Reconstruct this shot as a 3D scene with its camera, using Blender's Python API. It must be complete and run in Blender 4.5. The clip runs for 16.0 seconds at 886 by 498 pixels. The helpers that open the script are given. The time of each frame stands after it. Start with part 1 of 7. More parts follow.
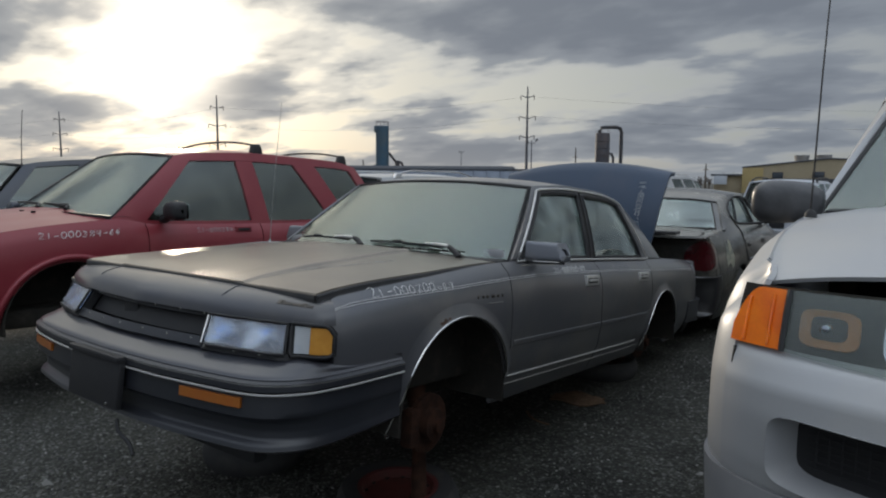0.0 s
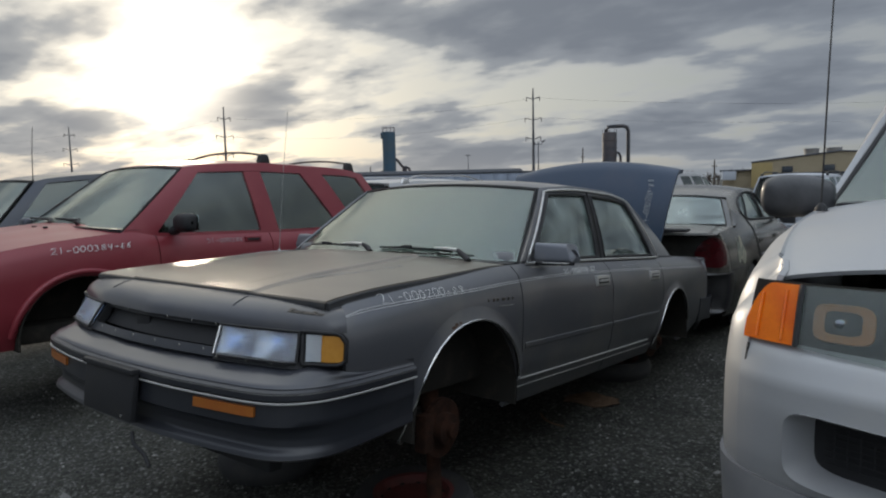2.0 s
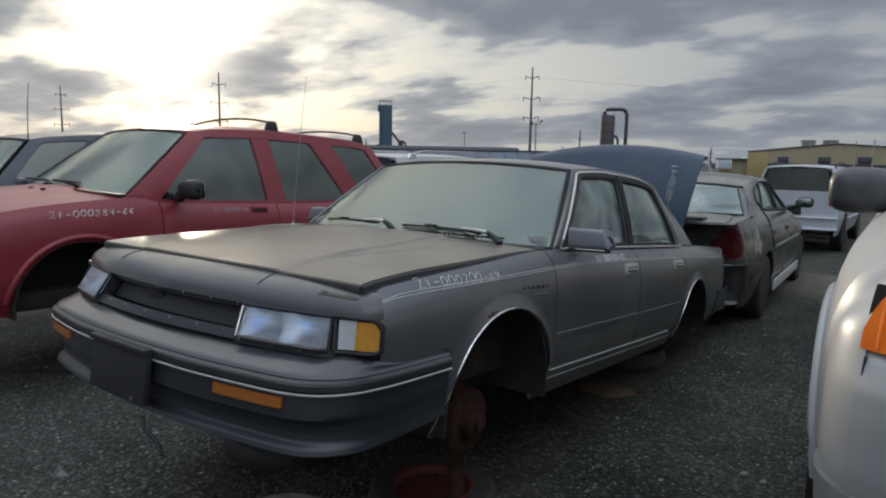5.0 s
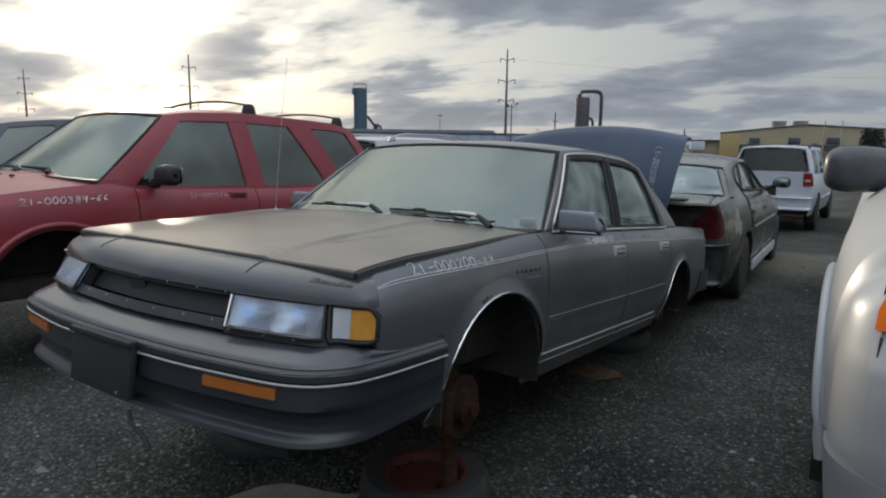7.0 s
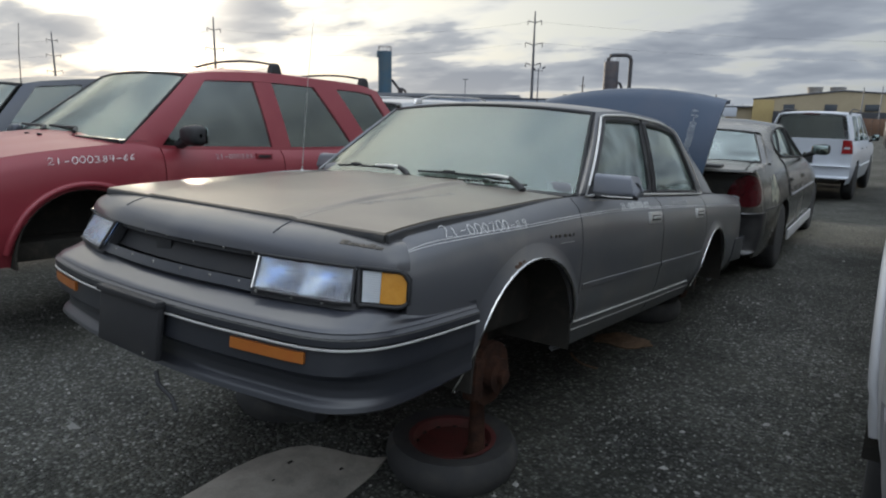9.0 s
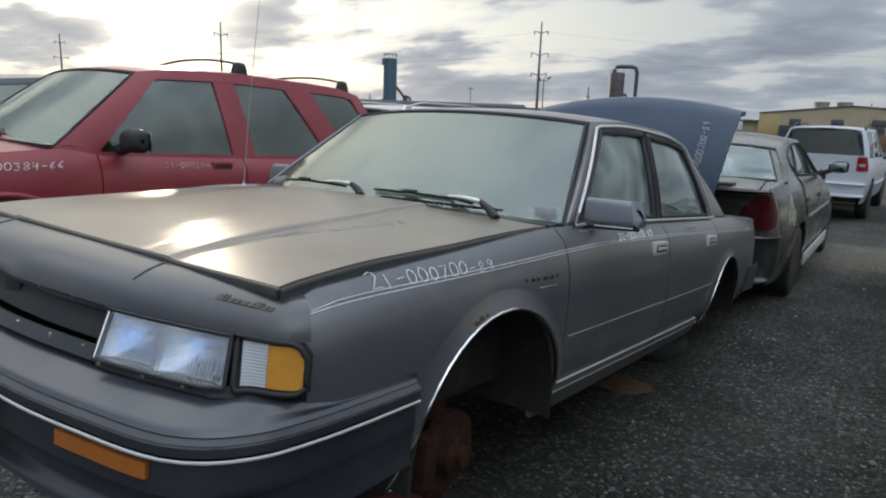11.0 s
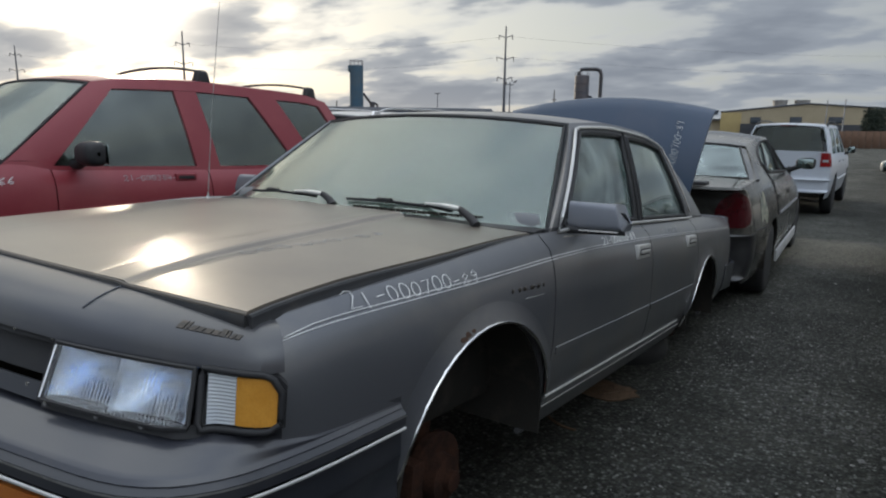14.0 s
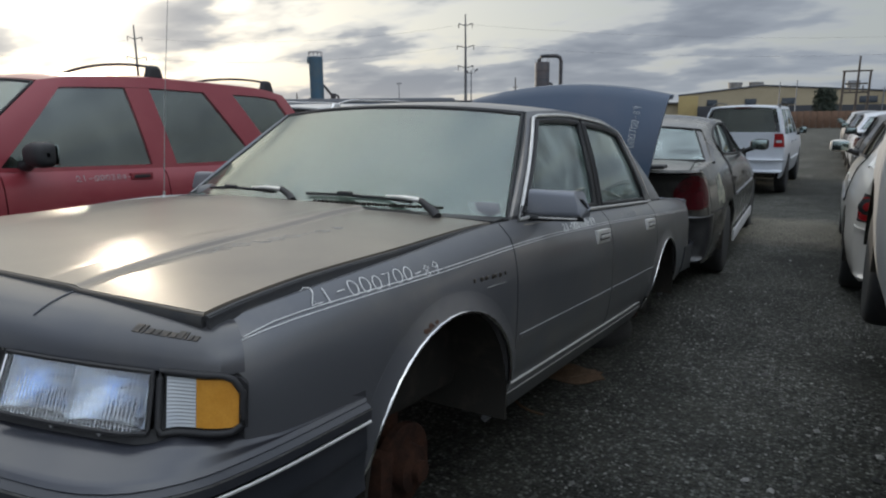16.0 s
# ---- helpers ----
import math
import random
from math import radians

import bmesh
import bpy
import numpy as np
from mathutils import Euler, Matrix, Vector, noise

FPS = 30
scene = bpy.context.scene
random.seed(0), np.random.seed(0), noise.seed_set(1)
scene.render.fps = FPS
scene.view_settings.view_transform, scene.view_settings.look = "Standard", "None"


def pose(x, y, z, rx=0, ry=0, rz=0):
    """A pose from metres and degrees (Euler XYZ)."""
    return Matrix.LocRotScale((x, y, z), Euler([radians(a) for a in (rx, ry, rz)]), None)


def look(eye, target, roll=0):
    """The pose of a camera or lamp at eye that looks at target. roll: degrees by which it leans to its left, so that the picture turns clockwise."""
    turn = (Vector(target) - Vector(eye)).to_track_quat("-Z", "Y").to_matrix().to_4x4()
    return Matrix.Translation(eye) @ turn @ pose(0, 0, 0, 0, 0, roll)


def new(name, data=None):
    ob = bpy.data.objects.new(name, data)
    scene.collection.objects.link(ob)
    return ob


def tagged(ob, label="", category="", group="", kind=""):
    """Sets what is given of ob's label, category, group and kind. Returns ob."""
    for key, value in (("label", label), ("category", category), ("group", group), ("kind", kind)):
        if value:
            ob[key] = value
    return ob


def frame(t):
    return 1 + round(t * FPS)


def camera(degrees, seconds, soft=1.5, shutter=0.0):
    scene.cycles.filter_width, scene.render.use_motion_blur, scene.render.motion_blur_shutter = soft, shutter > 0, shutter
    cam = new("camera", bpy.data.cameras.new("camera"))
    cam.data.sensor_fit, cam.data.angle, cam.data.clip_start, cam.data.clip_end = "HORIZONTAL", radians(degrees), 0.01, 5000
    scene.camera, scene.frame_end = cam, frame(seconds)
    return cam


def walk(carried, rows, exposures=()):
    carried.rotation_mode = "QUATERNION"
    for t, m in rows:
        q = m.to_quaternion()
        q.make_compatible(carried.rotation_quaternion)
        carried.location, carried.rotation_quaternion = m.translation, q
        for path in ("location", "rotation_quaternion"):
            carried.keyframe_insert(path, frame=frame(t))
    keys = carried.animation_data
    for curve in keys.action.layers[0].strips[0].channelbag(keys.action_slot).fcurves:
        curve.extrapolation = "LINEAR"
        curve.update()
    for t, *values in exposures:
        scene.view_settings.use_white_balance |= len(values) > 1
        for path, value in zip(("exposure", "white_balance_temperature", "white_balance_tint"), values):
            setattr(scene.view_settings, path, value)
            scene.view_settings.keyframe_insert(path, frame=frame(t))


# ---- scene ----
cam = camera(68.91, 16.0, soft=2.1)
PATH = [
    (0.0, 2.3031, -1.1867, 1.5057, 35.786, -5.992, -0.388),
    (0.5, 2.2977, -1.1867, 1.5054, 36.165, -6.453, -1.142),
    (1.0, 2.2944, -1.1908, 1.5024, 37.158, -6.887, -0.333),
    (1.5, 2.2970, -1.1790, 1.5057, 36.214, -5.514, 0.927),
    (2.0, 2.3049, -1.1841, 1.5067, 36.464, -5.630, 1.291),
    (2.5, 2.3076, -1.1842, 1.5065, 36.786, -5.896, 1.393),
    (3.0, 2.3000, -1.1818, 1.5078, 37.333, -6.197, 1.144),
    (3.5, 2.2983, -1.1814, 1.5065, 37.749, -6.483, 0.327),
    (5.8, 1.9733, -1.1246, 1.5069, 34.118, -8.767, -2.304),
    (6.0, 1.9862, -1.1261, 1.5045, 32.947, -8.689, -1.957),
    (6.5, 2.0038, -1.1234, 1.5016, 32.271, -8.773, -0.495),
    (7.0, 1.9845, -1.1292, 1.5011, 33.832, -9.114, -0.723),
    (7.5, 1.9564, -1.1218, 1.4936, 34.967, -9.599, -1.117),
    (8.0, 1.9469, -1.1316, 1.4908, 35.695, -10.268, -1.751),
    (8.5, 1.9344, -1.1220, 1.4868, 36.100, -10.776, -2.013),
    (9.0, 1.9197, -1.0861, 1.4778, 35.978, -12.170, -1.082),
    (9.5, 1.9194, -0.9603, 1.4705, 34.842, -13.108, -1.233),
    (9.7, 1.9375, -0.8667, 1.4765, 35.105, -11.605, -1.055),
    (11.8, 1.6065, -0.4956, 1.4730, 37.792, -11.699, -3.007),
    (12.0, 1.5974, -0.4821, 1.4639, 38.324, -11.676, -2.799),
    (12.5, 1.5955, -0.4697, 1.4677, 38.324, -11.869, -2.113),
    (13.0, 1.6131, -0.4623, 1.4701, 36.951, -11.868, -1.085),
    (13.5, 1.6372, -0.4658, 1.4720, 34.644, -11.040, -1.405),
    (14.0, 1.6530, -0.4729, 1.4704, 33.650, -10.942, -0.853),
    (14.5, 1.6621, -0.4715, 1.4703, 32.773, -10.849, -1.151),
    (15.0, 1.6688, -0.4747, 1.4664, 31.689, -10.908, -0.068),
    (15.5, 1.6605, -0.4740, 1.4657, 31.138, -11.250, -0.613),
    (16.0, 1.6695, -0.4671, 1.4755, 30.398, -11.815, 0.534),
]
walk(cam, [(t, pose(x, y, z, 90 + pitch, roll, yaw)) for t, x, y, z, yaw, pitch, roll in PATH], exposures=[(0.0, 0.38), (3.5, 0.43), (6.0, 0.62), (8.0, 0.70), (9.0, 0.94), (9.5, 1.20), (10.2, 1.12), (12.0, 0.80), (13.0, 0.74), (16.0, 0.80)])

# ---- sky and sun: a low sun behind broken cloud ----
SUN_AZ, SUN_EL = -58.6, 9.15
sun_dir = Vector((math.sin(radians(SUN_AZ)) * math.cos(radians(SUN_EL)), math.cos(radians(SUN_AZ)) * math.cos(radians(SUN_EL)), math.sin(radians(SUN_EL))))


class Nodes:
    """A short way to write node trees."""

    def __init__(self, tree):
        self.tree = tree

    def add(self, kind):
        return self.tree.nodes.new(kind)

    def put(self, value, socket):
        if isinstance(value, bpy.types.NodeSocket):
            self.tree.links.new(value, socket)
        else:
            socket.default_value = value

    def math(self, op, a, b=0.0, c=0.0, clamp=False):
        n = self.add("ShaderNodeMath")
        n.operation, n.use_clamp = op, clamp
        for k, v in enumerate((a, b, c)):
            self.put(v, n.inputs[k])
        return n.outputs[0]

    def vec(self, op, a, b=(0, 0, 0), scale=1.0):
        n = self.add("ShaderNodeVectorMath")
        n.operation = op
        self.put(a, n.inputs[0])
        self.put(b, n.inputs[1])
        self.put(scale, n.inputs[3])
        return n

    def noise(self, vector, scale, detail=4.0, rough=0.55, distort=0.0):
        n = self.add("ShaderNodeTexNoise")
        self.put(vector, n.inputs["Vector"])
        for key, v in (("Scale", scale), ("Detail", detail), ("Roughness", rough), ("Distortion", distort)):
            n.inputs[key].default_value = v
        return n.outputs[0]

    def ramp(self, value, stops, smooth=False):
        n = self.add("ShaderNodeValToRGB")
        self.put(value, n.inputs[0])
        if smooth:
            n.color_ramp.interpolation = "EASE"
        e = n.color_ramp.elements
        while len(e) < len(stops):
            e.new(0.5)
        for k, (p, c) in enumerate(stops):
            e[k].position = p
            e[k].color = (c, c, c, 1) if isinstance(c, (int, float)) else (*c, 1)
        return n.outputs[0]

    def mix(self, fac, a, b, op="MIX"):
        n = self.add("ShaderNodeMix")
        n.data_type, n.blend_type = "RGBA", op
        self.put(fac, n.inputs[0])
        for v, k in ((a, 6), (b, 7)):
            self.put((*v, 1) if isinstance(v, tuple) and len(v) == 3 else v, n.inputs[k])
        return n.outputs[2]


def make_world():
    world = bpy.data.worlds.new("world")
    scene.world = world
    world.use_nodes = True
    world.node_tree.nodes.clear()
    g = Nodes(world.node_tree)
    d = g.vec("NORMALIZE", g.add("ShaderNodeTexCoord").outputs["Generated"]).outputs[0]
    sep = g.add("ShaderNodeSeparateXYZ")
    g.put(d, sep.inputs[0])
    x, y, z = sep.outputs
    up = g.math("MAXIMUM", z, 0.0)
    # cloud sheets on a flat layer overhead, drawn out towards the horizon
    den = g.math("ADD", up, 0.20)
    flat = g.add("ShaderNodeCombineXYZ")
    g.put(g.math("DIVIDE", x, den), flat.inputs[0])
    g.put(g.math("DIVIDE", y, den), flat.inputs[1])
    flat.inputs[2].default_value = SKY_SEED
    turned = g.add("ShaderNodeMapping")
    g.put(flat.outputs[0], turned.inputs[0])
    turned.inputs["Rotation"].default_value = (0, 0, radians(-22))
    turned.inputs["Scale"].default_value = (0.72, 1.0, 1.0)
    big = g.noise(turned.outputs[0], 1.7, 4.0, 0.5, 0.1)
    fine = g.noise(turned.outputs[0], 4.2, 7.0, 0.55, 0.15)
    cover = g.math("ADD", g.math("MULTIPLY", big, 0.76), g.math("MULTIPLY", fine, 0.24))
    toward = g.vec("DOT_PRODUCT", d, tuple(sun_dir)).outputs["Value"]
    away = g.math("MAXIMUM", g.math("MULTIPLY", toward, -1.0), 0.0)
    toward = g.math("MAXIMUM", toward, 0.0)
    wide = g.math("POWER", toward, 5.0)
    near = g.math("POWER", toward, 42.0)
    core = g.math("POWER", toward, 420.0)
    thick = g.ramp(g.math("SUBTRACT", cover, g.math("MULTIPLY", near, 0.02)), [(0.42, 0.0), (0.475, 0.62), (0.54, 0.95), (0.62, 1.0)], True)
    deep = g.ramp(cover, [(0.50, 0.0), (0.64, 1.0)], True)
    sky = g.add("ShaderNodeTexSky")
    sky.sky_type = "NISHITA"
    sky.sun_disc, sky.sun_elevation, sky.sun_rotation = False, radians(SUN_EL), radians(SUN_AZ)
    clear = g.mix(1.0, sky.outputs[0], (0.07, 0.07, 0.07), "MULTIPLY")
    veil = g.mix(wide, (0.335, 0.362, 0.378), (0.84, 0.82, 0.74))
    gaps = g.mix(0.82, clear, veil)
    gaps = g.mix(1.0, gaps, g.mix(near, (0, 0, 0), (0.42, 0.36, 0.27)), "ADD")
    body = g.mix(deep, g.mix(wide, (0.235, 0.266, 0.312), (0.335, 0.355, 0.380)), g.mix(wide, (0.172, 0.197, 0.238), (0.225, 0.245, 0.277)))
    body = g.mix(1.0, body, g.mix(near, (0, 0, 0), (0.13, 0.115, 0.09)), "ADD")
    out = g.mix(thick, gaps, body)
    lining = g.math("MULTIPLY", g.ramp(cover, [(0.42, 0.0), (0.47, 1.0), (0.53, 0.0)], True), g.math("POWER", toward, 2.0))
    out = g.mix(1.0, out, g.mix(lining, (0, 0, 0), (0.17, 0.158, 0.13)), "ADD")
    out = g.mix(1.0, out, g.mix(core, (0, 0, 0), (1.6, 1.4, 1.1)), "ADD")
    # haze low down, and a brighter zenith as under any overcast, the clouds lit full face opposite the sun
    low = g.math("POWER", g.math("SUBTRACT", 1.0, up), 26.0)
    haze = g.mix(wide, (0.245, 0.285, 0.33), (0.50, 0.47, 0.43))
    out = g.mix(g.math("MULTIPLY", low, 0.75), out, haze)
    gain = g.math("MULTIPLY_ADD", g.math("MAXIMUM", g.math("SUBTRACT", up, 0.36), 0.0), 4.4, 0.75)
    gain = g.math("MULTIPLY", gain, g.math("MULTIPLY_ADD", away, 1.1, 1.0))
    out = g.vec("SCALE", out, scale=gain).outputs[0]
    bg = g.add("ShaderNodeBackground")
    g.put(out, bg.inputs[0])
    bg.inputs[1].default_value = 1.0
    g.put(bg.outputs[0], g.add("ShaderNodeOutputWorld").inputs[0])


SKY_SEED = 11.3
make_world()
sun = new("sun", bpy.data.lights.new("sun", "SUN"))
sun.data.energy, sun.data.angle, sun.data.color = 1.25, radians(4), (1.0, 0.86, 0.68)
sun.matrix_world = look(sun_dir * 50, (0, 0, 0))

# ---- materials ----


def make(name, color, rough=0.5, metal=0.0, spots=None, spot_scale=6.0, spot_range=(0.5, 0.7), grain=0.0, grain_scale=300.0, rough_vary=0.1, coat=0.0, bump=0.0, bump_scale=200.0, spec=0.5, emit=None, alpha=1.0):
    """A surface with a base colour, patches of a second colour, fine grain and relief, all in metres."""
    m = bpy.data.materials.new(name)
    m.use_nodes = True
    m.node_tree.nodes.clear()
    g = Nodes(m.node_tree)
    p = g.add("ShaderNodeBsdfPrincipled")
    where = g.add("ShaderNodeTexCoord").outputs["Object"]
    c = (*color, 1)
    patch = g.noise(where, spot_scale, 6.0, 0.6, 0.3)
    if spots:
        c = g.mix(g.ramp(patch, [(spot_range[0], 0.0), (spot_range[1], 1.0)]), tuple(color), tuple(spots))
    if grain:
        n = g.noise(where, grain_scale, 2.0, 0.6)
        c = g.mix(1.0, c if not isinstance(c, tuple) else tuple(color), g.ramp(n, [(0.3, 1.0 - grain), (0.7, 1.0)]), "MULTIPLY")
    g.put(c, p.inputs["Base Color"])
    g.put(g.math("MULTIPLY_ADD", patch, rough_vary * 2, rough - rough_vary), p.inputs["Roughness"])
    p.inputs["Metallic"].default_value = metal
    p.inputs["Coat Weight"].default_value = coat
    p.inputs["Coat Roughness"].default_value = 0.12
    p.inputs["Specular IOR Level"].default_value = spec
    if bump:
        b = g.add("ShaderNodeBump")
        b.inputs["Strength"].default_value = 0.6
        b.inputs["Distance"].default_value = bump
        g.put(g.noise(where, bump_scale, 3.0, 0.6), b.inputs["Height"])
        g.put(b.outputs[0], p.inputs["Normal"])
    if emit:
        p.inputs["Emission Color"].default_value = (*emit[0], 1)
        p.inputs["Emission Strength"].default_value = emit[1]
    g.put(p.outputs[0], g.add("ShaderNodeOutputMaterial").inputs[0])
    return m


def make_glass(name, tint, clear=0.75, rough=0.02, dust=0.08, ior=2.05, film_color=(0.33, 0.37, 0.31)):
    """Thin window glass: part clear, part mirror by angle, with a film of dust."""
    m = bpy.data.materials.new(name)
    m.use_nodes = True
    m.node_tree.nodes.clear()
    g = Nodes(m.node_tree)
    where = g.add("ShaderNodeTexCoord").outputs["Object"]
    see = g.add("ShaderNodeBsdfTransparent")
    see.inputs[0].default_value = (*[clear * t for t in tint], 1)
    gloss = g.add("ShaderNodeBsdfGlossy")
    gloss.inputs["Color"].default_value = (0.86, 0.93, 0.90, 1)
    gloss.inputs["Roughness"].default_value = rough
    film = g.add("ShaderNodeBsdfDiffuse")
    film.inputs[0].default_value = (*film_color, 1)
    fres = g.add("ShaderNodeFresnel")
    fres.inputs[0].default_value = ior
    a = g.add("ShaderNodeMixShader")
    g.put(g.math("MULTIPLY", g.ramp(g.noise(where, 3.2, 6.0, 0.62, 0.8), [(0.36, 0.12), (0.70, 1.0)]), dust), a.inputs[0])
    g.put(see.outputs[0], a.inputs[1])
    g.put(film.outputs[0], a.inputs[2])
    b = g.add("ShaderNodeMixShader")
    g.put(fres.outputs[0], b.inputs[0])
    g.put(a.outputs[0], b.inputs[1])
    g.put(gloss.outputs[0], b.inputs[2])
    g.put(b.outputs[0], g.add("ShaderNodeOutputMaterial").inputs[0])
    return m


PAINT_GREY = make("grey_paint", (0.118, 0.121, 0.132), 0.33, 0.5, (0.20, 0.19, 0.175), 2.8, (0.46, 0.82), 0.14, 700, 0.12, 0.35)
PAINT_HOOD = make("dusty_grey_paint", (0.172, 0.150, 0.126), 0.31, 0.45, (0.255, 0.220, 0.178), 3.0, (0.36, 0.82), 0.1, 500, 0.03, 0.08)
# nose and bumper: darker copies of the body grey, shade put into the colour
PAINT_NOSE_SHADED = make("nose_shaded_grey", (0.046, 0.048, 0.057), 0.34, 0.25, (0.075, 0.072, 0.070), 3.0, (0.46, 0.8), 0.1, 600, 0.09, 0.35)
PAINT_BUMPER_SHADED = make("bumper_shaded_grey", (0.030, 0.032, 0.041), 0.34, 0.1, (0.048, 0.047, 0.050), 4.0, (0.46, 0.8), 0.1, 600, 0.09, 0.5)
# dark trim grey; on the lower bumper cover its darkness is painted shade
PAINT_DARK_SHADED = make("dark_shaded_grey_paint", (0.022, 0.024, 0.030), 0.36, 0.1, (0.04, 0.04, 0.045), 4.0, (0.5, 0.8), 0.1, 500, 0.08, 0.1)
PAINT_RED = make("red_paint", (0.205, 0.024, 0.034), 0.38, 0.1, (0.26, 0.05, 0.054), 2.0, (0.5, 0.85), 0.08, 500, 0.08, 0.1)
PAINT_SILVER = make("silver_paint", (0.38, 0.385, 0.395), 0.43, 0.25, (0.44, 0.43, 0.41), 2.6, (0.46, 0.8), 0.08, 900, 0.06, 0.08)
PAINT_CREAM = make("champagne_silver_paint", (0.54, 0.52, 0.48), 0.30, 0.15, (0.60, 0.57, 0.52), 2.0, (0.5, 0.85), 0.06, 900, 0.05, 0.5)
PAINT_GREEN = make("dusty_green_paint", (0.068, 0.067, 0.062), 0.26, 0.4, (0.20, 0.185, 0.155), 2.2, (0.48, 0.76), 0.08, 600, 0.07, 0.5)
PAINT_WHITE = make("white_paint", (0.5, 0.53, 0.58), 0.3, 0.0, (0.45, 0.47, 0.51), 2.0, (0.5, 0.85), 0.04, 500, 0.06, 0.4)
PAINT_BLUE = make("dark_blue_paint", (0.028, 0.034, 0.048), 0.3, 0.3, (0.06, 0.062, 0.07), 2.0, (0.5, 0.8), 0.06, 500, 0.06, 0.4)
PAINT_BLACK = make("black_paint", (0.02, 0.02, 0.022), 0.3, 0.1, (0.05, 0.05, 0.05), 3.0, (0.5, 0.8), 0.0, 500, 0.06, 0.4)
GREY_CLAD = make("grey_plastic", (0.17, 0.17, 0.18), 0.6, 0.0, (0.21, 0.21, 0.21), 5.0, (0.45, 0.75), 0.1, 900, 0.06, 0.0, 0.0004, 900)
BLACK_PLASTIC = make("black_plastic", (0.020, 0.020, 0.022), 0.55, 0.0, (0.032, 0.031, 0.03), 9.0, (0.5, 0.8), 0.1, 900, 0.1, 0.0, 0.0004, 900, 0.3)
WELL = make("wheel_well_dirt", (0.030, 0.028, 0.025), 0.95, 0.0, (0.060, 0.052, 0.042), 9.0, (0.5, 0.8), 0.2, 300, 0.04, 0.0, 0.002, 120, 0.05)
BRIGHT = make("worn_bright_trim", (0.60, 0.595, 0.58), 0.36, 0.6, (0.5, 0.49, 0.46), 30.0, (0.5, 0.75), 0.08, 300, 0.06)
RUBBER = make("tyre_rubber", (0.022, 0.022, 0.023), 0.8, 0.0, (0.045, 0.042, 0.038), 8.0, (0.48, 0.75), 0.1, 400, 0.08, 0.0, 0.001, 200)
CHROME = make("bright_trim", (0.62, 0.61, 0.6), 0.2, 1.0, (0.5, 0.49, 0.47), 20.0, (0.5, 0.8), 0.05, 400, 0.06)
ALLOY = make("wheel_alloy", (0.48, 0.48, 0.49), 0.35, 0.9, (0.3, 0.29, 0.27), 16.0, (0.5, 0.8), 0.1, 300, 0.1)
RUST = make("rusty_iron", (0.045, 0.028, 0.02), 0.9, 0.1, (0.085, 0.045, 0.025), 14.0, (0.42, 0.68), 0.35, 180, 0.1, 0.0, 0.002, 140)
RED_RIM = make("red_oxide_rim", (0.085, 0.014, 0.011), 0.75, 0.1, (0.06, 0.02, 0.015), 12.0, (0.45, 0.7), 0.2, 260, 0.1, 0.0, 0.001, 200)
LENS_WHITE = make("clear_lens", (0.40, 0.42, 0.44), 0.18, 0.0, (0.33, 0.37, 0.43), 9.0, (0.5, 0.75), 0.05, 300, 0.05, 0.7)
LENS_AMBER = make("amber_lens", (0.55, 0.255, 0.035), 0.24, 0.0, (0.45, 0.19, 0.02), 14.0, (0.45, 0.7), 0.12, 260, 0.06, 0.6)
LENS_DULL = make("faded_amber_lens", (0.34, 0.105, 0.014), 0.4, 0.0, (0.32, 0.08, 0.01), 14.0, (0.45, 0.7), 0.2, 220, 0.06, 0.3)
LENS_RED = make("red_lens", (0.30, 0.012, 0.014), 0.2, 0.0, (0.16, 0.006, 0.008), 9.0, (0.4, 0.7), 0.12, 260, 0.06, 0.6)
LENS_SMOKE = make("dark_red_lens", (0.060, 0.006, 0.009), 0.2, 0.0, (0.05, 0.004, 0.006), 9.0, (0.4, 0.7), 0.12, 260, 0.06, 0.5)
REFLECTOR = make("lamp_reflector", (0.7, 0.72, 0.76), 0.12, 1.0, (0.42, 0.52, 0.68), 8.0, (0.45, 0.62), 0.0, 300, 0.05)
GLASS = make_glass("window_glass", (0.88, 0.95, 0.93), 0.85, 0.08, 0.25)
GLASS_DUSTY = make_glass("dusty_window_glass", (0.78, 0.92, 0.90), 0.85, 0.09, 0.20, 1.9)
GLASS_PALE = make_glass("dusty_sky_pale_glass", (0.86, 0.95, 0.94), 0.9, 0.04, 0.52, 1.9, (0.46, 0.55, 0.53))
GLASS_DARK = make_glass("tinted_window_glass", (0.22, 0.25, 0.27), 0.8, 0.03, 0.06, 1.5)
SEAT = make("grey_blue_cloth", (0.20, 0.22, 0.25), 0.9, 0.0, (0.26, 0.27, 0.28), 8.0, (0.4, 0.7), 0.15, 400, 0.05, 0.0, 0.001, 400)
TAN_SEAT = make("beige_cloth", (0.36, 0.33, 0.28), 0.9, 0.0, (0.3, 0.27, 0.23), 8.0, (0.4, 0.7), 0.15, 400, 0.05, 0.0, 0.001, 400)
DASH = make("grey_vinyl", (0.11, 0.115, 0.125), 0.6, 0.0, (0.15, 0.15, 0.15), 8.0, (0.4, 0.7), 0.1, 400, 0.05)
CHALK = make("white_paint_pen", (0.72, 0.72, 0.70), 0.7, 0.0, (0.5, 0.5, 0.5), 60.0, (0.45, 0.7))
STRIPE = make("pale_pinstripe", (0.55, 0.55, 0.55), 0.5, 0.0, (0.35, 0.35, 0.35), 30.0, (0.5, 0.7))
BADGE = make("dark_badge_metal", (0.05, 0.045, 0.04), 0.35, 0.7, (0.12, 0.1, 0.08), 50.0, (0.5, 0.7))
MIRROR = make("mirror_glass", (0.24, 0.29, 0.28), 0.03, 1.0, rough_vary=0.01)

# ---- building blocks ----


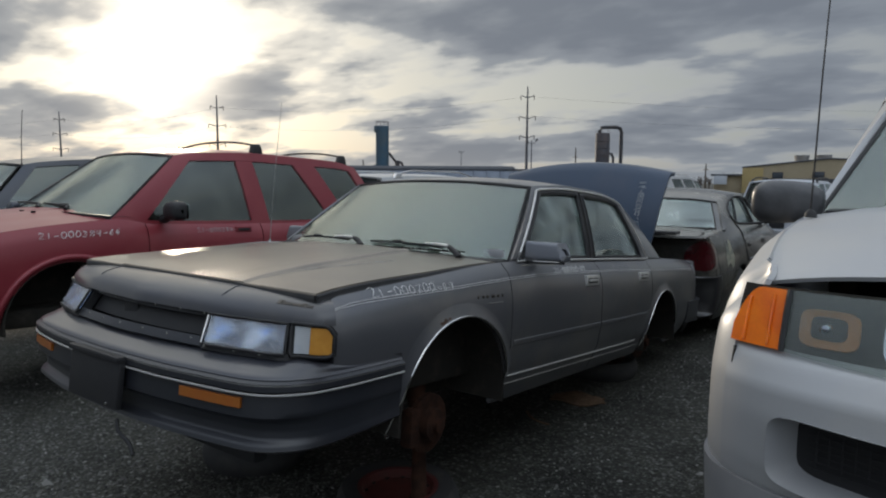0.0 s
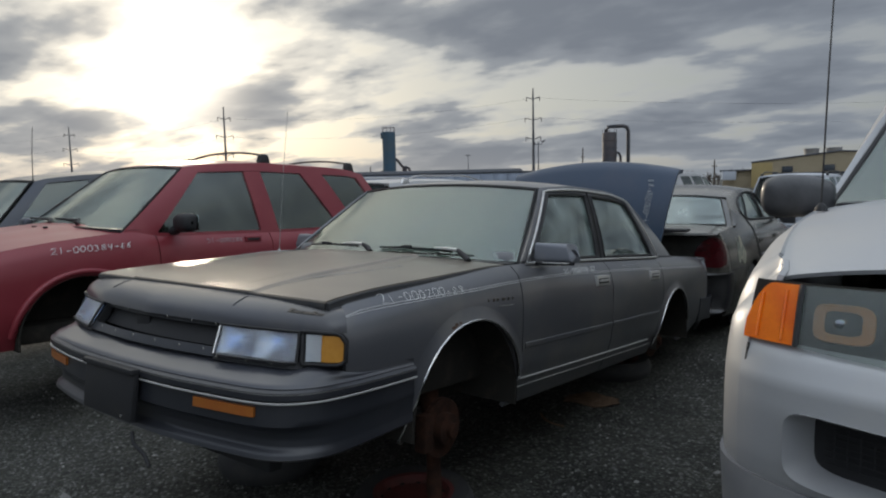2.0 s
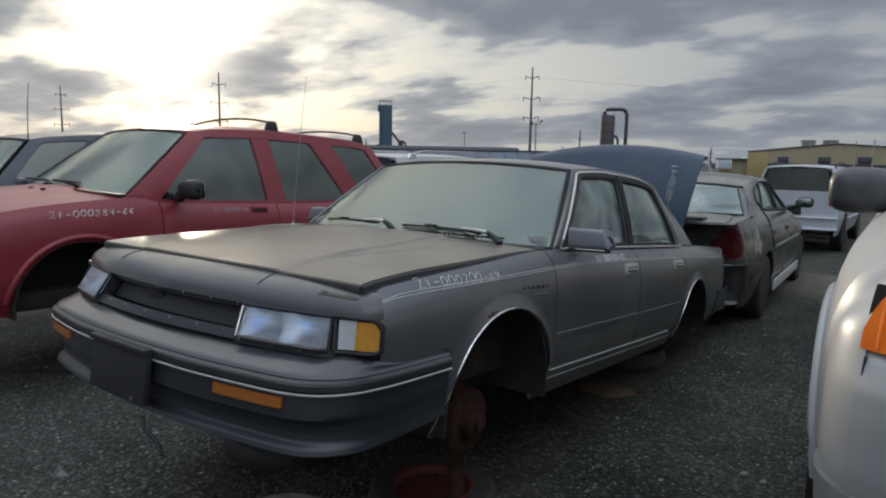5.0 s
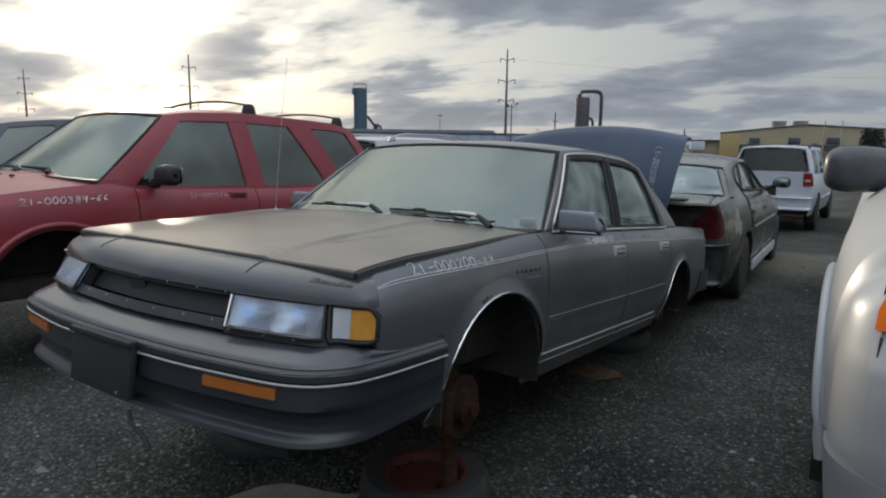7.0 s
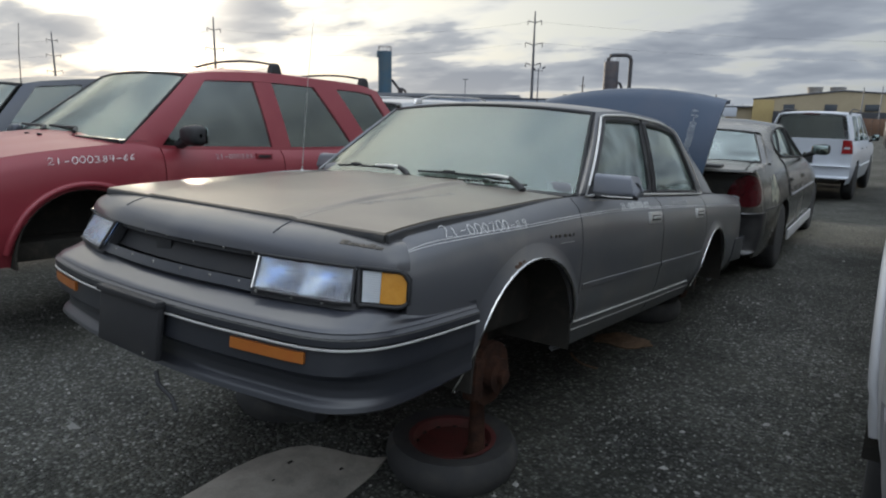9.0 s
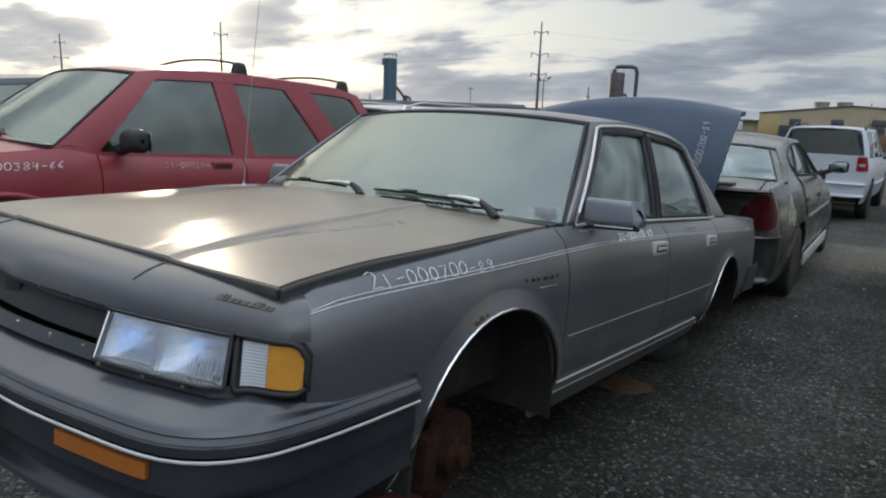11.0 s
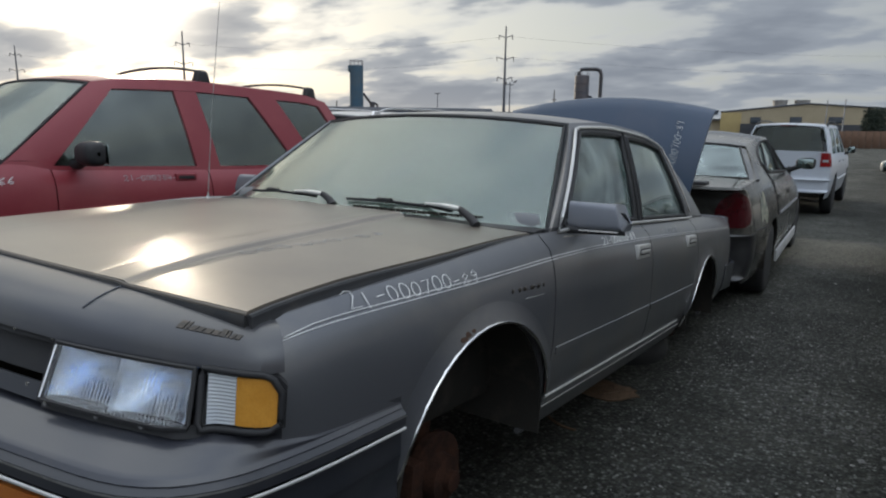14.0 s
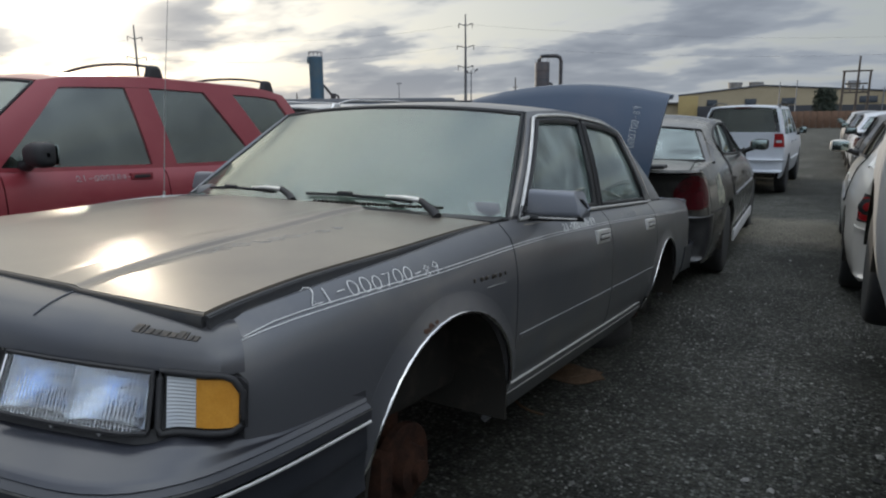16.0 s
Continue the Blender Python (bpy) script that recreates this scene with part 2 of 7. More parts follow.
def curve_of(points):
    """A smooth function through (u, value) points, flat outside them (monotone cubic)."""
    us = [p[0] for p in points]
    vs = [p[1] for p in points]
    slopes = [(vs[k + 1] - vs[k]) / (us[k + 1] - us[k]) for k in range(len(us) - 1)]
    tang = [slopes[0]] + [0.0 if a * b <= 0 else 2 * a * b / (a + b) for a, b in zip(slopes, slopes[1:])] + [slopes[-1]]

    def at(u):
        if u <= us[0]:
            return vs[0]
        if u >= us[-1]:
            return vs[-1]
        k = max(i for i in range(len(us) - 1) if us[i] <= u)
        h = us[k + 1] - us[k]
        t = (u - us[k]) / h
        return (2 * t**3 - 3 * t**2 + 1) * vs[k] + (t**3 - 2 * t**2 + t) * h * tang[k] + (3 * t**2 - 2 * t**3) * vs[k + 1] + (t**3 - t**2) * h * tang[k + 1]

    return at


def lerp(a, b, t):
    return a + (b - a) * t


def spread(a, b, n):
    return [a + (b - a) * k / (n - 1) for k in range(n)]


def mesh_of(name, verts, faces, sharp=35, smooth=True):
    me = bpy.data.meshes.new(name)
    me.from_pydata([tuple(v) for v in verts], [], faces)
    me.update()
    if smooth:
        me.shade_smooth()
        me.set_sharp_from_angle(angle=radians(sharp))
    return me


def from_bm(name, bm, sharp=35):
    me = bpy.data.meshes.new(name)
    bmesh.ops.recalc_face_normals(bm, faces=bm.faces)
    bm.to_mesh(me)
    bm.free()
    me.shade_smooth()
    me.set_sharp_from_angle(angle=radians(sharp))
    return me


def part(name, me, material, parent=None, label=""):
    """Links a mesh as one object under a thing or a part."""
    ob = new(name, me)
    me.materials.append(material)
    ob.parent = parent
    if label:
        tagged(ob, label)
    return ob


def thing(name, m, label, category, group="", kind=""):
    ob = new(name)
    ob.empty_display_size = 0.1
    ob.matrix_world = m
    return tagged(ob, label, category, group, kind)


def solid_thing(name, me, material, m, label, category, group="", kind=""):
    ob = new(name, me)
    me.materials.append(material)
    ob.matrix_world = m
    return tagged(ob, label, category, group, kind)


def sheet(f, us, vs, thick=0.012, flip=False, sharp=35):
    """A curved panel f(u, v) with thickness: a closed shell, its back set in along the surface's normal."""
    nu, nv = len(us), len(vs)
    p = np.array([[f(u, v) for v in vs] for u in us], float)
    n = np.cross(np.gradient(p, axis=0), np.gradient(p, axis=1))
    n /= np.maximum(np.linalg.norm(n, axis=2, keepdims=True), 1e-9)
    if flip:
        n = -n
    q = p - n * thick
    verts = list(p.reshape(-1, 3)) + list(q.reshape(-1, 3))
    k, off, faces = (lambda i, j: i * nv + j), nu * nv, []
    for i in range(nu - 1):
        for j in range(nv - 1):
            a, b, c, d = k(i, j), k(i + 1, j), k(i + 1, j + 1), k(i, j + 1)
            faces += [(a, b, c, d), (d + off, c + off, b + off, a + off)]
    rim = [k(i, 0) for i in range(nu)] + [k(nu - 1, j) for j in range(1, nv)] + [k(i, nv - 1) for i in range(nu - 2, -1, -1)] + [k(0, j) for j in range(nv - 2, 0, -1)]
    for a, b in zip(rim, rim[1:] + rim[:1]):
        faces.append((b, a, a + off, b + off))
    if flip:
        faces = [tuple(reversed(x)) for x in faces]
    return mesh_of("sheet", verts, faces, sharp)


def tube(points, radius, sides=8, closed=False, squash=1.0):
    """A rod of round section along points; radius may be a list."""
    pts = [Vector(p) for p in points]
    verts, faces, n = [], [], len(pts)
    ref = Vector((0, 0, 1))
    for i, p in enumerate(pts):
        a, b = pts[(i - 1) % n if closed else max(i - 1, 0)], pts[(i + 1) % n if closed else min(i + 1, n - 1)]
        t = (b - a).normalized()
        r = ref if abs(t.dot(ref)) < 0.95 else Vector((1, 0, 0))
        s = t.cross(r).normalized()
        w = s.cross(t)
        rad = radius[i] if isinstance(radius, (list, tuple)) else radius
        for k in range(sides):
            ang = 2 * math.pi * (k + 0.5) / sides
            verts.append(p + s * rad * math.cos(ang) + w * rad * squash * math.sin(ang))
    for i in range(n if closed else n - 1):
        j = (i + 1) % n
        for k in range(sides):
            faces.append((i * sides + k, i * sides + (k + 1) % sides, j * sides + (k + 1) % sides, j * sides + k))
    if not closed:
        faces += [tuple(reversed(range(sides))), tuple(range((n - 1) * sides, n * sides))]
    return mesh_of("tube", verts, faces, 50)


def lathe(profile, segs=32, axis="z", sharp=40):
    """A turned body: profile of (radius, height) from bottom to top."""
    verts, faces = [], []
    for r, h in profile:
        for k in range(segs):
            a = 2 * math.pi * k / segs
            x, y = r * math.cos(a), r * math.sin(a)
            verts.append((x, y, h) if axis == "z" else (h, x, y))
    for i in range(len(profile) - 1):
        for k in range(segs):
            l = (k + 1) % segs
            faces.append((i * segs + k, i * segs + l, (i + 1) * segs + l, (i + 1) * segs + k))
    if profile[0][0] > 1e-4:
        faces.append(tuple(reversed(range(segs))))
    if profile[-1][0] > 1e-4:
        faces.append(tuple(range((len(profile) - 1) * segs, len(profile) * segs)))
    bm = bmesh.new()
    me = mesh_of("lathe", verts, faces, sharp)
    bm.from_mesh(me)
    bmesh.ops.remove_doubles(bm, verts=bm.verts, dist=1e-5)
    bpy.data.meshes.remove(me)
    return from_bm("lathe", bm, sharp)


def box(x0, x1, y0, y1, z0, z1, bevel=0.01, segs=2, taper=None):
    """A block with rounded edges; taper moves the top in by (x, y)."""
    bm = bmesh.new()
    bmesh.ops.create_cube(bm, size=1)
    for v in bm.verts:
        v.co = Vector((x0 if v.co.x < 0 else x1, y0 if v.co.y < 0 else y1, z0 if v.co.z < 0 else z1))
    if taper:
        for v in bm.verts:
            if v.co.z > (z0 + z1) / 2:
                v.co.x += taper[0] * (1 if v.co.x < (x0 + x1) / 2 else -1)
                v.co.y += taper[1] * (1 if v.co.y < (y0 + y1) / 2 else -1)
    if bevel:
        bmesh.ops.bevel(bm, geom=bm.edges[:], offset=bevel, segments=segs, affect="EDGES", profile=0.6)
    return from_bm("box", bm, 50)


def joined(*meshes):
    """Several meshes as one part."""
    bm = bmesh.new()
    for me in meshes:
        bm.from_mesh(me)
    out = bpy.data.meshes.new("joined")
    bm.to_mesh(out)
    bm.free()
    for me in meshes:
        bpy.data.meshes.remove(me)
    out.shade_smooth()
    out.set_sharp_from_angle(angle=radians(40))
    return out


def moved(me, m):
    me.transform(m)
    return me


def cut(me, *cutters):
    """The mesh less the cutters' bodies, worked out on a bench of its own."""
    bench = bpy.data.scenes.new("bench")
    ob = bpy.data.objects.new("blank", me)
    bench.collection.objects.link(ob)
    tools = []
    for c in cutters:
        tool = bpy.data.objects.new("tool", c)
        bench.collection.objects.link(tool)
        mod = ob.modifiers.new("cut", "BOOLEAN")
        mod.operation, mod.solver, mod.object = "DIFFERENCE", "EXACT", tool
        tools.append(tool)
    bench.view_layers[0].update()
    graph = bench.view_layers[0].depsgraph
    out = bpy.data.meshes.new_from_object(ob.evaluated_get(graph))
    for o in (ob, *tools):
        old = o.data
        bpy.data.objects.remove(o)
        bpy.data.meshes.remove(old)
    bpy.data.scenes.remove(bench)
    out.shade_smooth()
    out.set_sharp_from_angle(angle=radians(35))
    return out


def arch_tool(x, y, z, r, squash=1.0, depth=0.5):
    bm = bmesh.new()
    bmesh.ops.create_cone(bm, cap_ends=True, segments=48, radius1=r, radius2=r, depth=depth)
    me = from_bm("arch", bm)
    me.transform(pose(x, y, z) @ Matrix.Diagonal((1, 1, squash, 1)) @ pose(0, 0, 0, 0, 90, 0))
    return me


def ribbon(points, width, up, lift=0.002):
    """A thin flat strip along points, of that width along up."""
    verts, faces = [], []
    for p in points:
        p, u = Vector(p), Vector(up)
        verts += [p - u * width / 2, p + u * width / 2]
    off = len(verts)
    n = len(points)
    d = (Vector(points[-1]) - Vector(points[0])).normalized().cross(Vector(up)).normalized() * lift
    verts += [Vector(v) - d for v in verts]
    for i in range(n - 1):
        a = 2 * i
        faces += [(a, a + 2, a + 3, a + 1), (a + off + 1, a + off + 3, a + off + 2, a + off), (a, a + off, a + off + 2, a + 2), (a + 1, a + 3, a + off + 3, a + off + 1)]
    return mesh_of("ribbon", verts, faces)


# ---- vehicles ----


def wheel(parent, x, y, z, r, w, side, rim_mat, spokes=5, name="wheel"):
    """A tyre on a spoked rim; side: +1 where the outer face looks to +x."""
    hub = new(name)
    hub.parent = parent
    hub.location = (x, y, z)
    k = 0.66
    prof = [(r * k, -w / 2), (r * 0.9, -w / 2), (r * 0.97, -w * 0.42), (r, -w * 0.25), (r, w * 0.25), (r * 0.97, w * 0.42), (r * 0.9, w / 2), (r * k, w / 2)]
    tyre = part("tyre", lathe(prof, 40, "x"), RUBBER, hub)
    pieces = [lathe([(r * k * 1.01, -w * 0.46), (r * k * 1.01, w * 0.47), (r * k * 0.93, w * 0.47), (r * k * 0.9, w * 0.1), (0.0, w * 0.02), (0.0, -w * 0.1), (r * k * 0.9, -w * 0.3)], 32, "x")]
    for s in range(spokes):
        b = box(w * 0.16, w * 0.34, -r * 0.085, r * 0.085, r * 0.12, r * k * 0.97, 0.008, 2, (0.0, r * 0.02))
        pieces.append(moved(b, pose(0, 0, 0, 360 * s / spokes, 0, 0)))
    pieces.append(lathe([(r * 0.2, w * 0.1), (r * 0.2, w * 0.33), (r * 0.14, w * 0.4), (0.0, w * 0.41)], 20, "x"))
    rim = joined(*pieces)
    if side < 0:
        rim.transform(Matrix.Diagonal((-1, 1, 1, 1)))
        rim.flip_normals()
    part("rim", rim, rim_mat, hub)
    return hub


class Vehicle:
    """A car body by its lines. Local axes: x across, y from the nose to the tail, z up from the ground it would stand on.
    width: half width along y; top: height of the shoulder along y; tuck: share of the half width along the side's height;
    belt, roof_x, roof_z: the lines between which the windows lie."""

    def __init__(self, name, m, label, paint, width, top, tuck, sill, ends, belt_in, roof_edge, roof_crown, seams=(), group="", glass=None):
        self.ob = thing(name, m, label, "car", group)
        self.paint, self.sill, self.ends = paint, sill, ends
        self.width, self.top, self.tuck = curve_of(width), curve_of(top), curve_of(tuck)
        self.belt_in, self.crown = belt_in, roof_crown
        self.roof_x, self.roof_z = curve_of([(y, x) for y, x, z in roof_edge]), curve_of([(y, z) for y, x, z in roof_edge])
        self.faces = {}
        self.glass = glass or GLASS

    def side(self, s, y, t):
        """A point of the flank, t from the sill (0) to the shoulder (1)."""
        return (s * self.width(y) * self.tuck(t), y, lerp(self.sill, self.top(y), t))

    def flank_at(self, s, y, z, out=0.0):
        t = (z - self.sill) / (self.top(y) - self.sill)
        p = self.side(s, y, t)
        return (p[0] + s * out, y, z)

    def flanks(self, names, bounds, arches=(), gap=0.004, mats=None):
        """Fenders and doors as panels of their own, with gaps between; arches: (y, z, r, squash)."""
        made = {}
        for s in (-1, 1):
            for k, name in enumerate(names):
                y0, y1 = bounds[k] + gap, bounds[k + 1] - gap
                n = max(6, int((y1 - y0) / 0.06))
                me = sheet(lambda y, t: self.side(s, y, t), spread(y0, y1, n), spread(0, 1, 16), 0.02, flip=s < 0)
                tools = [arch_tool(s * 0.85, y, z, r, q) for y, z, r, q in arches if y0 - r < y < y1 + r]
                if tools:
                    me = cut(me, *tools)
                made[(name, s)] = part(name, me, (mats or {}).get(name, self.paint), self.ob)
        return made

    def wells(self, arches):
        for s in (-1, 1):
            for y, z, r, q in arches:
                w = self.width(y)

                def f(a, d):
                    return (s * lerp(w * 0.985, w * 0.55, d), y - math.cos(a) * r * 1.01, z + math.sin(a) * r * q * 1.01)

                a = sheet(f, spread(-0.12, math.pi + 0.12, 18), spread(0, 1, 3), 0.012, flip=s < 0)
                wall = sheet(lambda d, a: (s * w * 0.55, y - math.cos(a) * r * 1.02 * d, z + math.sin(a) * r * q * 1.02 * d), spread(0.02, 1, 3), spread(-0.2, math.pi + 0.2, 20), 0.01, flip=s < 0)
                part("wheel_well", joined(a, wall), WELL, self.ob)

    def lid(self, name, y0, y1, x_share, rise, mat=None, bulge=0.0, thick=0.02, sink=0.0, nx=15, extra=None):
        """Hood or boot lid between the shoulders."""

        def f(u, y):
            w = self.width(y) * x_share
            z = self.top(y) - sink + rise(y) * (1 - abs(u) ** 2.4)
            if extra:
                z += extra(u, y)
            return (u * w, y, z)

        return part(name, sheet(f, spread(-1, 1, nx), spread(y0, y1, 14), thick), mat or self.paint, self.ob)

    def belt(self, s, y):
        return Vector((s * (self.width(y) - self.belt_in) * self.tuck(1.0), y, self.top(y)))

    def roof(self, s, y):
        return Vector((s * self.roof_x(y), y, self.roof_z(y)))

    def pane(self, s, a, b, v0, v1, n=8, inset=0.0, bow=0.012):
        """A piece of the cabin's side between the lines a and b, each (y at the belt, y at the roof)."""

        def f(u, v):
            p = self.belt(s, lerp(a[0], b[0], u)).lerp(self.roof(s, lerp(a[1], b[1], u)), v)
            p.x += s * (bow * 4 * v * (1 - v) - inset)
            return tuple(p)

        return sheet(f, spread(0, 1, n), spread(v0, v1, n), 0.006 if inset else 0.028, flip=s < 0)

    def cabin(self, lines, glazed, low=0.05, high=0.9, glass_names=None, frame_mat=None, wind_bow=0.16, rear_bow=0.08, roof_mat=None, edge_in=0.05, tint=None, seal=0.009, sides=True):
        """Pillars, rails, roof and panes. lines: the uprights, in pairs round each pillar, from the windscreen's edge back to the
        rear window's; glazed: which spaces between neighbouring lines hold glass."""
        paint = self.paint
        for s in (-1, 1) if sides else ():
            part("lower_rail", self.pane(s, lines[0], lines[-1], 0.0, low, 24), frame_mat or paint, self.ob)
            part("roof_rail", self.pane(s, lines[0], lines[-1], high, 1.0, 24), roof_mat or paint, self.ob)
            for k, (a, b) in enumerate(zip(lines, lines[1:])):
                if k in glazed:
                    pane = part("side_window", self.pane(s, a, b, low, high, 9, 0.012), tint or self.glass, self.ob)
                    pane.visible_shadow = False
                else:
                    part("pillar", self.pane(s, a, b, low, high, 8), (frame_mat or paint) if 0 < k < len(lines) - 2 else paint, self.ob)
        y0, y1 = lines[0][1], lines[-1][1]

        def roof(u, y):
            p = self.roof(1, y)
            e = math.sin(math.pi * min(max((y - y0) / (y1 - y0), 0), 1)) ** 0.6
            # the windscreen's header and the rear one bow out in plan
            yy = y - wind_bow * 0.35 * (1 - u * u) * max(0, 1 - (y - y0) / 0.5) + rear_bow * 0.35 * (1 - u * u) * max(0, 1 - (y1 - y) / 0.5)
            return (u * p.x, yy, p.z + self.crown * (1 - abs(u) ** 2.2) * (0.55 + 0.45 * e))

        part("roof", sheet(roof, spread(-1, 1, 17), spread(y0, y1, 16), 0.03), roof_mat or paint, self.ob)

        def screen(line, bow, sign, into):
            def f(u, v):
                low_p, top_p = self.belt(1, line[0]), self.roof(1, line[1])
                x = u * (lerp(low_p.x, top_p.x, v) - into)
                y = lerp(low_p.y, top_p.y, v) - sign * bow * lerp(1.0, 0.35, v) * (1 - u * u)
                z = lerp(low_p.z, top_p.z, v) + self.crown * 0.55 * v * (1 - abs(u) ** 2.2)
                return (x, y, z)

            return f

        ws = screen(lines[0], wind_bow, 1, edge_in)
        rs = screen(lines[-1], rear_bow, -1, edge_in)
        a = part("windscreen", sheet(ws, spread(-1, 1, 17), spread(0.02, 0.955, 12), 0.006, flip=False), self.glass, self.ob)
        b = part("rear_window", sheet(rs, spread(-1, 1, 17), spread(0.06, 0.93, 12), 0.006, flip=True), tint or self.glass, self.ob)
        a.visible_shadow = b.visible_shadow = False
        for f, name, lo, hi in ((ws, "windscreen_seal", 0.0, 0.975), (rs, "rear_window_seal", 0.03, 0.96)):
            ring = [f(u, lo) for u in spread(-1.01, 1.01, 15)] + [f(1.01, v) for v in spread(lo, hi, 8)[1:]] + [f(u, hi) for u in spread(1.01, -1.01, 15)[1:]] + [f(-1.01, v) for v in spread(hi, lo, 8)[1:-1]]
            part(name, tube(ring, seal, 6, True), BLACK_PLASTIC, self.ob)
        # rear-window surround where the pane stands in from the pillar
        self.ws, self.rs = ws, rs

    def nose(self, name, y_side, y_tip, profile, mat=None, sign=1, power=2.6, us=25, share=1.0, arc=1.0, built=True):
        """A bumper or face round one end: profile of (setback, z) from the bottom up. y_side: where it meets the flanks."""

        def f(u, v):
            setback, z = profile_at(profile, v)
            w = self.width(y_side) * share
            a = u * math.pi / 2
            x = w * math.copysign(abs(math.sin(a)) ** (2 / power), math.sin(a))
            k = 1 - abs(math.cos(a)) ** (2 / power)
            y = lerp(y_tip + sign * setback, y_side, k)
            t = min(max((z - self.sill) / (self.top(y_side) - self.sill), 0), 1)
            return (x * lerp(1.0, self.tuck(t), abs(u) ** 4), y, z)

        self.faces[name] = (f, profile, sign)
        if built:
            return part(name, sheet(f, spread(-arc, arc, us), spread(0, 1, 4 * len(profile)), 0.02, flip=sign < 0), mat or self.paint, self.ob)

    def on_face(self, name, u, z, out=0.008):
        """A point on an end face at share u across and height z, set out from it."""
        f, profile, sign = self.faces[name]
        zs = [p[1] for p in profile]
        k = max([i for i in range(len(zs) - 1) if zs[i] <= z] or [0])
        v = (k + (z - zs[k]) / max(zs[k + 1] - zs[k], 1e-6)) / (len(zs) - 1)
        p, q = Vector(f(u, v)), Vector(f(u + 0.01, v))
        n = (q - p).cross(Vector((0, 0, 1)))
        n = n.normalized() * sign
        return tuple(p + n * out)

    def lamp(self, name, face, u0, u1, low, high, mat, out=0.008, label="", parent=None, nu=14, nv=10):
        """A lens on an end face between the heights low(u) and high(u)."""
        lo, hi = (low if callable(low) else lambda u: low), (high if callable(high) else lambda u: high)
        made = []
        for s in (-1, 1):
            g = lambda a, b: self.on_face(face, s * lerp(u0, u1, a), lerp(lo(lerp(u0, u1, a)), hi(lerp(u0, u1, a)), b), out)
            made.append(part(name, sheet(g, spread(0, 1, nu), spread(0, 1, nv), 0.012, flip=(s < 0) != (self.faces[face][2] < 0)), mat, parent or self.ob, label))
        return made

    def floor(self, y0, y1, z=None, share=0.8):
        z = self.sill if z is None else z
        w = self.width((y0 + y1) / 2) * share
        part("underbody", box(-w, w, y0, y1, z - 0.02, z + 0.1, 0.03), WELL, self.ob)

    def strip(self, name, pts, mat, width=0.012, out=0.004, up=(0, 0, 1)):
        """A moulding along the flank on both sides; pts of (y, z)."""
        for s in (-1, 1):
            p = [self.flank_at(s, y, z, out) for y, z in pts]
            part(name, tube(p, width / 2, 6), mat, self.ob)

    def handle(self, y, z, length=0.17, mat=None, name="door_handle"):
        for s in (-1, 1):
            x = self.flank_at(s, y, z)[0]
            h = new(name)
            h.parent = self.ob
            h.location = (x, y, z)
            part("pull", box(-0.014, 0.014, -length / 2, length / 2, -0.022, 0.022, 0.006), mat or CHROME, h)
            part("recess", box(-0.016, 0.016, -length * 0.38, length * 0.38, -0.012, 0.010, 0.004), BLACK_PLASTIC, h)

    def seats(self, y_front, y_rear, z, mat, dash_y):
        for x in (-0.36, 0.36):
            seat = new("front_seat")
            seat.parent = self.ob
            part("cushion", box(x - 0.25, x + 0.25, y_front - 0.25, y_front + 0.28, z, z + 0.22, 0.06, 3), mat, seat)
            back = box(-0.25, 0.25, -0.09, 0.09, 0.0, 0.62, 0.06, 3, (0.04, 0.02))
            part("backrest", moved(back, pose(x, y_front + 0.30, z + 0.14, -14, 0, 0)), mat, seat)
            head = box(-0.14, 0.14, -0.05, 0.05, 0.0, 0.17, 0.04, 3)
            part("headrest", moved(head, pose(x, y_front + 0.47, z + 0.76, -10, 0, 0)), mat, seat)
        rear = new("rear_seat")
        rear.parent = self.ob
        part("cushion", box(-0.62, 0.62, y_rear - 0.3, y_rear + 0.2, z, z + 0.22, 0.06, 3), mat, rear)
        part("backrest", moved(box(-0.62, 0.62, -0.09, 0.09, 0, 0.6, 0.06, 3), pose(0, y_rear + 0.25, z + 0.12, -16, 0, 0)), mat, rear)
        w = self.width(dash_y) * 0.86
        part("dashboard", box(-w, w, dash_y, dash_y + 0.38, z + 0.25, z + 0.53, 0.07, 3), DASH, self.ob)
        ring = [(0.36 + 0.185 * math.cos(a), dash_y + 0.5 + 0.09 * math.sin(a), z + 0.50 + 0.165 * math.sin(a)) for a in spread(0, 2 * math.pi, 25)[:-1]]
        part("steering_wheel", joined(tube(ring, 0.014, 8, True), tube([(0.18, dash_y + 0.5, z + 0.5), (0.54, dash_y + 0.5, z + 0.5)], 0.02, 6), tube([(0.36, dash_y + 0.3, z + 0.42), (0.36, dash_y + 0.5, z + 0.5)], 0.035, 8)), DASH, self.ob)


def profile_at(profile, v):
    """A point along a polyline of (a, b), v from 0 to 1 by its own steps."""
    k = v * (len(profile) - 1)
    i = min(int(k), len(profile) - 2)
    return tuple(lerp(p, q, k - i) for p, q in zip(profile[i], profile[i + 1]))


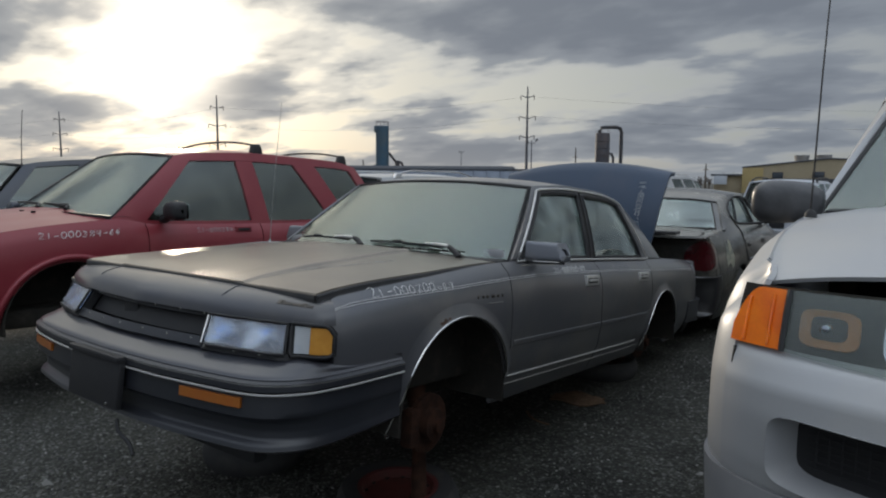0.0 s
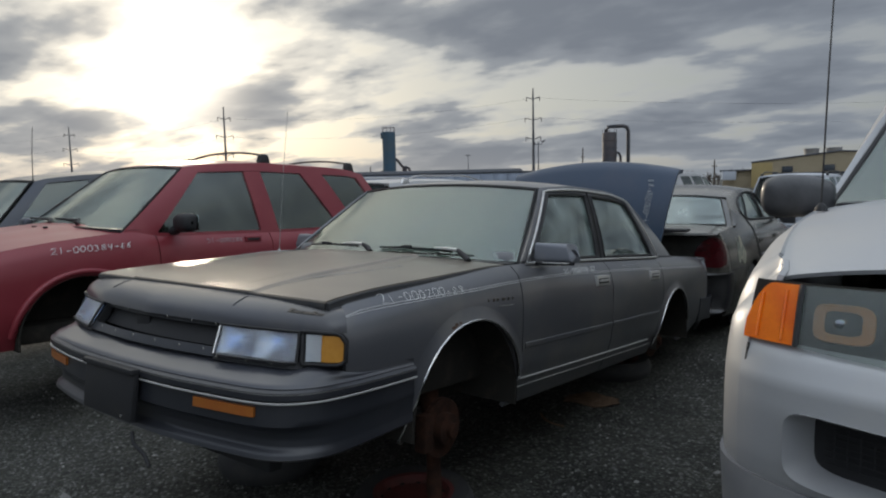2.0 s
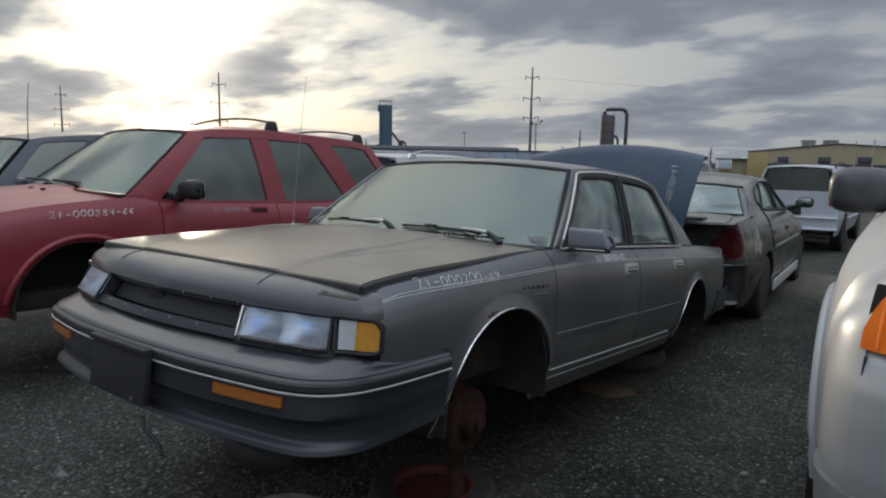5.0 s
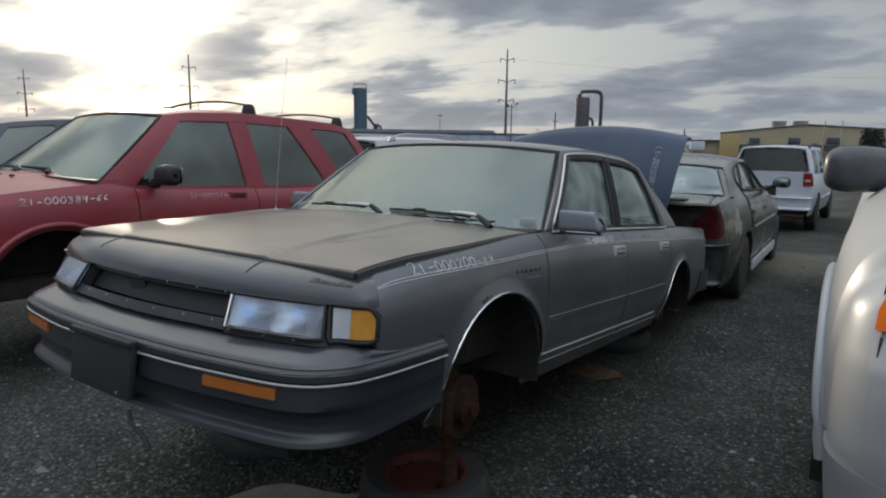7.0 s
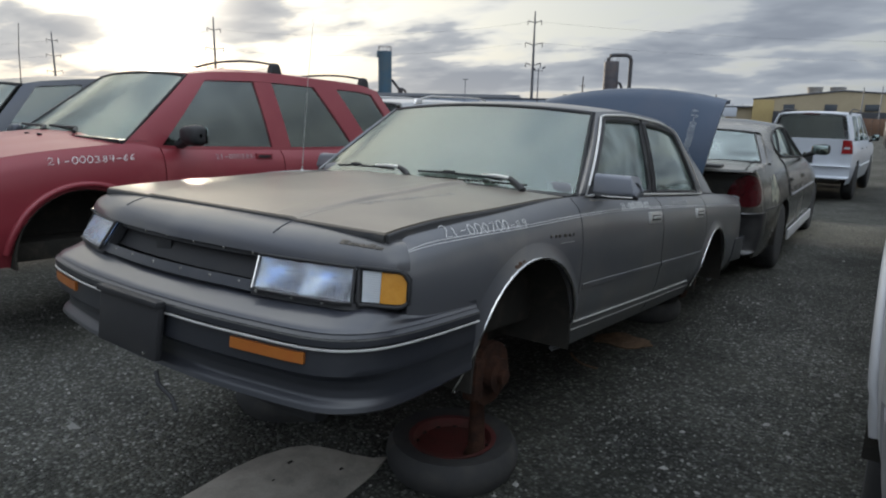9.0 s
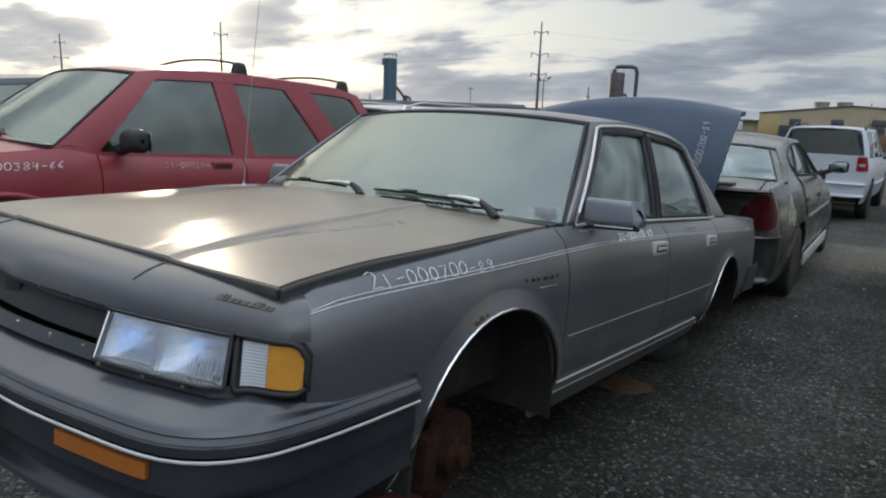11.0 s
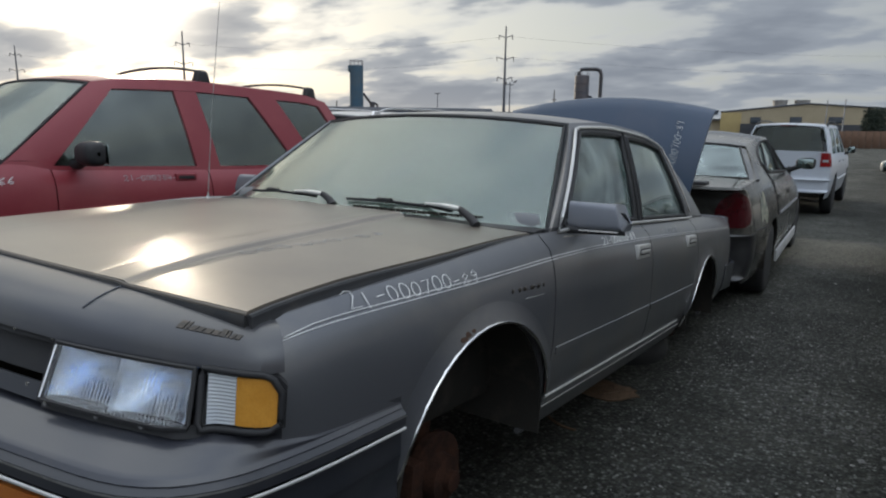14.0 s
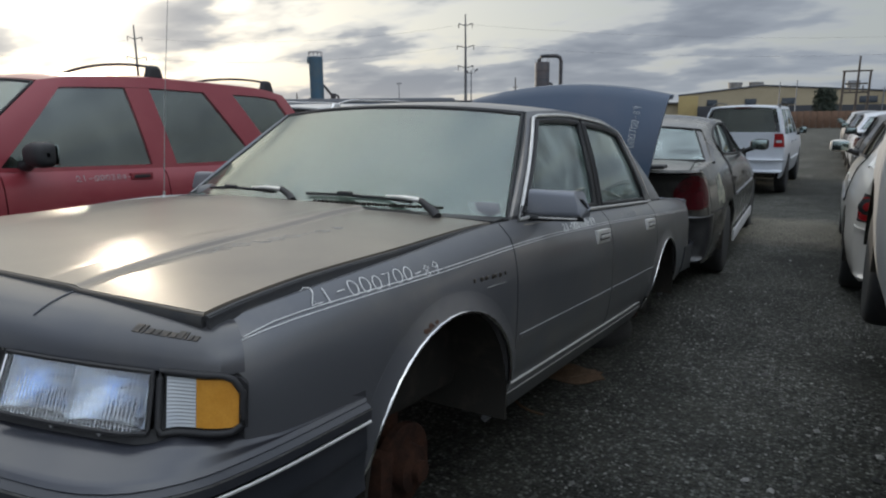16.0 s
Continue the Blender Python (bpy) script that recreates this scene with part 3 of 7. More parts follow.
def door_mirror(parent, s, x, y, z, w, h, d, mat, foot=(0.0, 0.0, 0.0), glass_sign=1):
    """A rounded, tapering mirror housing on an arm, with its pane."""
    m = new("door_mirror")
    m.parent = parent
    m.location = (x, y, z)
    pw = lambda c, e: math.copysign(abs(c) ** e, c)

    def shell(u, v):
        # full behind, rounded in front, smaller towards the door
        a, b = u * math.pi, v * 2 * math.pi
        sx = -math.cos(a)
        r = math.sin(a) ** 0.55
        k = lerp(0.74, 1.0, (sx + 1) / 2)
        cy = math.cos(b)
        yy = (pw(cy, 0.35) if cy > 0 else pw(cy, 0.9)) * d / 2
        return (s * pw(sx, 0.8) * w / 2, yy * r * k, pw(math.sin(b), 0.75) * h / 2 * r * k)

    part("housing", sheet(shell, spread(0.01, 0.99, 22), spread(0, 1, 33), 0.003, flip=s > 0, sharp=60), mat, m)
    part("pane", box(-w * 0.38, w * 0.38, d * 0.5 - 0.002, d * 0.5 + 0.004, -h * 0.34, h * 0.34, 0.0015, 1), MIRROR, m)
    part("arm", tube([(-s * w * 0.3, 0, -h * 0.25), (-s * (w * 0.45 + foot[0] * 0.6), foot[1] * 0.5, -h * 0.4 + foot[2] * 0.5), (-s * (w * 0.45 + foot[0]), foot[1], -h * 0.3 + foot[2])], [0.03, 0.028, 0.04], 8), BLACK_PLASTIC, m)
    return m

# ---- ground and distance ----
EYE_XY = (1.85, -1.0)


def out(az, d):
    """The place d metres from the walk in the direction az (degrees from +y towards +x)."""
    return (EYE_XY[0] + d * math.sin(radians(az)), EYE_XY[1] + d * math.cos(radians(az)))


STRIP_Y = 8.6


def make_ground_material():
    m = bpy.data.materials.new("worn_gravel_asphalt")
    m.use_nodes = True
    m.node_tree.nodes.clear()
    g = Nodes(m.node_tree)
    p = g.add("ShaderNodeBsdfPrincipled")
    where = g.add("ShaderNodeTexCoord").outputs["Object"]
    large = g.noise(where, 0.35, 5.0, 0.6, 0.3)
    mid = g.noise(where, 2.2, 6.0, 0.62, 0.3)
    cell = g.add("ShaderNodeTexVoronoi")
    g.put(where, cell.inputs["Vector"])
    cell.inputs["Scale"].default_value = 58.0
    cell.inputs["Randomness"].default_value = 1.0
    tone = g.add("ShaderNodeSeparateColor")
    g.put(cell.outputs["Color"], tone.inputs[0])
    stone = g.ramp(tone.outputs[0], [(0.0, (0.022, 0.022, 0.020)), (0.5, (0.062, 0.061, 0.056)), (0.78, (0.125, 0.123, 0.115)), (0.93, (0.18, 0.178, 0.168)), (1.0, (0.26, 0.255, 0.24))])
    fill = g.mix(g.ramp(mid, [(0.35, 0.0), (0.7, 1.0)]), (0.030, 0.029, 0.025), (0.066, 0.062, 0.052))
    amount = g.ramp(g.math("ADD", g.math("MULTIPLY", large, 0.6), g.math("MULTIPLY", mid, 0.4)), [(0.34, 0.4), (0.56, 1.0)])
    edge = g.ramp(cell.outputs["Distance"], [(0.30, 1.0), (0.75, 0.0)])
    c = g.mix(g.math("MULTIPLY", amount, edge), fill, stone)
    dust = g.ramp(large, [(0.5, 0.0), (0.72, 0.55)])
    c = g.mix(dust, c, (0.11, 0.104, 0.09))
    # clumps of bare earth and finer grit, and a strip of loose gravel between the rows
    grit = g.noise(where, 26.0, 5.0, 0.7, 0.2)
    c = g.mix(1.0, c, g.ramp(grit, [(0.32, 0.45), (0.68, 1.35)]), "MULTIPLY")
    patch = g.noise(where, 0.95, 5.0, 0.6, 0.5)
    c = g.mix(1.0, c, g.ramp(patch, [(0.36, (0.53, 0.56, 0.53)), (0.5, (0.84, 0.88, 0.85)), (0.66, (1.16, 1.21, 1.19))]), "MULTIPLY")
    yy = g.add("ShaderNodeSeparateXYZ")
    g.put(where, yy.inputs[0])
    strip = g.math("ABSOLUTE", g.math("SUBTRACT", yy.outputs[1], g.math("MULTIPLY_ADD", mid, 1.6, STRIP_Y - 0.8)))
    strip = g.ramp(g.math("DIVIDE", strip, 3.0), [(0.18, 0.75), (0.42, 0.0)])
    c = g.mix(strip, c, g.mix(edge, (0.085, 0.076, 0.058), (0.22, 0.20, 0.16)))
    g.put(c, p.inputs["Base Color"])
    p.inputs["Roughness"].default_value = 0.92
    p.inputs["Specular IOR Level"].default_value = 0.25
    b = g.add("ShaderNodeBump")
    b.inputs["Strength"].default_value = 0.8
    b.inputs["Distance"].default_value = 0.014
    g.put(g.math("ADD", g.math("MULTIPLY", edge, 0.6), mid), b.inputs["Height"])
    g.put(b.outputs[0], p.inputs["Normal"])
    g.put(p.outputs[0], g.add("ShaderNodeOutputMaterial").inputs[0])
    return m


GROUND = make_ground_material()


def make_ground():
    # fine near the walk, coarse far off, reaching the horizon
    line = lambda: sorted({round(s * v, 3) for s in (-1, 1) for v in [k * 0.25 for k in range(40)] + [12, 16, 22, 32, 50, 90, 180, 400, 1000, 2400]})
    xs, ys = line(), line()
    verts, faces = [], []
    for x in xs:
        for y in ys:
            h = 0.012 * (noise.fractal(Vector((x * 0.7, y * 0.7, 3)), 1.0, 2.0, 4)) if max(abs(x), abs(y)) < 9 else 0.0
            verts.append((x, y, min(h, 0.0) if h else 0.0))
    n = len(ys)
    for i in range(len(xs) - 1):
        for j in range(n - 1):
            faces.append((i * n + j, (i + 1) * n + j, (i + 1) * n + j + 1, i * n + j + 1))
    return solid_thing("ground", mesh_of("ground", verts, faces), GROUND, Matrix(), "dark worn asphalt lot strewn with grey gravel", "ground", kind="structure")


make_ground()

STONE = make("grey_gravel", (0.10, 0.098, 0.09), 0.9, 0.0, (0.2, 0.195, 0.18), 30.0, (0.4, 0.7), 0.3, 300, 0.05, 0.0, 0.001, 300)


def make_gravel():
    """Loose stones strewn over the lot near the walk, in one sheet of small bodies."""
    rnd = random.Random(7)
    verts, faces = [], []
    oct_f = [(0, 2, 4), (2, 1, 4), (1, 3, 4), (3, 0, 4), (2, 0, 5), (1, 2, 5), (3, 1, 5), (0, 3, 5)]
    for k in range(42000):
        if k % 3 == 0:
            x, y = rnd.uniform(-3.2, 1.6), rnd.uniform(-0.9, 0.9)
        elif k % 3 == 1:
            x, y = rnd.uniform(0.75, 2.3), rnd.uniform(0.4, 5.5)
        else:
            x, y = rnd.uniform(-1.5, 4.5), rnd.uniform(-1.2, 9.0)
        if noise.noise(Vector((x * 1.3, y * 1.3, 0))) + rnd.uniform(-0.5, 0.5) < -0.05:
            continue
        r = 0.0046 * math.exp(rnd.gauss(0, 0.5))
        a = rnd.uniform(0, math.pi)
        ca, sa, o = math.cos(a), math.sin(a), len(verts)
        for dx, dy, dz in ((1, 0, 0), (-1, 0, 0), (0, 1, 0), (0, -1, 0), (0, 0, 1), (0, 0, -0.6)):
            dx, dy, dz = dx * r * rnd.uniform(0.8, 1.6), dy * r * rnd.uniform(0.7, 1.2), dz * r * rnd.uniform(0.5, 1.0)
            verts.append((x + dx * ca - dy * sa, y + dx * sa + dy * ca, 0.002 + dz))
        faces += [tuple(o + i for i in f) for f in oct_f]
    me = mesh_of("gravel", verts, faces, smooth=False)
    m = STONE.copy()
    m.name = "mixed_gravel"
    g = Nodes(m.node_tree)
    bsdf = next(n for n in m.node_tree.nodes if n.type == "BSDF_PRINCIPLED")
    geo = g.add("ShaderNodeNewGeometry")
    g.put(g.ramp(geo.outputs["Random Per Island"], [(0.0, (0.024, 0.024, 0.023)), (0.6, (0.08, 0.078, 0.072)), (0.88, (0.15, 0.148, 0.138)), (1.0, (0.27, 0.265, 0.25))]), bsdf.inputs["Base Color"])
    solid_thing("gravel", me, m, Matrix(), "loose grey gravel strewn over the asphalt", "gravel", kind="stuff")


make_gravel()

CONCRETE_BLUE = make("pale_metal_cladding", (0.26, 0.30, 0.37), 0.6, 0.1, (0.22, 0.25, 0.31), 0.2, (0.4, 0.7), 0.05, 3, 0.06)
ROOF_DARK = make("dark_roof_edge", (0.05, 0.055, 0.065), 0.7, 0.0, (0.07, 0.07, 0.08), 0.5, (0.4, 0.7))
STEEL_BLUE = make("blue_silo_steel", (0.045, 0.10, 0.15), 0.6, 0.2, (0.08, 0.11, 0.13), 0.6, (0.4, 0.7), 0.1, 6)
STEEL_DARK = make("dark_steel", (0.05, 0.05, 0.06), 0.65, 0.2, (0.09, 0.07, 0.065), 0.6, (0.4, 0.7), 0.1, 6)
STEEL_PIPE = make("weathered_duct", (0.05, 0.052, 0.06), 0.6, 0.3, (0.075, 0.06, 0.055), 0.6, (0.4, 0.7))
POLE = make("pole_steel", (0.10, 0.105, 0.12), 0.7, 0.1, (0.07, 0.07, 0.08), 0.4, (0.4, 0.7))
WOODPOLE = make("weathered_timber", (0.075, 0.06, 0.05), 0.85, 0.0, (0.11, 0.09, 0.075), 1.4, (0.4, 0.7), 0.2, 30)
YELLOW = make("buff_wall_panels", (0.40, 0.33, 0.22), 0.75, 0.0, (0.35, 0.29, 0.19), 0.3, (0.4, 0.7), 0.06, 4)
YELLOW_DEEP = make("yellow_end_wall", (0.42, 0.32, 0.14), 0.75, 0.0, (0.36, 0.27, 0.12), 0.3, (0.4, 0.7), 0.06, 4)
BAND = make("dark_base_band", (0.035, 0.038, 0.045), 0.7, 0.0, (0.05, 0.05, 0.055), 0.5, (0.4, 0.7))
WINDOW_FAR = make("far_window_glass", (0.05, 0.06, 0.075), 0.15, 0.0, (0.07, 0.08, 0.09), 0.5, (0.4, 0.7))
ROOFTOP = make("galvanised_vent", (0.24, 0.25, 0.27), 0.5, 0.5, (0.18, 0.18, 0.19), 0.8, (0.4, 0.7))
FENCE = make("red_brown_fence", (0.17, 0.095, 0.06), 0.85, 0.0, (0.12, 0.07, 0.045), 0.8, (0.4, 0.7), 0.2, 8)
LEAF = make("dark_evergreen", (0.022, 0.032, 0.022), 0.85, 0.0, (0.035, 0.045, 0.028), 1.0, (0.4, 0.7))
TWIG = make("bare_twigs", (0.07, 0.058, 0.05), 0.9, 0.0, (0.10, 0.08, 0.07), 1.0, (0.4, 0.7))


def facing(az, d, z=0.0):
    x, y = out(az, d)
    return pose(x, y, z, 0, 0, -az)


def make_silo():
    d, t = 110, thing("silo", facing(-41.0, 110), "tall blue steel silo with a railed top", "silo")
    h = 10.6
    part("shell", lathe([(1.1, 0), (1.1, h), (0.6, h + 0.1), (0.0, h + 0.15)], 28), STEEL_BLUE, t)
    part("cap", box(-1.35, -0.75, -0.6, 0.6, h - 1.0, h, 0.05), STEEL_BLUE, t)
    rail = [tube([(1.05 * math.cos(a), 1.05 * math.sin(a), h), (1.05 * math.cos(a), 1.05 * math.sin(a), h + 0.75)], 0.04, 5) for a in spread(0, 2 * math.pi, 11)[:-1]]
    ring = [(1.05 * math.cos(a), 1.05 * math.sin(a), h + 0.75) for a in spread(0, 2 * math.pi, 17)[:-1]]
    for post in rail:
        part("rail_post", post, STEEL_DARK, t)
    part("top_rail", tube(ring, 0.04, 5, True), STEEL_DARK, t)
    part("chute", tube([(1.1, 0, 6.2), (2.5, 0, 4.4)], 0.22, 8), STEEL_DARK, t)
    part("leg_pipe", tube([(2.55, 0, 0), (2.55, 0, 4.9)], 0.42, 10), STEEL_DARK, t)
    part("bend_pipe", tube([(2.9, 0, 0), (3.35, 0, 1.0), (3.6, 0, 3.4), (3.3, 0, 4.5), (2.7, 0, 4.8)], 0.2, 8), STEEL_DARK, t)
    part("side_pipe", tube([(-1.3, 0, 0), (-1.55, 0, 1), (-1.55, 0, 4.0), (-1.1, 0, 4.2)], 0.12, 6), STEEL_DARK, t)


def make_stack():
    t = thing("dust_collector", facing(-21.9, 110), "dark steel collector tower with a bent duct", "tower")
    part("shell", lathe([(1.15, 0), (1.15, 9.3), (1.0, 9.5), (0.0, 9.6)], 28), STEEL_DARK, t)
    for k in range(7):
        part("hoop", lathe([(1.16, 0), (1.2, 0.04), (1.2, 0.1), (1.16, 0.14)], 28), STEEL_DARK, t).location = (0, 0, 1.2 + 1.15 * k)
    part("duct", tube([(-0.5, 0, 9.3), (-0.5, 0, 10.0), (-0.3, 0, 10.35), (0.2, 0, 10.45), (2.2, 0, 10.45), (2.75, 0, 10.2), (2.95, 0, 9.6), (2.95, 0, 0)], 0.3, 10), STEEL_PIPE, t)
    part("elbow", tube([(1.1, 0, 6.2), (1.5, 0, 6.1), (1.75, 0, 5.5), (1.75, 0, 4.6), (1.3, 0, 4.0), (1.1, 0, 3.9)], 0.22, 8), STEEL_PIPE, t)
    for a in spread(0, 2 * math.pi, 9)[:-1]:
        part("rail_post", tube([(1.1 * math.cos(a), 1.1 * math.sin(a), 9.4), (1.1 * math.cos(a), 1.1 * math.sin(a), 10.0)], 0.03, 5), STEEL_DARK, t)


def make_power_pole(az, d, h, turn, arms):
    t = thing("power_pole", facing(az, d) @ pose(0, 0, 0, 0, 0, turn), "tall grey steel power-line pole with crossarms", "power pole", "power-line poles")
    part("shaft", tube([(0, 0, 0), (0, 0, h * 0.5), (0, 0, h)], [0.42, 0.32, 0.16], 10), POLE, t)
    for share, w in arms:
        z = h * share
        arm = new("crossarm")
        arm.parent = t
        part("beam", joined(tube([(-w, 0, z + 0.55), (0, 0, z - 0.1), (w, 0, z + 0.55)], 0.11, 6)), POLE, arm)
        for x in (-w, w):
            part("insulator", tube([(x, 0, z + 0.5), (x, 0, z - 0.55)], 0.1, 6), STEEL_DARK, arm)
    return t


def make_wires(ends):
    """Sagging lines from pole to pole."""
    pieces = []
    for a, b in ends:
        a, b = Vector(a), Vector(b)
        pieces.append(tube([a.lerp(b, k / 14) - Vector((0, 0, 2.4 * 4 * (k / 14) * (1 - k / 14))) for k in range(15)], 0.02, 4))
    return pieces


def make_lamp_pole(az, d, h, double=True):
    t = thing("flood_lamp", facing(az, d), "slender grey lot lamp on a tall pole", "lamp post", "far lamp posts")
    part("pole", tube([(0, 0, 0), (0, 0, h)], [0.11, 0.07], 8), POLE, t)
    if double:
        part("bracket", tube([(-0.55, 0, h - 0.35), (0.6, 0, h - 0.35)], 0.05, 6), POLE, t)
        part("lamp_head", moved(box(-0.25, 0.25, -0.2, 0.2, -0.1, 0.1, 0.04), pose(0.72, 0, h + 0.05, 0, -38, 0)), STEEL_DARK, t)
        part("lamp_head", moved(box(-0.2, 0.2, -0.2, 0.2, -0.1, 0.1, 0.04), pose(-0.55, 0, h - 0.15, 0, 80, 0)), STEEL_DARK, t)
    else:
        part("lamp_head", box(-0.6, 0.6, -0.15, 0.15, h - 0.02, h + 0.14, 0.04), STEEL_DARK, t)


def make_utility_pole(az, d, h):
    t = thing("utility_pole", facing(az, d), "wooden utility pole with a short crossarm", "utility pole", "far utility poles")
    part("shaft", tube([(0, 0, 0), (0, 0, h)], [0.17, 0.11], 8), WOODPOLE, t)
    part("crossarm", box(-0.45, 0.45, -0.06, 0.06, h * 0.80, h * 0.80 + 0.14, 0.01), WOODPOLE, t)
    part("insulator", tube([(0, 0, h), (0, 0, h + 0.3)], 0.06, 6), STEEL_DARK, t)


def make_long_building():
    """The long pale shed across the yard, with a taller stretch of roof."""
    t = thing("warehouse", facing(-33.0, 96), "long low pale blue metal warehouse", "warehouse")
    part("wall", box(-30, 24, 0, 16, 0, 3.15, 0.02), CONCRETE_BLUE, t)
    part("roof_edge", box(-30.2, 24.2, -0.15, 16.2, 3.152, 3.36, 0.02), ROOF_DARK, t)
    part("upper_roof", box(-30, 6.4, 0.6, 15, 3.364, 3.78, 0.02, 2, (0.4, 0.4)), ROOF_DARK, t)
    for k in range(27):
        part("wall_panel", box(-29.9 + 2 * k, -28.1 + 2 * k, -0.05, 0.0 - 0.004, 0.3, 3.1, 0.01, 1), CONCRETE_BLUE, t)


def make_yellow_building():
    az, d = -3.6, 112
    t = thing("factory", facing(az, d), "low buff and yellow factory with roof vents", "factory")
    x0, x1, xp = d * math.tan(radians(-10.83 - az)), d * math.tan(radians(9 - az)), d * math.tan(radians(-4.8 - az))
    verts = [(x0, 0, 0), (x0, 0, 3.95), (xp, 0, 5.2), (x1, 0, 3.3), (x1, 0, 0)]
    verts += [(x, 30, z) for x, _, z in verts]
    faces = [(0, 4, 3, 2, 1), (5, 6, 7, 8, 9), (0, 1, 6, 5), (4, 9, 8, 3), (1, 2, 7, 6), (2, 3, 8, 7)]
    part("wall", mesh_of("wall", verts, faces, smooth=False), YELLOW, t)
    part("end_wall", box(x0 - 0.04, x0 + 2.9, -0.12, 1.0, 0.0, 3.9, 0.02), YELLOW_DEEP, t)
    part("coping", tube([(x0 - 0.1, -0.05, 4.0), (xp, -0.05, 5.25), (x1, -0.05, 3.35)], 0.12, 6), ROOF_DARK, t)
    part("base_band", box(x0 + 2.9, x1, -0.3, -0.004, 0.0, 2.25, 0.02), BAND, t)
    part("porch_wall", box(x0 - 4.4, x0 - 0.05, 1, 10, 0, 2.7, 0.03), YELLOW, t)
    part("porch_roof", box(x0 - 4.8, x0 - 0.05, 0.4, 10.5, 2.704, 2.95, 0.03), ROOF_DARK, t)
    part("sign", box(x0 - 4.3, x0 - 2.3, 0.1, 0.3, 1.3, 2.7, 0.03), PAINT_WHITE, t)
    for x, w, z in ((x0 + 4.2, 1.5, 2.3), (x0 + 9.6, 1.6, 2.35), (x0 + 14.6, 1.8, 2.4), (x0 + 24.5, 2.2, 2.5), (x0 + 36, 1.8, 2.3), (x0 + 42, 1.8, 2.2)):
        win = part("window", box(x, x + w, -0.14, -0.02, z, z + 0.95, 0.02), BAND, t)
        part("pane", box(x + 0.12, x + w - 0.12, -0.17, -0.145, z + 0.1, z + 0.85, 0.01), WINDOW_FAR, win)
    for x in (x0 + 6.9, x0 + 9.9):
        v = part("roof_vent", lathe([(0.6, 4.0), (0.6, 4.7), (0.95, 4.95), (1.1, 5.85), (0.98, 5.9), (0, 5.9)], 20), ROOFTOP, t)
        v.location = (x + 1.0, 3, 0)
    part("roof_unit", box(x0 + 23.0, x0 + 24.6, 2, 4, 4.7, 5.7, 0.05), ROOFTOP, t)
    part("roof_unit", box(x0 + 13.0, x0 + 14.0, 2, 4, 4.5, 5.3, 0.05), ROOFTOP, t)
    part("roof_unit", box(x0 + 35.0, x0 + 36.2, 2, 4, 4.3, 4.75, 0.05), ROOFTOP, t)
    for x in (x0 + 27.3, x0 + 32.3):
        part("downpipe", tube([(x, -0.4, 0), (x, -0.4, 4.6)], 0.09, 6), ROOFTOP, t)


def make_fence():
    t = thing("board_fence", pose(0, 63, 0), "low red-brown board fence across the lot's far end", "fence", kind="structure")
    n = 0
    x = -6.0
    me = box(-0.24, 0.24, -0.02, 0.02, 0.03, 1.42, 0.008, 1)
    me.materials.append(FENCE)
    while x < 22:
        b = new("board", me)
        b.parent = t
        b.location = (x, 0.008 * math.sin(n * 2.3), 0.01 * math.sin(n * 1.7))
        x += 0.5
        n += 1
    part("rail", box(-6.2, 22.2, 0.03, 0.1, 0.35, 0.45, 0.01), FENCE, t)
    part("rail", box(-6.2, 22.2, 0.03, 0.1, 1.05, 1.15, 0.01), FENCE, t)


def make_shrub(az, d, w, h):
    """A dense dark evergreen: a stem and many small sprays."""
    t = thing("evergreen", facing(az, d), "dense dark evergreen clump beside the factory", "tree")
    part("trunk", tube([(0, 0, 0), (0, 0, h * 0.8)], [0.18, 0.04], 7), WOODPOLE, t)
    rnd = random.Random(5)
    verts, faces = [], []
    for k in range(2600):
        z = rnd.uniform(0.05, 1.0)
        r = w / 2 * (1.0 - 0.35 * z ** 3) * math.sqrt(rnd.random()) * (0.82 + 0.3 * noise.noise(Vector((z * 5, k % 7, 0))))
        a = rnd.uniform(0, 2 * math.pi)
        p = Vector((r * math.cos(a), 0.5 * r * math.sin(a), z * h * (0.93 + 0.12 * rnd.random())))
        d1 = Vector((rnd.uniform(-1, 1), rnd.uniform(-1, 1), rnd.uniform(-0.2, 1))).normalized() * rnd.uniform(0.12, 0.26)
        d2 = d1.orthogonal().normalized() * rnd.uniform(0.05, 0.1)
        o = len(verts)
        verts += [p - d1 - d2 * 0.2, p + d2, p + d1, p - d2]
        faces.append((o, o + 1, o + 2, o + 3))
    part("crown", mesh_of("crown", verts, faces, smooth=False), LEAF, t)


def make_bare_trees():
    """A far row of leafless trees, low over the yard's end."""
    rnd = random.Random(11)
    pieces = []
    for k in range(26):
        az = rnd.uniform(-16.5, -11.0)
        x, y = out(az, rnd.uniform(170, 215))
        h = rnd.uniform(3.0, 5.2)
        for j in range(11):
            a, lean = rnd.uniform(0, 6.28), rnd.uniform(0.1, 0.6)
            p0 = Vector((x, y, h * rnd.uniform(0.1, 0.45)))
            p1 = p0 + Vector((math.cos(a) * lean * h * 0.4, math.sin(a) * lean * h * 0.4, h * rnd.uniform(0.3, 0.55)))
            pieces.append(tube([p0, p0.lerp(p1, 0.5) + Vector((rnd.uniform(-0.2, 0.2), 0, 0)), p1], [0.1, 0.07, 0.03], 4))
        pieces.append(tube([(x, y, 0), (x, y, h * 0.6)], [0.2, 0.09], 5))
    solid_thing("bare_trees", joined(*pieces), TWIG, Matrix(), "far row of leafless grey-brown trees", "trees", kind="stuff")


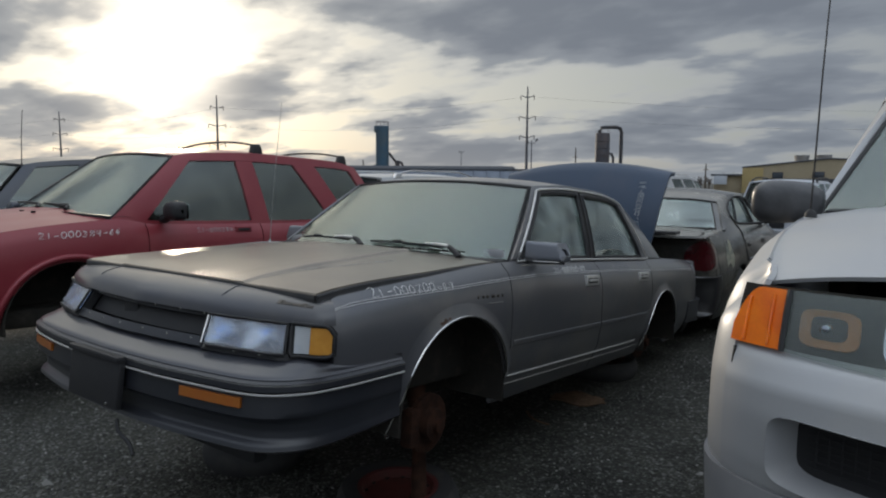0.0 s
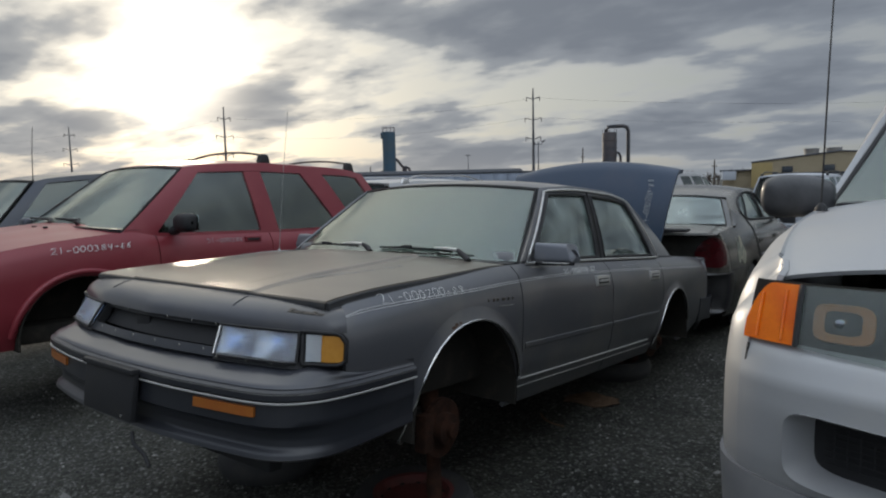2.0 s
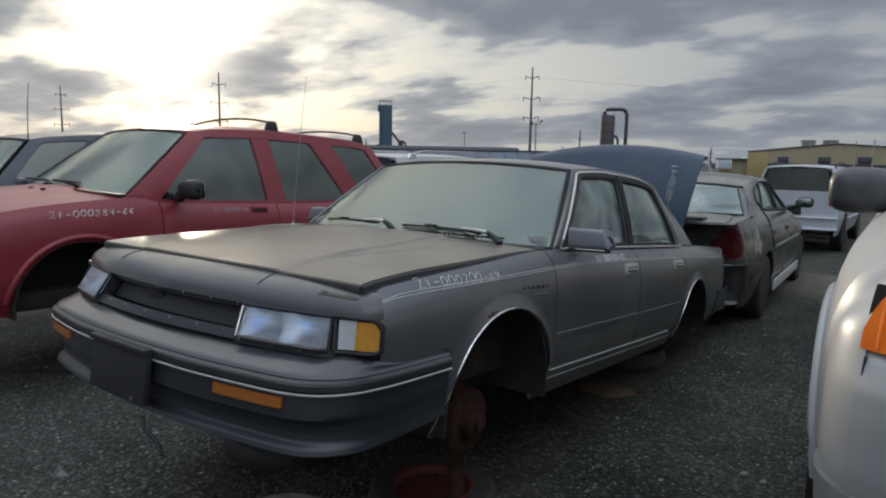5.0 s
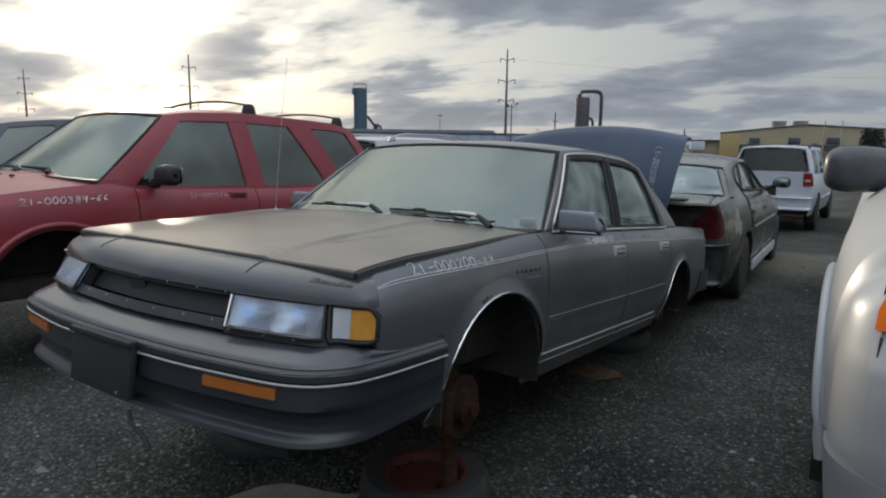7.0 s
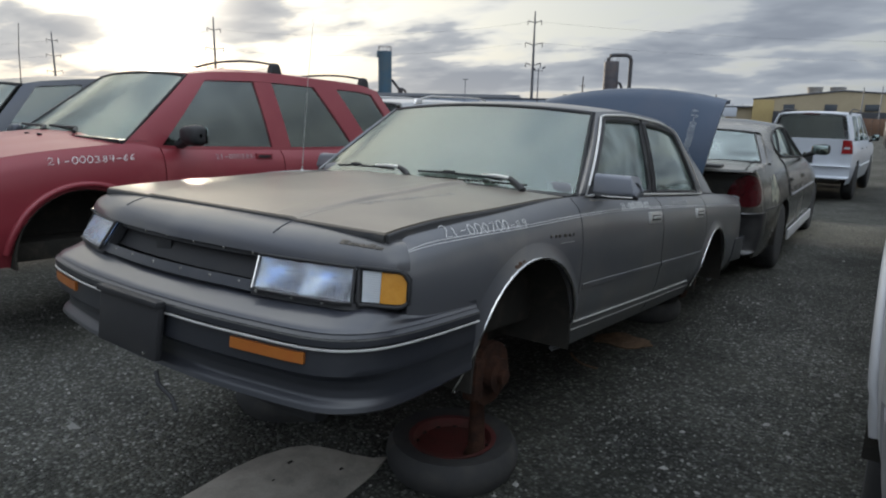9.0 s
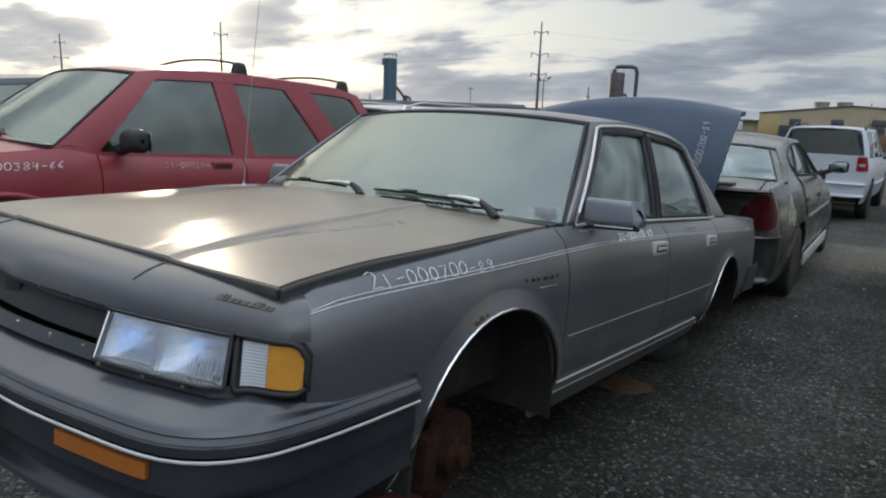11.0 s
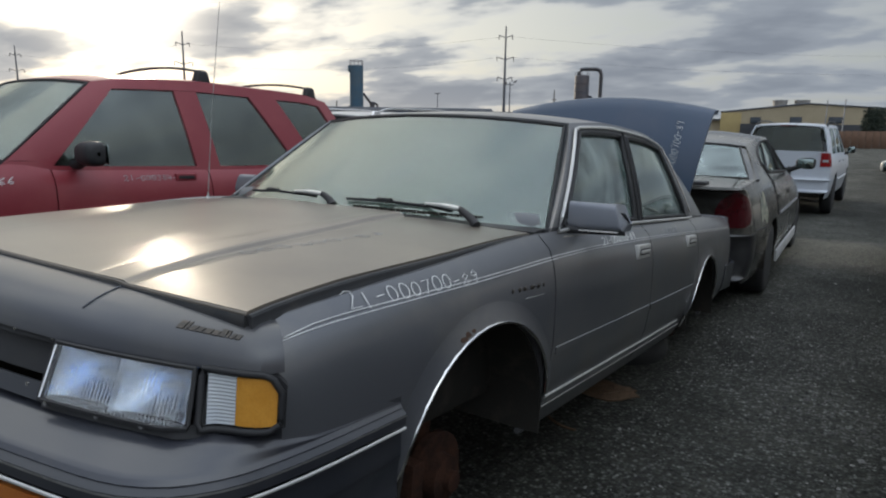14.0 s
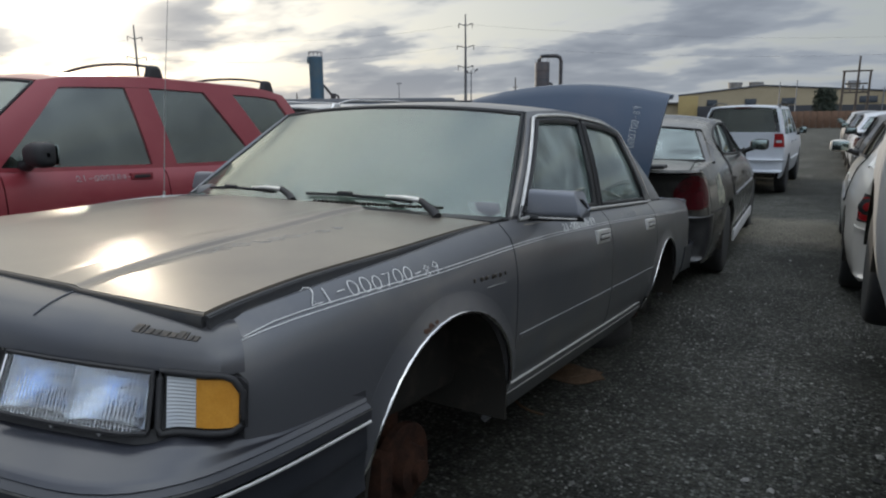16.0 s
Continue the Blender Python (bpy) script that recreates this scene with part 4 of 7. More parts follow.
def make_pale_pole(az, d, h):
    t = thing("flag_pole", facing(az, d), "thin pale pole standing before the factory", "pole", "pale poles before the factory")
    part("shaft", tube([(0, 0, 0), (0, 0, h * 0.6), (0, 0, h)], [0.09, 0.075, 0.05], 8), ROOFTOP, t)
    part("cap", lathe([(0.05, h), (0.09, h + 0.06), (0.0, h + 0.14)], 10), ROOFTOP, t)


def make_timber_frame():
    """A pole frame for lines, two posts and crossbars."""
    t = thing("transformer_frame", facing(1.3, 74), "weathered timber H-frame with crossbars for power lines", "utility frame")
    for x in (-1.05, 1.05):
        part("post", tube([(x, 0, 0), (x, 0, 5.0)], [0.13, 0.1], 8), WOODPOLE, t)
    part("mast", tube([(0.1, 0, 0), (0.1, 0, 6.4)], [0.13, 0.09], 8), WOODPOLE, t)
    for z, w in ((5.05, 1.2), (3.9, 0.9), (3.1, 1.1)):
        part("crossbar", box(-w, w, -0.07, 0.07, z - 0.07, z + 0.07, 0.01), WOODPOLE, t)
    for x in (-0.45, 0.1, 0.55):
        part("insulator", tube([(x, 0, 3.16), (x, 0, 3.75)], 0.06, 6), STEEL_DARK, t)


make_silo()
make_stack()
make_power_pole(-28.4, 172, 26.0, 0, ((0.895, 1.7), (0.69, 2.1), (0.50, 1.9)))
make_power_pole(-54.8, 190, 24.4, 12, ((0.86, 1.7), (0.66, 2.3), (0.45, 2.1)))
make_power_pole(-66.15, 262, 24.6, 18, ((0.88, 1.6), (0.68, 2.2), (0.47, 2.4)))
tops = [Vector((*out(a, d), h)) for a, d, h in ((8, 260, 24), (-28.4, 172, 23.6), (-54.8, 190, 21.2), (-66.15, 262, 21.9), (-82, 420, 22))]
line = thing("power_line", Matrix(), "thin dark power lines sagging from pole to pole", "power line")
for me in make_wires([(a + Vector((0, 0, dz)), b + Vector((0, 0, dz))) for a, b in zip(tops, tops[1:]) for dz in (0.0, -5.0)]):
    part("wire", me, STEEL_DARK, line)
make_lamp_pole(-27.9, 96, 7.5)
make_lamp_pole(-34.1, 150, 8.2, False)
make_lamp_pole(-25.6, 190, 6.2, False)
make_utility_pole(-24.15, 125, 7.7)
make_utility_pole(-42.7, 130, 5.4)
make_utility_pole(-13.6, 120, 4.6)
make_long_building()
make_yellow_building()
make_fence()
make_shrub(-0.5, 96, 3.6, 4.1)
make_bare_trees()
make_timber_frame()
make_pale_pole(-3.60, 92, 4.83)
make_pale_pole(-2.46, 92, 4.96)

# ---- handwriting ----
STROKES = {
    "0": [[(0.5 + 0.42 * math.cos(a), 0.5 + 0.5 * math.sin(a)) for a in spread(1.8, 1.8 + 6.4, 13)]],
    "1": [[(0.45, 1.0), (0.5, 0.0)]],
    "2": [[(0.05, 0.8), (0.3, 1.0), (0.75, 0.9), (0.75, 0.65), (0.1, 0.02), (0.95, 0.05)]],
    "3": [[(0.1, 0.95), (0.7, 0.95), (0.8, 0.75), (0.4, 0.55), (0.85, 0.35), (0.65, 0.02), (0.1, 0.08)]],
    "4": [[(0.2, 1.0), (0.15, 0.45), (0.85, 0.5)], [(0.7, 1.0), (0.65, 0.0)]],
    "6": [[(0.75, 1.0), (0.3, 0.7), (0.1, 0.3), (0.4, 0.0), (0.8, 0.2), (0.6, 0.45), (0.15, 0.3)]],
    "7": [[(0.1, 0.95), (0.9, 1.0), (0.4, 0.0)]],
    "8": [[(0.5, 0.52), (0.15, 0.75), (0.5, 1.0), (0.85, 0.78), (0.5, 0.52), (0.12, 0.22), (0.5, 0.0), (0.9, 0.25), (0.5, 0.52)]],
    "9": [[(0.85, 0.7), (0.5, 0.5), (0.15, 0.75), (0.5, 1.0), (0.85, 0.75), (0.75, 0.0)]],
    "-": [[(0.15, 0.45), (0.85, 0.5)]],
}


def written(text, to_place, height, pitch, pen=0.0032, seed=1):
    """A number in paint pen; to_place(a, b) gives the place for a along and b up, in metres."""
    rnd = random.Random(seed)
    pieces = []
    for k, ch in enumerate(text):
        dy = rnd.uniform(-0.08, 0.08)
        sc = rnd.uniform(0.95, 1.1)
        lines = [[to_place((k + 0.82 * x * sc + 0.12 * y) * pitch, (y * sc + dy) * height) for x, y in line] for line in STROKES[ch]]
        pieces.append(joined(*[tube(pts, pen, 5) for pts in lines]))
    return pieces


def inscribe(pieces, material, parent, label=""):
    """A handwritten number, each figure a piece of its own."""
    root = new("stock_number")
    root.parent = parent
    if label:
        tagged(root, label)
    for me in pieces:
        part("figure", me, material, root)


# ---- the grey saloon ----
SALOON = pose(0, -0.06, 0.37, -5.2, 0, 0)


def make_saloon():
    car = Vehicle(
        "saloon_car", SALOON, "dusty dull-grey four-door saloon without wheels, boot lid raised", PAINT_GREY,
        width=[(0.0, 0.72), (0.12, 0.80), (0.25, 0.832), (0.6, 0.862), (1.2, 0.882), (2.6, 0.886), (3.8, 0.875), (4.5, 0.85), (4.8, 0.80)],
        top=[(0.2, 0.755), (0.3, 0.777), (0.8, 0.840), (1.35, 0.894), (1.6, 0.897), (3.3, 0.90), (4.0, 0.90), (4.5, 0.886), (4.66, 0.868), (4.75, 0.835)],
        tuck=[(0, 0.90), (0.1, 0.94), (0.2, 0.968), (0.26, 0.985), (0.5, 1.0), (0.72, 0.996), (0.84, 0.982), (0.92, 0.962), (0.97, 0.938), (1.0, 0.905)],
        sill=0.24, ends=(0, 4.84), belt_in=0.0,
        roof_edge=[(1.8, 0.622, 1.272), (1.95, 0.640, 1.295), (2.3, 0.660, 1.325), (2.7, 0.660, 1.33), (3.1, 0.645, 1.305), (3.4, 0.612, 1.25)],
        roof_crown=0.05, glass=GLASS_DUSTY,
    )
    ob = car.ob
    arches = [(0.955, 0.31, 0.372, 1.0), (3.62, 0.31, 0.365, 1.0)]
    car.flanks(["front_fender", "front_door", "rear_door", "rear_quarter"], [0.262, 1.335, 2.395, 3.33, 4.74], arches + [(4.45, 0.06, 0.30, 1.0), (0.40, 0.10, 0.30, 1.0)])
    car.wells(arches)
    car.floor(0.45, 4.6, 0.27, 0.62)
    # arch brightwork and flares
    for s in (-1, 1):
        for k, (y, z, r, q) in enumerate(arches):
            if k == 0:
                pts = [car.flank_at(s, y + math.cos(a) * r, max(z + math.sin(a) * r, 0.245), 0.012) for a in spread(0.25, 3.55, 26)]
            else:
                pts = [car.flank_at(s, y + math.cos(a) * r, z + math.sin(a) * r, 0.012) for a in spread(0.2, 3.2, 24)]
            part("arch_trim", tube(pts, 0.0052, 6), CHROME, ob, "thin bright wheel-arch trim")

            def flare(a, d):
                p = car.flank_at(s, y + math.cos(a) * (r + 0.055 * d), z + math.sin(a) * (r + 0.055 * d), 0.014 * (1 - d) ** 1.5 + 0.0005)
                return p

            part("arch_flare", sheet(flare, spread(0.15, 3.0, 22), spread(0.02, 1, 6), 0.004, flip=s > 0), PAINT_GREY, ob)
    # hood, set ajar, with a raised middle
    def hood_half(y):
        return car.width(y) * (0.862 + 0.046 * max(0.0, 1 - (y - 0.235) / 0.30) ** 1.4)

    def hood_form(u, y):
        x = abs(u) * hood_half(y)
        away = min(1.0, max(0.0, (y - 0.24) / 0.30))
        step = lerp(0.005, 0.013, away) / (1 + math.exp(min(40, (x - lerp(0.405, 0.33, (y - 0.25) / 1.15)) / 0.0035)))
        return 0.014 * max(0.0, 1 - (y - 0.30) / 1.0) + 0.017 * max(0.0, 1 - (y - 0.24) / 1.1) + step

    def hood(u, v):
        y = lerp(0.247 - 0.030 * (1 - u * u), 1.36 - 0.15 * (1 - u * u), v)
        crown = lerp(0.010, 0.026, min(1.0, max(0.0, (y - 0.24) / 0.8)))
        z = car.top(y) - 0.004 + crown * (1 - abs(u) ** 2.4) + hood_form(u, y)
        return (u * hood_half(y), y, z)

    fine = spread(0.40, 0.58, 40)
    hood_us = sorted(set(spread(-1, 1, 41) + fine + [-u for u in fine]))
    part("hood", sheet(hood, hood_us, spread(0, 1, 30), 0.012), PAINT_HOOD, ob, "dusty grey hood standing slightly ajar")

    def lip_form(u, v):
        # a folded front edge, with a soft seal below it
        x, y, z = hood(u, 0.0)
        return (x, y + 0.004 + 0.006 * v - 0.004 * math.sin(math.pi * v), z - 0.009 - 0.027 * v)

    part("hood_lip", sheet(lip_form, spread(-1, 1, 41), spread(0, 1, 7), 0.010), HOOD_EDGE, ob, "folded dark front lip of the hood")
    part("hood_bead", tube([(x, y + 0.003, z - 0.006) for x, y, z in [hood(u, 0.0) for u in spread(-1, 1, 41)]], 0.0055, 8), PAINT_HOOD, ob)
    part("latch_strip", sheet(lambda u, v: (lerp(-0.70, -0.36, u), 0.228 + 0.05 * lerp(0.70, 0.36, u) ** 2 + 0.05 * v, 0.768 + 0.010 * v), spread(0, 1, 9), spread(0, 1, 3), 0.010), HOOD_EDGE, ob)
    for s in (-1, 1):
        edge = [hood(s, v) for v in spread(0, 1, 20)]
        part("hood_seal", tube([(x + s * 0.006, y, z - 0.013) for x, y, z in edge], 0.009, 6), HOOD_EDGE, ob)
    for s in (-1, 1):
        fold = lambda v, w: (lambda p: (p[0] + s * (0.004 + 0.003 * w), p[1], p[2] - 0.006 - lerp(0.026, 0.010, v) * w))(hood(s, v))
        part("hood_side_fold", sheet(fold, spread(0, 0.97, 24), spread(0, 1, 4), 0.008, flip=s < 0), HOOD_EDGE, ob)
    for s in (-1, 1):
        part("fender_ledge", sheet(lambda u, y: (s * car.width(y) * lerp(0.872, 0.907, u), y, car.top(y) - 0.010 * (1 - u)), spread(0, 1, 4), spread(0.27, 1.42, 16), 0.02, flip=s < 0), PAINT_GREY, ob)
    # engine bay closed off below
    part("engine_bay", box(-0.70, 0.70, 0.36, 1.30, 0.36, 0.70, 0.04), WELL, ob)
    part("cowl", sheet(lambda u, v: (u * 0.77, lerp(1.22 + 0.15 * u * u, 1.46 + 0.02 * u * u, v), 0.893 + 0.02 * (1 - u * u) + 0.012 * v), spread(-1, 1, 21), spread(0, 1, 6), 0.02), BLACK_PLASTIC, ob, "black cowl vent panel")
    slot = box(-0.004, 0.004, -0.02, 0.02, -0.004, 0.004, 0)
    slot.materials.append(WELL)
    for k in range(24):
        x = 0.12 + 0.02 * k
        vent = new("cowl_slot", slot)
        vent.parent = ob
        vent.location = (x, 1.26 + 0.15 * x * x / 0.6, 0.925)
    # nose panel over the lamps
    face = lambda x: 0.065 + 0.22 * x * x

    rim_x = curve_of([(0, 0.0), (0.45, 0.40), (0.8, 0.71), (0.9, 0.792), (0.96, 0.828), (1.0, 0.838)])
    rim_y = curve_of([(0, 0.065), (0.45, 0.10), (0.8, 0.176), (0.9, 0.205), (0.96, 0.226), (1.0, 0.262)])

    def nose(u, v):
        k, sg = abs(u), math.copysign(1, u)
        a = v * math.pi / 2
        tx, ty, tz = 0.772 * k ** 0.97, 0.268 + 0.03 * k * k, 0.787 + 0.010 * (1 - k * k) - 0.014 * k ** 4
        bend = 1 - math.cos(a)
        return (sg * lerp(rim_x(k), tx, bend), lerp(rim_y(k), ty, bend), lerp(0.698, tz, math.sin(a)))

    part("nose_panel", sheet(nose, spread(-1, 1, 41), spread(0, 1, 10), 0.02), PAINT_NOSE_SHADED, ob)
    for side in (-1, 1):
        ridge = [nose(side * lerp(0.452, 0.50, v), v) for v in spread(0.42, 1.0, 9)]
        part("nose_ridge", tube([(x, y - 0.0005, z + 0.0005) for x, y, z in ridge], 0.0022, 6), PAINT_NOSE_SHADED, ob)
    # lamp band: bezel, recess, lamps
    lean = curve_of([(0.70, 0.045), (0.74, 0.012), (0.80, 0.0)])
    rake = lambda z, x=0.0: lean(abs(x)) * (0.70 - z) / 0.095

    shear = curve_of([(0.30, 0.0), (0.40, 0.024), (0.715, 0.021), (0.76, 0.0)])

    def band(x, z, back=0.0):
        return (x + math.copysign(shear(abs(x)), x) * (0.70 - z) / 0.095, face(x) - rake(z, x) + back, z)

    def band_sheet(x0, x1, z0, z1, back, thick, nx=12, nz=6, wave=None):
        f = lambda x, z: (lambda p: (p[0], p[1] - (wave(x, z) if wave else 0.0), p[2]))(band(x, z, back))
        return sheet(f, spread(x0, x1, nx), spread(z0, z1, nz), thick)

    for s in (-1, 1):
        x0, x1 = (0.392, 0.832) if s > 0 else (-0.832, -0.392)
        for a, b, z0, z1 in ((0.392, 0.760, 0.695, 0.706), (0.392, 0.760, 0.584, 0.605), (0.392, 0.407, 0.605, 0.695), (0.713, 0.740, 0.605, 0.695)):
            part("lamp_bezel", band_sheet(*sorted((s * a, s * b)), z0, z1, 0.012, 0.03, 24), BLACK_PLASTIC, ob)
        lamp = new("headlamp")
        lamp.parent = ob
        a, b = (0.408, 0.712) if s > 0 else (-0.712, -0.408)
        for c in (0.484, 0.636):
            hollow = lambda u, v: (lambda p, k: (p[0], p[1] + 0.004 + k, p[2]))(band(s * (c + 0.0755 * u), 0.650 + 0.043 * v, 0.0), 0.060 * (1 - u * u) ** 0.5 * (1 - 0.6 * v * v))
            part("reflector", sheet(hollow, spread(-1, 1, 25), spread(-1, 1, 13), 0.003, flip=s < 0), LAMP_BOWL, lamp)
            part("bulb", tube([band(s * c, 0.652, 0.055), band(s * c, 0.652, 0.025)], [0.012, 0.007], 8), CHROME, lamp)
        part("lens", band_sheet(a, b, 0.606, 0.694, -0.004, 0.005, 250, 5, lambda x, z: 0.0010 * math.sin(x * 2 * math.pi / 0.0078)), LENS_HEAD, lamp, "clear ribbed headlamp lens")
        rim = [band(s * x, z, -0.006) for x, z in [(x, 0.697) for x in spread(0.404, 0.716, 10)] + [(0.716, z) for z in spread(0.69, 0.61, 5)] + [(x, 0.603) for x in spread(0.716, 0.404, 10)] + [(0.404, z) for z in spread(0.61, 0.69, 5)]]
        part("lamp_rim", tube(rim, 0.0045, 6, True), BLACK_PLASTIC, lamp)
        part("bright_edge", tube([band(s * 0.4085, z, -0.009) for z in spread(0.607, 0.693, 6)], 0.0022, 5), CHROME, lamp)
        for q in (0.45, 0.57, 0.665):
            part("adjuster", lathe([(0.006, 0), (0.006, 0.014), (0.0, 0.015)], 10).copy(), CHROME, lamp).matrix_local = pose(s * q, face(q) - rake(0.602) + 0.0, 0.6, 90, 0, 0)
        mk = new("marker_lamp")
        mk.parent = ob

        def outer(u, v, back=0.0):
            # the lamp's face, bent round the corner, its outer end rounded off
            x = lerp(0.735, 0.846, u)
            k = max(0.0, (x - 0.790) / 0.056)
            bend = max(0.0, u - 0.74) / 0.26
            z = lerp(0.606 + 0.003 * bend ** 2.5, 0.691 - 0.013 * bend ** 3, v)
            p = band(s * min(x, 0.790), z, back)
            return (p[0] + s * (x - min(x, 0.790)), p[1] + 0.030 * k ** 1.6 + 0.010 * k, z)

        ribs = lambda u, v: (lambda p: (p[0], p[1] - 0.0006 * math.sin(v * 27 * math.pi), p[2]))(outer(u, v))
        part("white_lens", sheet(ribs, spread(0.0, 0.47, 8), spread(0, 1, 70), 0.010, flip=s < 0), LENS_WHITE, mk, "clear lens with level ribs")
        part("amber_lens", sheet(outer, spread(0.476, 1.0, 16), spread(0, 1, 12), 0.010, flip=s < 0), LENS_AMBER, mk, "amber wrap-round lens")
        edge = [outer(u, 1.10, -0.002) for u in spread(-0.06, 0.95, 12)] + [outer(1.05, v, -0.002) for v in (0.98, 0.8, 0.5, 0.2, 0.02)] + [outer(u, -0.10, -0.002) for u in spread(0.95, -0.06, 12)] + [outer(-0.09, v, -0.002) for v in (0.05, 0.35, 0.65, 0.95)]
        part("lens_rim", tube(edge, 0.0062, 8, True), BLACK_PLASTIC, mk)
        part("backing", sheet(lambda u, v: outer(u, v, 0.012), spread(-0.06, 1.04, 14), spread(-0.12, 1.10, 6), 0.02, flip=s < 0), BLACK_PLASTIC, mk)
    # the empty grille opening
    part("grille_recess", box(-0.395, 0.395, 0.20, 0.24, 0.585, 0.71, 0.01), WELL, ob)
    part("grille_bar", band_sheet(-0.395, 0.395, 0.592, 0.622, 0.01, 0.02, 20), PAINT_DARK_SHADED, ob, "bare lower grille bar")
    part("grille_top", band_sheet(-0.395, 0.395, 0.684, 0.70, 0.02, 0.012, 20), BLACK_PLASTIC, ob)
    for x in (-0.33, -0.19, -0.05, 0.1, 0.24, 0.36):
        part("grille_clip", box(x - 0.005, x + 0.005, face(x) - 0.035, face(x) - 0.022, 0.604, 0.616, 0.002), CHROME, ob)
        part("grille_clip", box(x - 0.004, x + 0.004, face(x) + 0.012, face(x) + 0.024, 0.688, 0.698, 0.002), CHROME, ob)
    part("grille_panel", band_sheet(-0.395, 0.395, 0.615, 0.692, 0.055, 0.01, 20), BLACK_PLASTIC, ob, "dull dark panel behind the missing grille")
    part("grille_post", box(-0.14, -0.05, 0.095, 0.125, 0.612, 0.692, 0.006), BLACK_PLASTIC, ob)
    # bumper, carried round the corners to the arches
    px = curve_of([(0, 0.0), (0.3, 0.30), (0.55, 0.55), (0.70, 0.70), (0.81, 0.790), (0.93, 0.842), (1.09, 0.861), (1.32, 0.872)])
    py = curve_of([(0, -0.055), (0.3, -0.042), (0.55, -0.008), (0.70, 0.025), (0.81, 0.085), (0.93, 0.19), (1.09, 0.35), (1.32, 0.578)])
    depth = curve_of([(0, 0.115), (0.7, 0.118), (0.81, 0.105), (0.9, 0.06), (1.0, 0.03), (1.32, 0.02)])
    rise = curve_of([(0, 0.0), (0.7, 0.0), (1.0, 0.006), (1.32, 0.018)])

    def along(q, inward, z):
        s, a = (1 if q >= 0 else -1), abs(q)
        tx, ty = px(a + 0.004) - px(max(a - 0.004, 0)), py(a + 0.004) - py(max(a - 0.004, 0))
        k = math.hypot(tx, ty) or 1
        return (s * (px(a) - inward * ty / k), py(a) + inward * tx / k, z + rise(a))

    def bumper(profile):
        return lambda q, v: along(q, *[e(abs(q)) if callable(e) else e for e in profile_at2(profile, v, abs(q))])

    def profile_at2(profile, v, a):
        pts = [(p[0] if not callable(p[0]) else p[0](a), p[1] if not callable(p[1]) else p[1](a)) for p in profile]
        return profile_at(pts, v)

    qs = spread(-1.32, 1.32, 67)
    shelf = curve_of([(0, 1.0), (0.88, 1.0), (0.98, 0.75), (1.10, 0.12), (1.32, 0.0)])
    tuck_in = curve_of([(0, 1.0), (0.6, 1.0), (0.8, 0.75), (0.97, 0.12), (1.32, 0.0)])
    low = [(0.10, 0.304), (lambda a: 0.022 * tuck_in(a) + 0.010, 0.306), (lambda a: 0.012 * tuck_in(a) + 0.004, 0.314), (lambda a: 0.014 * tuck_in(a) + 0.006, 0.328), (lambda a: 0.034 * tuck_in(a) + 0.008, 0.345), (lambda a: 0.036 * tuck_in(a) + 0.008, 0.372), (lambda a: 0.028 * tuck_in(a) + 0.006, 0.398), (lambda a: 0.008 * tuck_in(a) + 0.004, 0.414), (0.002, 0.420), (0.004, 0.490)]
    up_end = curve_of([(0, 0.0), (0.9, 0.0), (1.12, 0.06), (1.32, 0.14)])
    low_form = lambda q, v: (lambda p: (p[0], p[1], lerp(p[2], 0.490, up_end(abs(q)))))(bumper(low)(q, v))
    part("bumper_cover", sheet(low_form, qs, spread(0, 1, 37), 0.015, sharp=50), PAINT_DARK_SHADED, ob, "grey lower bumper cover with shade in its colour")
    part("bumper_strip", sheet(bumper([(0.004, 0.496), (-0.008, 0.503), (-0.008, 0.526), (0.006, 0.535)]), qs, spread(0, 1, 13), 0.015), PAINT_DARK_SHADED, ob, "dark rubbing strip")
    part("bumper_top", sheet(bumper([(0.004, 0.537), (0.012, 0.546), (lambda a: depth(a) * 0.45, lambda a: 0.546 + 0.018 * shelf(a)), (lambda a: depth(a) * 0.75, lambda a: 0.547 + 0.032 * shelf(a)), (lambda a: depth(a) + 0.02, lambda a: 0.548 + 0.042 * shelf(a))]), qs, spread(0, 1, 17), 0.015, sharp=50), PAINT_BUMPER_SHADED, ob)
    part("bumper_brightwork", tube([along(q, -0.007, 0.494) for q in qs], 0.0036, 6), BRIGHT, ob, "narrow bright bumper line")
    part("bumper_rib", tube([along(q, -0.006, 0.522) for q in qs], 0.003, 5), CHROME_DULL, ob)
    for s in (-1, 1):
        f = lambda q, z: along(q, -0.006, z)
        part("fog_marker", sheet(f, spread(0.445, 0.69, 12) if s > 0 else spread(-0.69, -0.445, 12), spread(0.449, 0.480, 4), 0.012), LENS_DULL, ob, "dull amber bumper lamp")
    part("air_dam", box(-0.62, 0.62, 0.14, 0.20, 0.22, 0.32, 0.015), BLACK_PLASTIC, ob)
    br = new("plate_bracket")
    br.parent = ob
    part("backing", moved(box(-0.170, 0.170, -0.012, 0.012, -0.085, 0.085, 0.008), pose(0.0, -0.072, 0.432, -3, 0, 0)), BLACK_PLASTIC, br, "bare black plate bracket")
    part("edge", moved(box(-0.173, 0.173, -0.018, 0.018, -0.010, 0.010, 0.006), pose(0.0, -0.074, 0.520, 0, 0, 0)), BLACK_PLASTIC, br)
    part("screw", lathe([(0.006, 0), (0.006, 0.01), (0, 0.012)], 8).copy(), CHROME, br).matrix_local = pose(0.11, -0.082, 0.362, 90, 0, 0)
    part("hanging_strap", tube([(0.13, -0.06, 0.305), (0.15, -0.065, 0.27), (0.20, -0.05, 0.235), (0.235, -0.055, 0.205)], 0.007, 6), BLACK_PLASTIC, ob)
